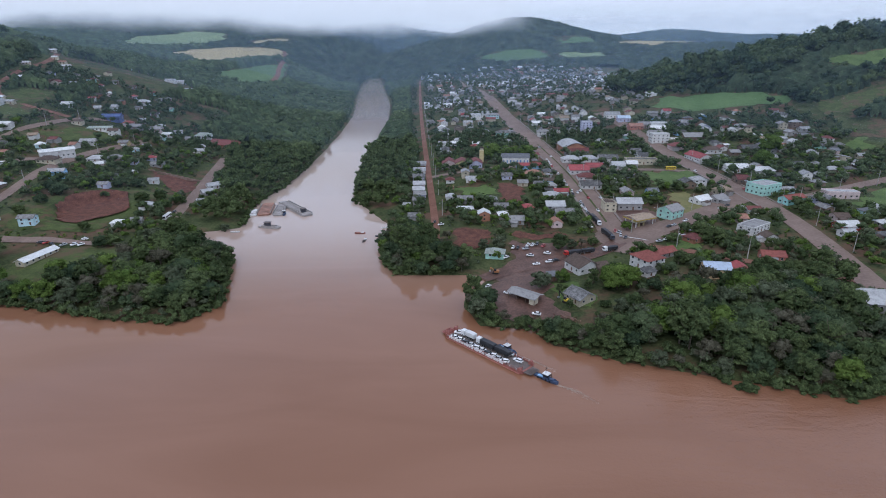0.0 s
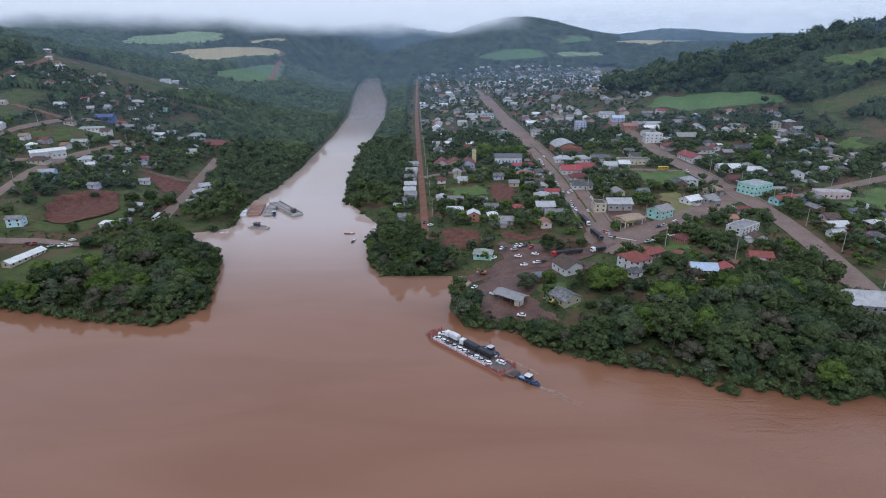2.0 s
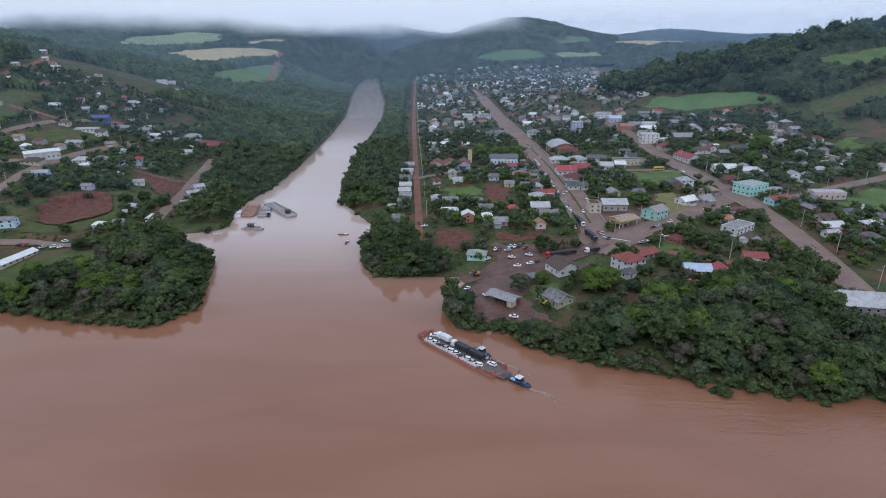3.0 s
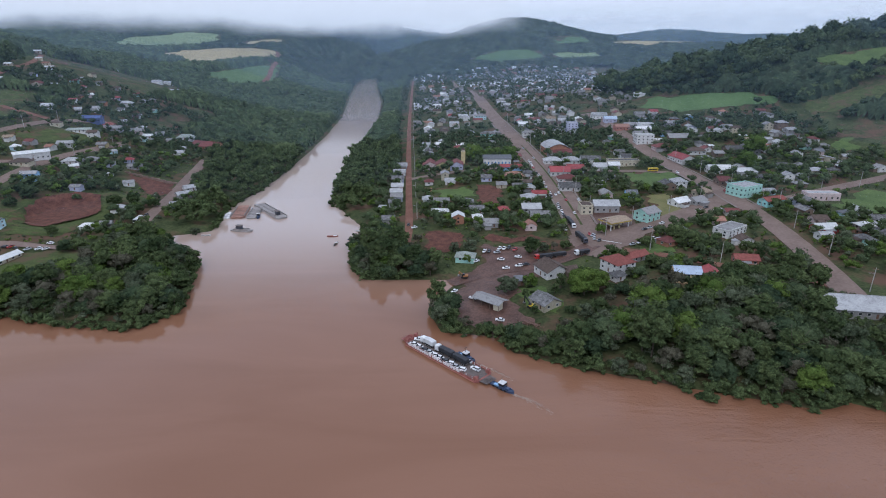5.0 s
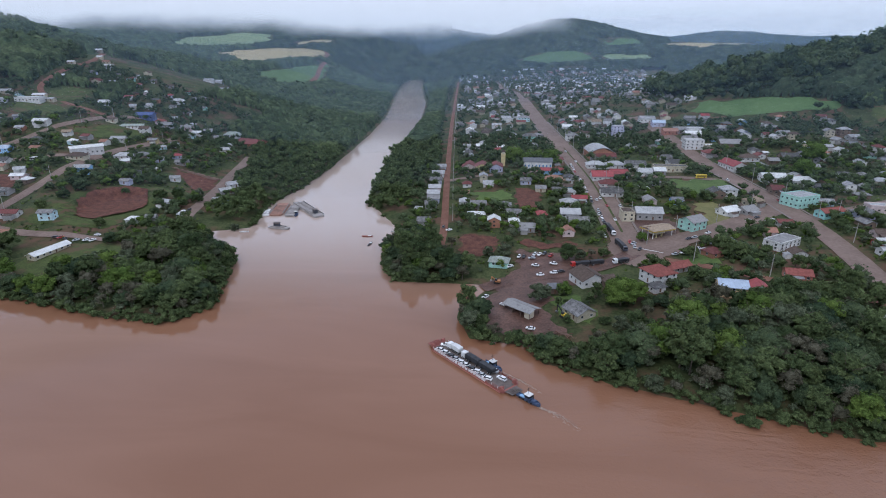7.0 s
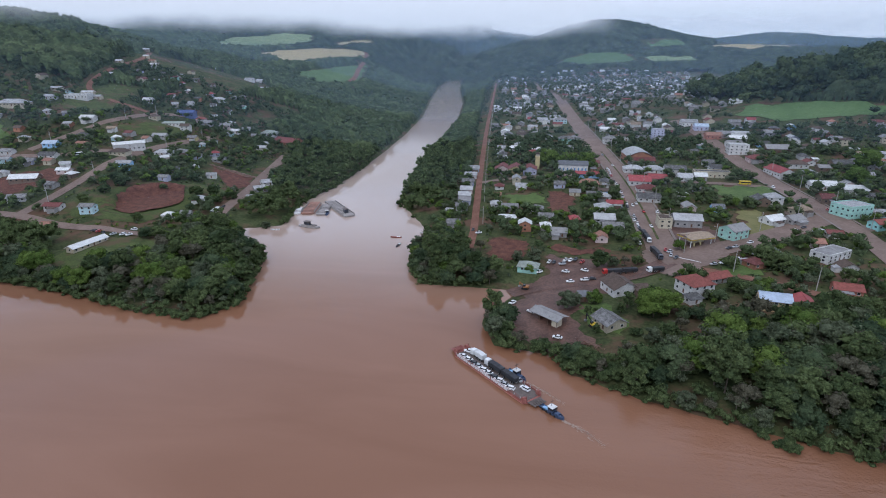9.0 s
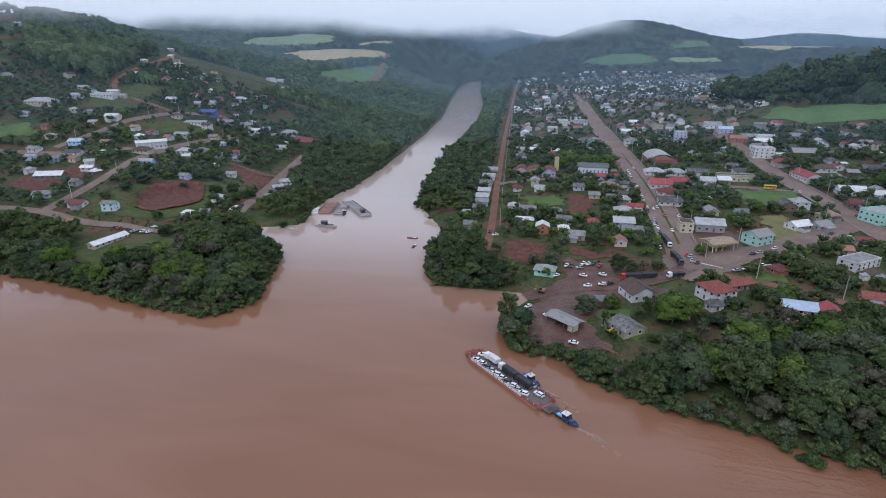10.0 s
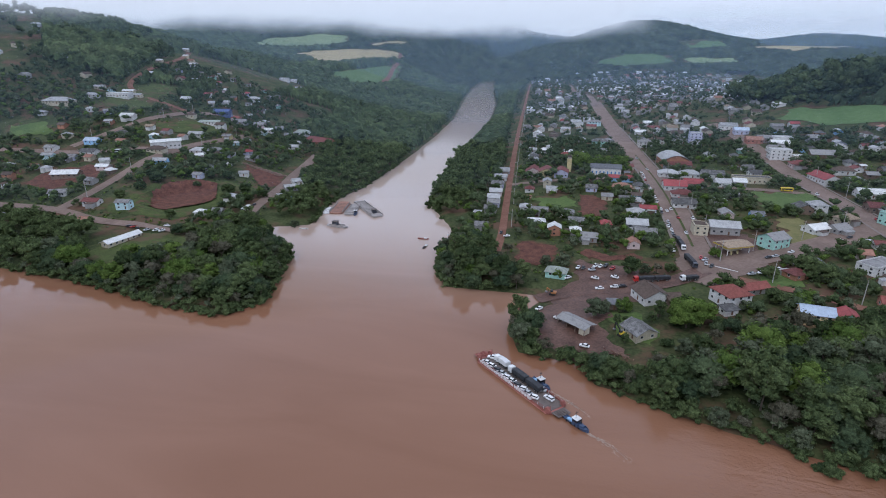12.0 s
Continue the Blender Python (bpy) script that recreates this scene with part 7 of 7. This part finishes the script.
def tug(m, length, width, label, hull, name="tugboat"):
    root = tagged(new(name), label, "boat", "boats")
    bm = bmesh.new()
    n = 7
    rows = []
    for k in range(n):
        u = k / (n - 1)
        w = width / 2 * (0.55 + 0.45 * math.sin(min(u * 1.25 + 0.2, 1.0) * 1.57)) * (1 if u < 0.7 else 1 - ((u - 0.7) / 0.3) ** 2 * 0.85)
        x = (u - 0.5) * length
        lift = 0.25 * max(u - 0.6, 0) * 2
        rows.append([bm.verts.new(q) for q in ((x, -w * 0.6, -0.4), (x, w * 0.6, -0.4), (x, w, 0.75 + lift), (x, w * 0.88, 0.75 + lift), (x, w * 0.85, 0.45 + lift), (x, -w * 0.85, 0.45 + lift), (x, -w * 0.88, 0.75 + lift), (x, -w, 0.75 + lift))])
    for p, q in zip(rows, rows[1:]):
        for i in range(8):
            j = (i + 1) % 8
            bm.faces.new((p[i], q[i], q[j], p[j]))
    bm.faces.new(rows[0])
    bm.faces.new(rows[-1][::-1])
    bmesh.ops.recalc_face_normals(bm, faces=bm.faces)
    part("hull", bm, hull, root)
    s = length / 10
    bm = bmesh.new()
    box(bm, -1.0 * s, 1.0 * s, -0.9, 0.9, 0.4, 2.3, 0.08)
    part("wheelhouse", bm, M_BLUE_HULL, root)
    bm = bmesh.new()
    box(bm, -1.04 * s, 1.04 * s, -0.94, 0.94, 1.45, 2.05)
    part("windows", bm, M_GLASS, root)
    bm = bmesh.new()
    box(bm, -1.3 * s, 1.2 * s, -1.1, 1.1, 2.3, 2.42, 0.04)
    part("roof", bm, WALLS["white"], root)
    bm = bmesh.new()
    box(bm, 1.4 * s, 3.0 * s, -0.6, 0.6, 0.4, 1.2, 0.1)
    part("engine_box", bm, M_BLUE_HULL, root)
    bm = bmesh.new()
    bmesh.ops.create_cone(bm, cap_ends=True, segments=8, radius1=0.12, radius2=0.12, depth=1.6, matrix=Matrix.Translation((1.8 * s, 0.2, 1.9)))
    part("funnel", bm, M_TYRE, root)
    bm = bmesh.new()
    bmesh.ops.create_cone(bm, cap_ends=True, segments=6, radius1=0.06, radius2=0.04, depth=2.2, matrix=Matrix.Translation((-0.3 * s, 0, 3.4)))
    box(bm, -0.3 * s - 0.05, -0.3 * s + 0.05, -0.6, 0.6, 3.9, 3.98)
    part("mast", bm, M_TYRE, root)
    bm = bmesh.new()
    box(bm, -3.6 * s, -1.4 * s, -0.55, 0.55, 0.46, 0.8, 0.06)
    part("hatch", bm, WALLS["sky"], root)
    for k in range(4):
        bm = bmesh.new()
        lathe(bm, 0.3, 0.2, (-3 + 1.7 * k) * s, -width / 2 + 0.02, 0.55, 9)
        part("tyre_fender", bm, M_TYRE, root)
    root.matrix_basis = m
    return root


tug(FERRY @ Matrix.Translation((24.6, 0.2, 0.35)) @ Matrix.Rotation(radians(4), 4, "Z"), 8.6, 2.3, "dark blue tugboat pushing behind the ferry", M_BLUE_HULL)
tug(FERRY @ Matrix.Translation((4.5, W / 2 + 1.5, 0.35)) @ Matrix.Rotation(radians(0), 4, "Z"), 8.2, 2.2, "blue tugboat lashed alongside the ferry", M_BLUE_HULL)


def foam(m, length, width, seed, label):
    """A broken ragged trail of foam flakes."""
    rng = np.random.default_rng(seed)
    v, f = [], []
    for k in range(300):
        u = rng.random() ** 1.4
        x = u * length
        y = (rng.normal() * 0.22 + 0.25 * math.sin(u * 5)) * width * (0.4 + u * 0.9)
        r = rng.uniform(0.03, 0.13) * (1 - 0.5 * u)
        j = len(v)
        for i in range(6):
            g = i * 1.047
            q = r * rng.uniform(0.6, 1.3)
            p = m @ Vector((x + math.cos(g) * q * 4.5, y + math.sin(g) * q, 0.03 + 0.004 * (k % 5)))
            v.append((p.x, p.y, 0.03 + 0.004 * (k % 5)))
        f.append(tuple(range(j, j + 6)))
    tagged(new("wake_foam", mesh_of("wake_foam", v, f, M_FOAM)), label, "foam", kind="stuff")


foam(FERRY @ Matrix.Translation((28.8, 0.2, 0)) @ Matrix.Rotation(radians(8), 4, "Z"), 14, 2.4, 5, "pale brown foam trailing behind the tugboat")
foam(FERRY @ Matrix.Translation((8.7, W / 2 + 1.5, 0)) @ Matrix.Rotation(radians(6), 4, "Z"), 16, 1.8, 6, "pale brown foam trailing beside the ferry")


# ---- moored craft ----
def barge(x, y, yaw, length, width, deck, label, cabin=False):
    root = tagged(new("barge"), label, "barge", "moored barges")
    bm = bmesh.new()
    hull_loop(bm, [(-length / 2, width * 0.34, 0.1, 0.9), (-length / 2 + 2.2, width / 2, -0.5, 0.95), (length / 2 - 2.2, width / 2, -0.5, 0.95), (length / 2, width * 0.36, 0.1, 1.1)])
    part("hull", bm, deck, root)
    for s in (-1, 1):
        bm = bmesh.new()
        box(bm, -length / 2 + 2, length / 2 - 2, s * (width / 2 - 0.25) - 0.08, s * (width / 2 - 0.25) + 0.08, 0.8, 1.6)
        part("rail", bm, M_GREYDECK, root)
    n = int((length - 6) / 3)
    for k in range(n):
        bm = bmesh.new()
        px = -length / 2 + 3 + k * 3
        box(bm, px, px + 0.25, -width / 2 + 0.5, width / 2 - 0.5, 0.96, 1.08)
        part("deck_rib", bm, M_DECK, root)
    if cabin:
        bm = bmesh.new()
        box(bm, length / 2 - 9, length / 2 - 6, -1.2, 1.2, 0.95, 3.3, 0.1)
        part("cabin", bm, M_CAB_DARK, root)
        bm = bmesh.new()
        box(bm, length / 2 - 9.4, length / 2 - 5.6, -1.5, 1.5, 3.3, 3.45)
        part("roof", bm, M_DECK, root)
    root.matrix_basis = Matrix.Translation((x, y, 0)) @ Matrix.Rotation(radians(yaw), 4, "Z")


barge(-114, 346, 99, 27, 8.5, M_REDDECK, "rusty red-brown flat barge moored at the bank")
barge(-104.5, 344, 97, 24, 6.5, M_GREYDECK, "pale grey weathered barge moored at the bank")
barge(-96, 348, -52, 40, 7.5, M_GREYDECK, "long grey ferry barge moored slantwise", True)
barge(-119.5, 338, 103, 13, 4.5, M_BANNER, "small white barge beside the trees")
barge(-101, 308.5, -12, 13, 3.2, M_GREYDECK, "low grey river boat near the moorings", True)
tug(Matrix.Translation((-99.8, 336, 0)) @ Matrix.Rotation(radians(-80), 4, "Z"), 8, 2.4, "small blue launch between the barges", M_BLUE_HULL)


def canoe(x, y, yaw, colour, label, length=6.0):
    root = tagged(new("rowing_boat"), label, "boat", "small boats")
    bm = bmesh.new()
    rows = []
    for k in range(7):
        u = k / 6
        w = 0.75 * math.sin(0.12 + u * 2.9) ** 0.6
        x_ = (u - 0.5) * length
        z_ = 0.5 + 0.25 * (2 * u - 1) ** 2
        rows.append([bm.verts.new(q) for q in ((x_, -w * 0.5, -0.2), (x_, w * 0.5, -0.2), (x_, w, z_), (x_, w - 0.08, z_), (x_, w * 0.5, 0.12), (x_, -w * 0.5, 0.12), (x_, -w + 0.08, z_), (x_, -w, z_))])
    for p, q in zip(rows, rows[1:]):
        for i in range(8):
            j = (i + 1) % 8
            bm.faces.new((p[i], q[i], q[j], p[j]))
    bm.faces.new(rows[0])
    bm.faces.new(rows[-1][::-1])
    bmesh.ops.recalc_face_normals(bm, faces=bm.faces)
    part("hull", bm, colour, root)
    for px in (-1.3, 0.2, 1.5):
        bm = bmesh.new()
        box(bm, px - 0.14, px + 0.14, -0.62, 0.62, 0.36, 0.42)
        part("thwart", bm, M_WOOD, root)
    if length > 5.5:
        bm = bmesh.new()
        box(bm, 0.4, 2.3, -0.62, 0.62, 0.55, 0.75, 0.08)
        part("cover", bm, M_BANNER, root, "white canvas cover")
    root.matrix_basis = Matrix.Translation((x, y, 0)) @ Matrix.Rotation(radians(yaw), 4, "Z")


canoe(-46.8, 298, 3, M_HULL_RED, "small red-brown motor boat with white cover")
canoe(-42.7, 285.4, 80, M_CAB_DARK, "small dark motor boat with white cover")
canoe(-32.9, 308, 29, M_BOX, "small white boat drawn up at the bank", 5)
canoe(-144 + 26, 300, 10, M_BOX, "small white boat at the flooded inlet", 5)
canoe(-34.7, 293.2, 20, M_CAB_DARK, "dark wooden boat at the bank")

# ---- street furniture ----
pole_root = tagged(new("utility_pole"), "grey concrete utility pole with a crossarm", "pole", "utility poles")
bm = bmesh.new()
bmesh.ops.create_cone(bm, cap_ends=True, segments=8, radius1=0.2, radius2=0.12, depth=11.5, matrix=Matrix.Translation((0, 0, 4.25)))
part("pole", bm, M_CONCRETE, pole_root)
bm = bmesh.new()
box(bm, -1.0, 1.0, -0.07, 0.07, 9.2, 9.36)
for k in (-0.85, 0.0, 0.85):
    bmesh.ops.create_cone(bm, cap_ends=True, segments=6, radius1=0.08, radius2=0.05, depth=0.25, matrix=Matrix.Translation((k, 0, 9.48)))
part("crossarm", bm, M_WOOD, pole_root)
bm = bmesh.new()
box(bm, 0.1, 1.6, -0.05, 0.05, 7.6, 7.7)
box(bm, 1.3, 1.9, -0.12, 0.12, 7.55, 7.68)
part("lamp_arm", bm, M_STEEL, pole_root)
first = True
for line, off, gap in ((MAIN[:6], 8.6, 38), (THIRD, 8.2, 36), (CROSS[1:], -7.6, 34), (RIVERSIDE[1:5], 4.6, 42), (LEFT_E, 5, 34), (LEFT_A, 5, 40), (LOWER, -3.6, 30), (CROSS_R, 5.5, 38)):
    left_over = gap * 0.4
    for (ax, ay), (bx, by) in zip(line, line[1:]):
        d = math.hypot(bx - ax, by - ay)
        while left_over < d:
            u = left_over / d
            x, y = ax + (bx - ax) * u + (by - ay) / d * off, ay + (by - ay) * u - (bx - ax) / d * off
            m = Matrix.Translation((x, y, up(x, y) + 0.2)) @ Matrix.Rotation(math.atan2(by - ay, bx - ax) + math.pi / 2, 4, "Z")
            if first:
                pole_root.matrix_basis, first = m, False
            else:
                copy_thing(pole_root, m)
            left_over += gap
        left_over -= d

mast = tagged(new("antenna_mast"), "tall grey lattice antenna mast behind the school", "mast")
for s, t in ((-1, -1), (1, -1), (1, 1), (-1, 1)):
    bm = bmesh.new()
    slab(bm, [(s * 1.0 - 0.08, t * 1.0 - 0.08, 0), (s * 1.0 + 0.08, t * 1.0 - 0.08, 0), (s * 1.0 + 0.08, t * 1.0 + 0.08, 0), (s * 1.0 - 0.08, t * 1.0 + 0.08, 0)], 1)
    for q in bm.verts:
        if q.co.z > -0.5:
            q.co = Vector((q.co.x * 0.25, q.co.y * 0.25, 24))
    part("leg", bm, M_STEEL, mast)
for k in range(11):
    bm = bmesh.new()
    r = 1.0 - 0.75 * (k + 1) / 12
    z = 2 * (k + 1)
    box(bm, -r, r, -r - 0.05, -r + 0.05, z - 0.05, z + 0.05)
    box(bm, -r, r, r - 0.05, r + 0.05, z - 0.05, z + 0.05)
    box(bm, -r - 0.05, -r + 0.05, -r, r, z - 0.05, z + 0.05)
    box(bm, r - 0.05, r + 0.05, -r, r, z - 0.05, z + 0.05)
    part("brace", bm, M_STEEL, mast)
bm = bmesh.new()
bmesh.ops.create_cone(bm, cap_ends=True, segments=12, radius1=0.7, radius2=0.6, depth=0.4, matrix=Matrix.Translation((0.4, -0.5, 20)) @ Matrix.Rotation(radians(90), 4, "X"))
part("dish", bm, WALLS["white"], mast)
mast.matrix_basis = Matrix.Translation((4, 464, up(4, 464)))

# timber and rubble heap by the lawn
heap_rng = np.random.default_rng(3)
heap = tagged(new("timber_heap"), "heap of brown broken timber on bare earth", "heap")
for k in range(34):
    bm = bmesh.new()
    ln = heap_rng.uniform(0.5, 1.7)
    box(bm, -ln / 2, ln / 2, -0.12, 0.12, -0.08, 0.08)
    m = Matrix.Translation((heap_rng.normal() * 2.2, heap_rng.normal() * 0.9, 0.1 + abs(heap_rng.normal()) * 0.3)) @ Euler((heap_rng.uniform(-0.2, 0.2), heap_rng.uniform(-0.2, 0.2), heap_rng.uniform(0, 3.1))).to_matrix().to_4x4()
    bm.transform(m)
    part("plank", bm, M_WOOD if k % 4 else M_DARK_DIRT, heap)
heap.matrix_basis = Matrix.Translation((47.2, 188.5, up(47.2, 188.5) + 0.3)) @ Matrix.Rotation(radians(-29), 4, "Z")

# zebra crossing at the junction
for k in range(8):
    x, y = 92.0 + k * 1.15, 267.5 - k * 0.7
    bm = bmesh.new()
    box(bm, -0.26, 0.26, -2.1, 2.1, 0, 0.03)
    me = bpy.data.meshes.new("crossing_bar")
    bm.to_mesh(me)
    bm.free()
    me.materials.append(M_MARK)
    bar = tagged(new("crossing_bar", me), "worn white painted crossing bar", "road marking", "crossing bars", "structure")
    bar.matrix_basis = Matrix.Translation((x, y, up(x, y) + 0.5)) @ Matrix.Rotation(radians(55), 4, "Z")

# ---- single trees that stand out ----
for kind, x, y, s in ((4, 71, 208, 1.15), (4, 77, 213, 1.0), (4, 70, 216, 0.9), (0, 133, 256, 1.15), (0, 128, 262, 1.1), (2, 138, 262, 0.9), (0, 141, 252, 0.85), (5, 40, 213, 0.85), (5, 43, 216, 0.7), (0, 50, 218, 0.5), (4, 97, 174, 1.0), (4, 96, 277, 0.55),
                      (4, 90, 247, 0.45), (4, 94, 245, 0.45), (4, 231, 398, 1.5), (4, 253, 431, 1.5), (4, 39, 446, 1.2), (4, 48, 448, 1.2), (4, 57, 450, 1.2), (4, 67, 446, 1.2), (1, 157, 215, 1.2), (5, 166, 222, 1.1), (4, -169, 226, 0.9), (4, -157, 232, 0.8),
                      (0, -169, 268, 0.9), (2, -173, 266, 0.8), (0, 57, 257, 0.75), (5, 63, 256, 0.6), (6, 68, 257, 0.7), (0, 74, 259, 0.6), (6, -2, 262, 0.8), (6, 2, 270, 0.8), (5, 20, 262, 0.6), (5, 28, 262, 0.65), (4, 26, 251, 0.5), (5, -125, 303, 0.5),
                      (5, -165, 296, 0.6), (4, -160, 292, 0.6), (4, -166, 290, 0.5)):
    plant(kind, x, y, s)
for kind, x, y, s in ((0, -237, 318, 0.7), (2, -236, 334, 0.8), (0, -228, 352, 0.7), (2, -214, 359, 0.6), (0, -190, 341, 0.7), (2, -185, 331, 0.75), (0, -181, 346, 0.7), (4, -176, 337, 0.6), (2, -181, 318, 0.6), (5, -174, 322, 0.6), (0, -240, 303, 0.55), (0, -172, 333, 0.7),
                      (0, -168, 345, 0.7), (2, -205, 366, 0.7), (0, -215, 344, 0.4), (0, -196, 290, 0.5), (2, -245, 340, 0.7), (0, -248, 350, 0.7)):
    plant(kind, x, y, s)
for kind, x, y, s in ((7, 30, 186.5, 1.0), (7, 35, 184.5, 1.1), (7, 40, 180.5, 1.3), (7, 44, 177.5, 1.3), (7, 48, 175, 1.3), (7, 53, 172, 1.4), (7, 58, 170, 1.4), (0, 47, 177.5, 0.6), (3, 52, 176, 0.65), (0, 57, 175, 0.7), (5, 62, 174, 0.7), (2, 66, 176, 0.7), (6, 58, 181, 0.7), (5, 72, 187, 0.7), (6, 78, 198, 0.7)):
    plant(kind, x, y, s)
for kind, x, y, s in ((0, 13, 206, 0.6), (2, 14, 200, 0.65), (3, 17, 195, 0.6), (5, 18, 201, 0.5), (2, 11.5, 210, 0.5), (0, 19, 191, 0.5)):
    plant(kind, x, y, s)
for x, y, s in ((-60, 365, 1.0), (-56, 371, 0.9), (-58, 360, 0.6), (-51, 353, 0.6), (-45, 338, 0.5), (89, 151, 0.7), (94, 145.5, 1.0), (92, 147, 0.6)):
    plant(7, x, y, s, -0.8)

# ---- from plan units to metres ----
for ob in list(scene.objects):
    if ob.parent is None and ob.type not in ("CAMERA", "LIGHT"):
        ob.matrix_basis = Matrix.Scale(K, 4) @ ob.matrix_basis
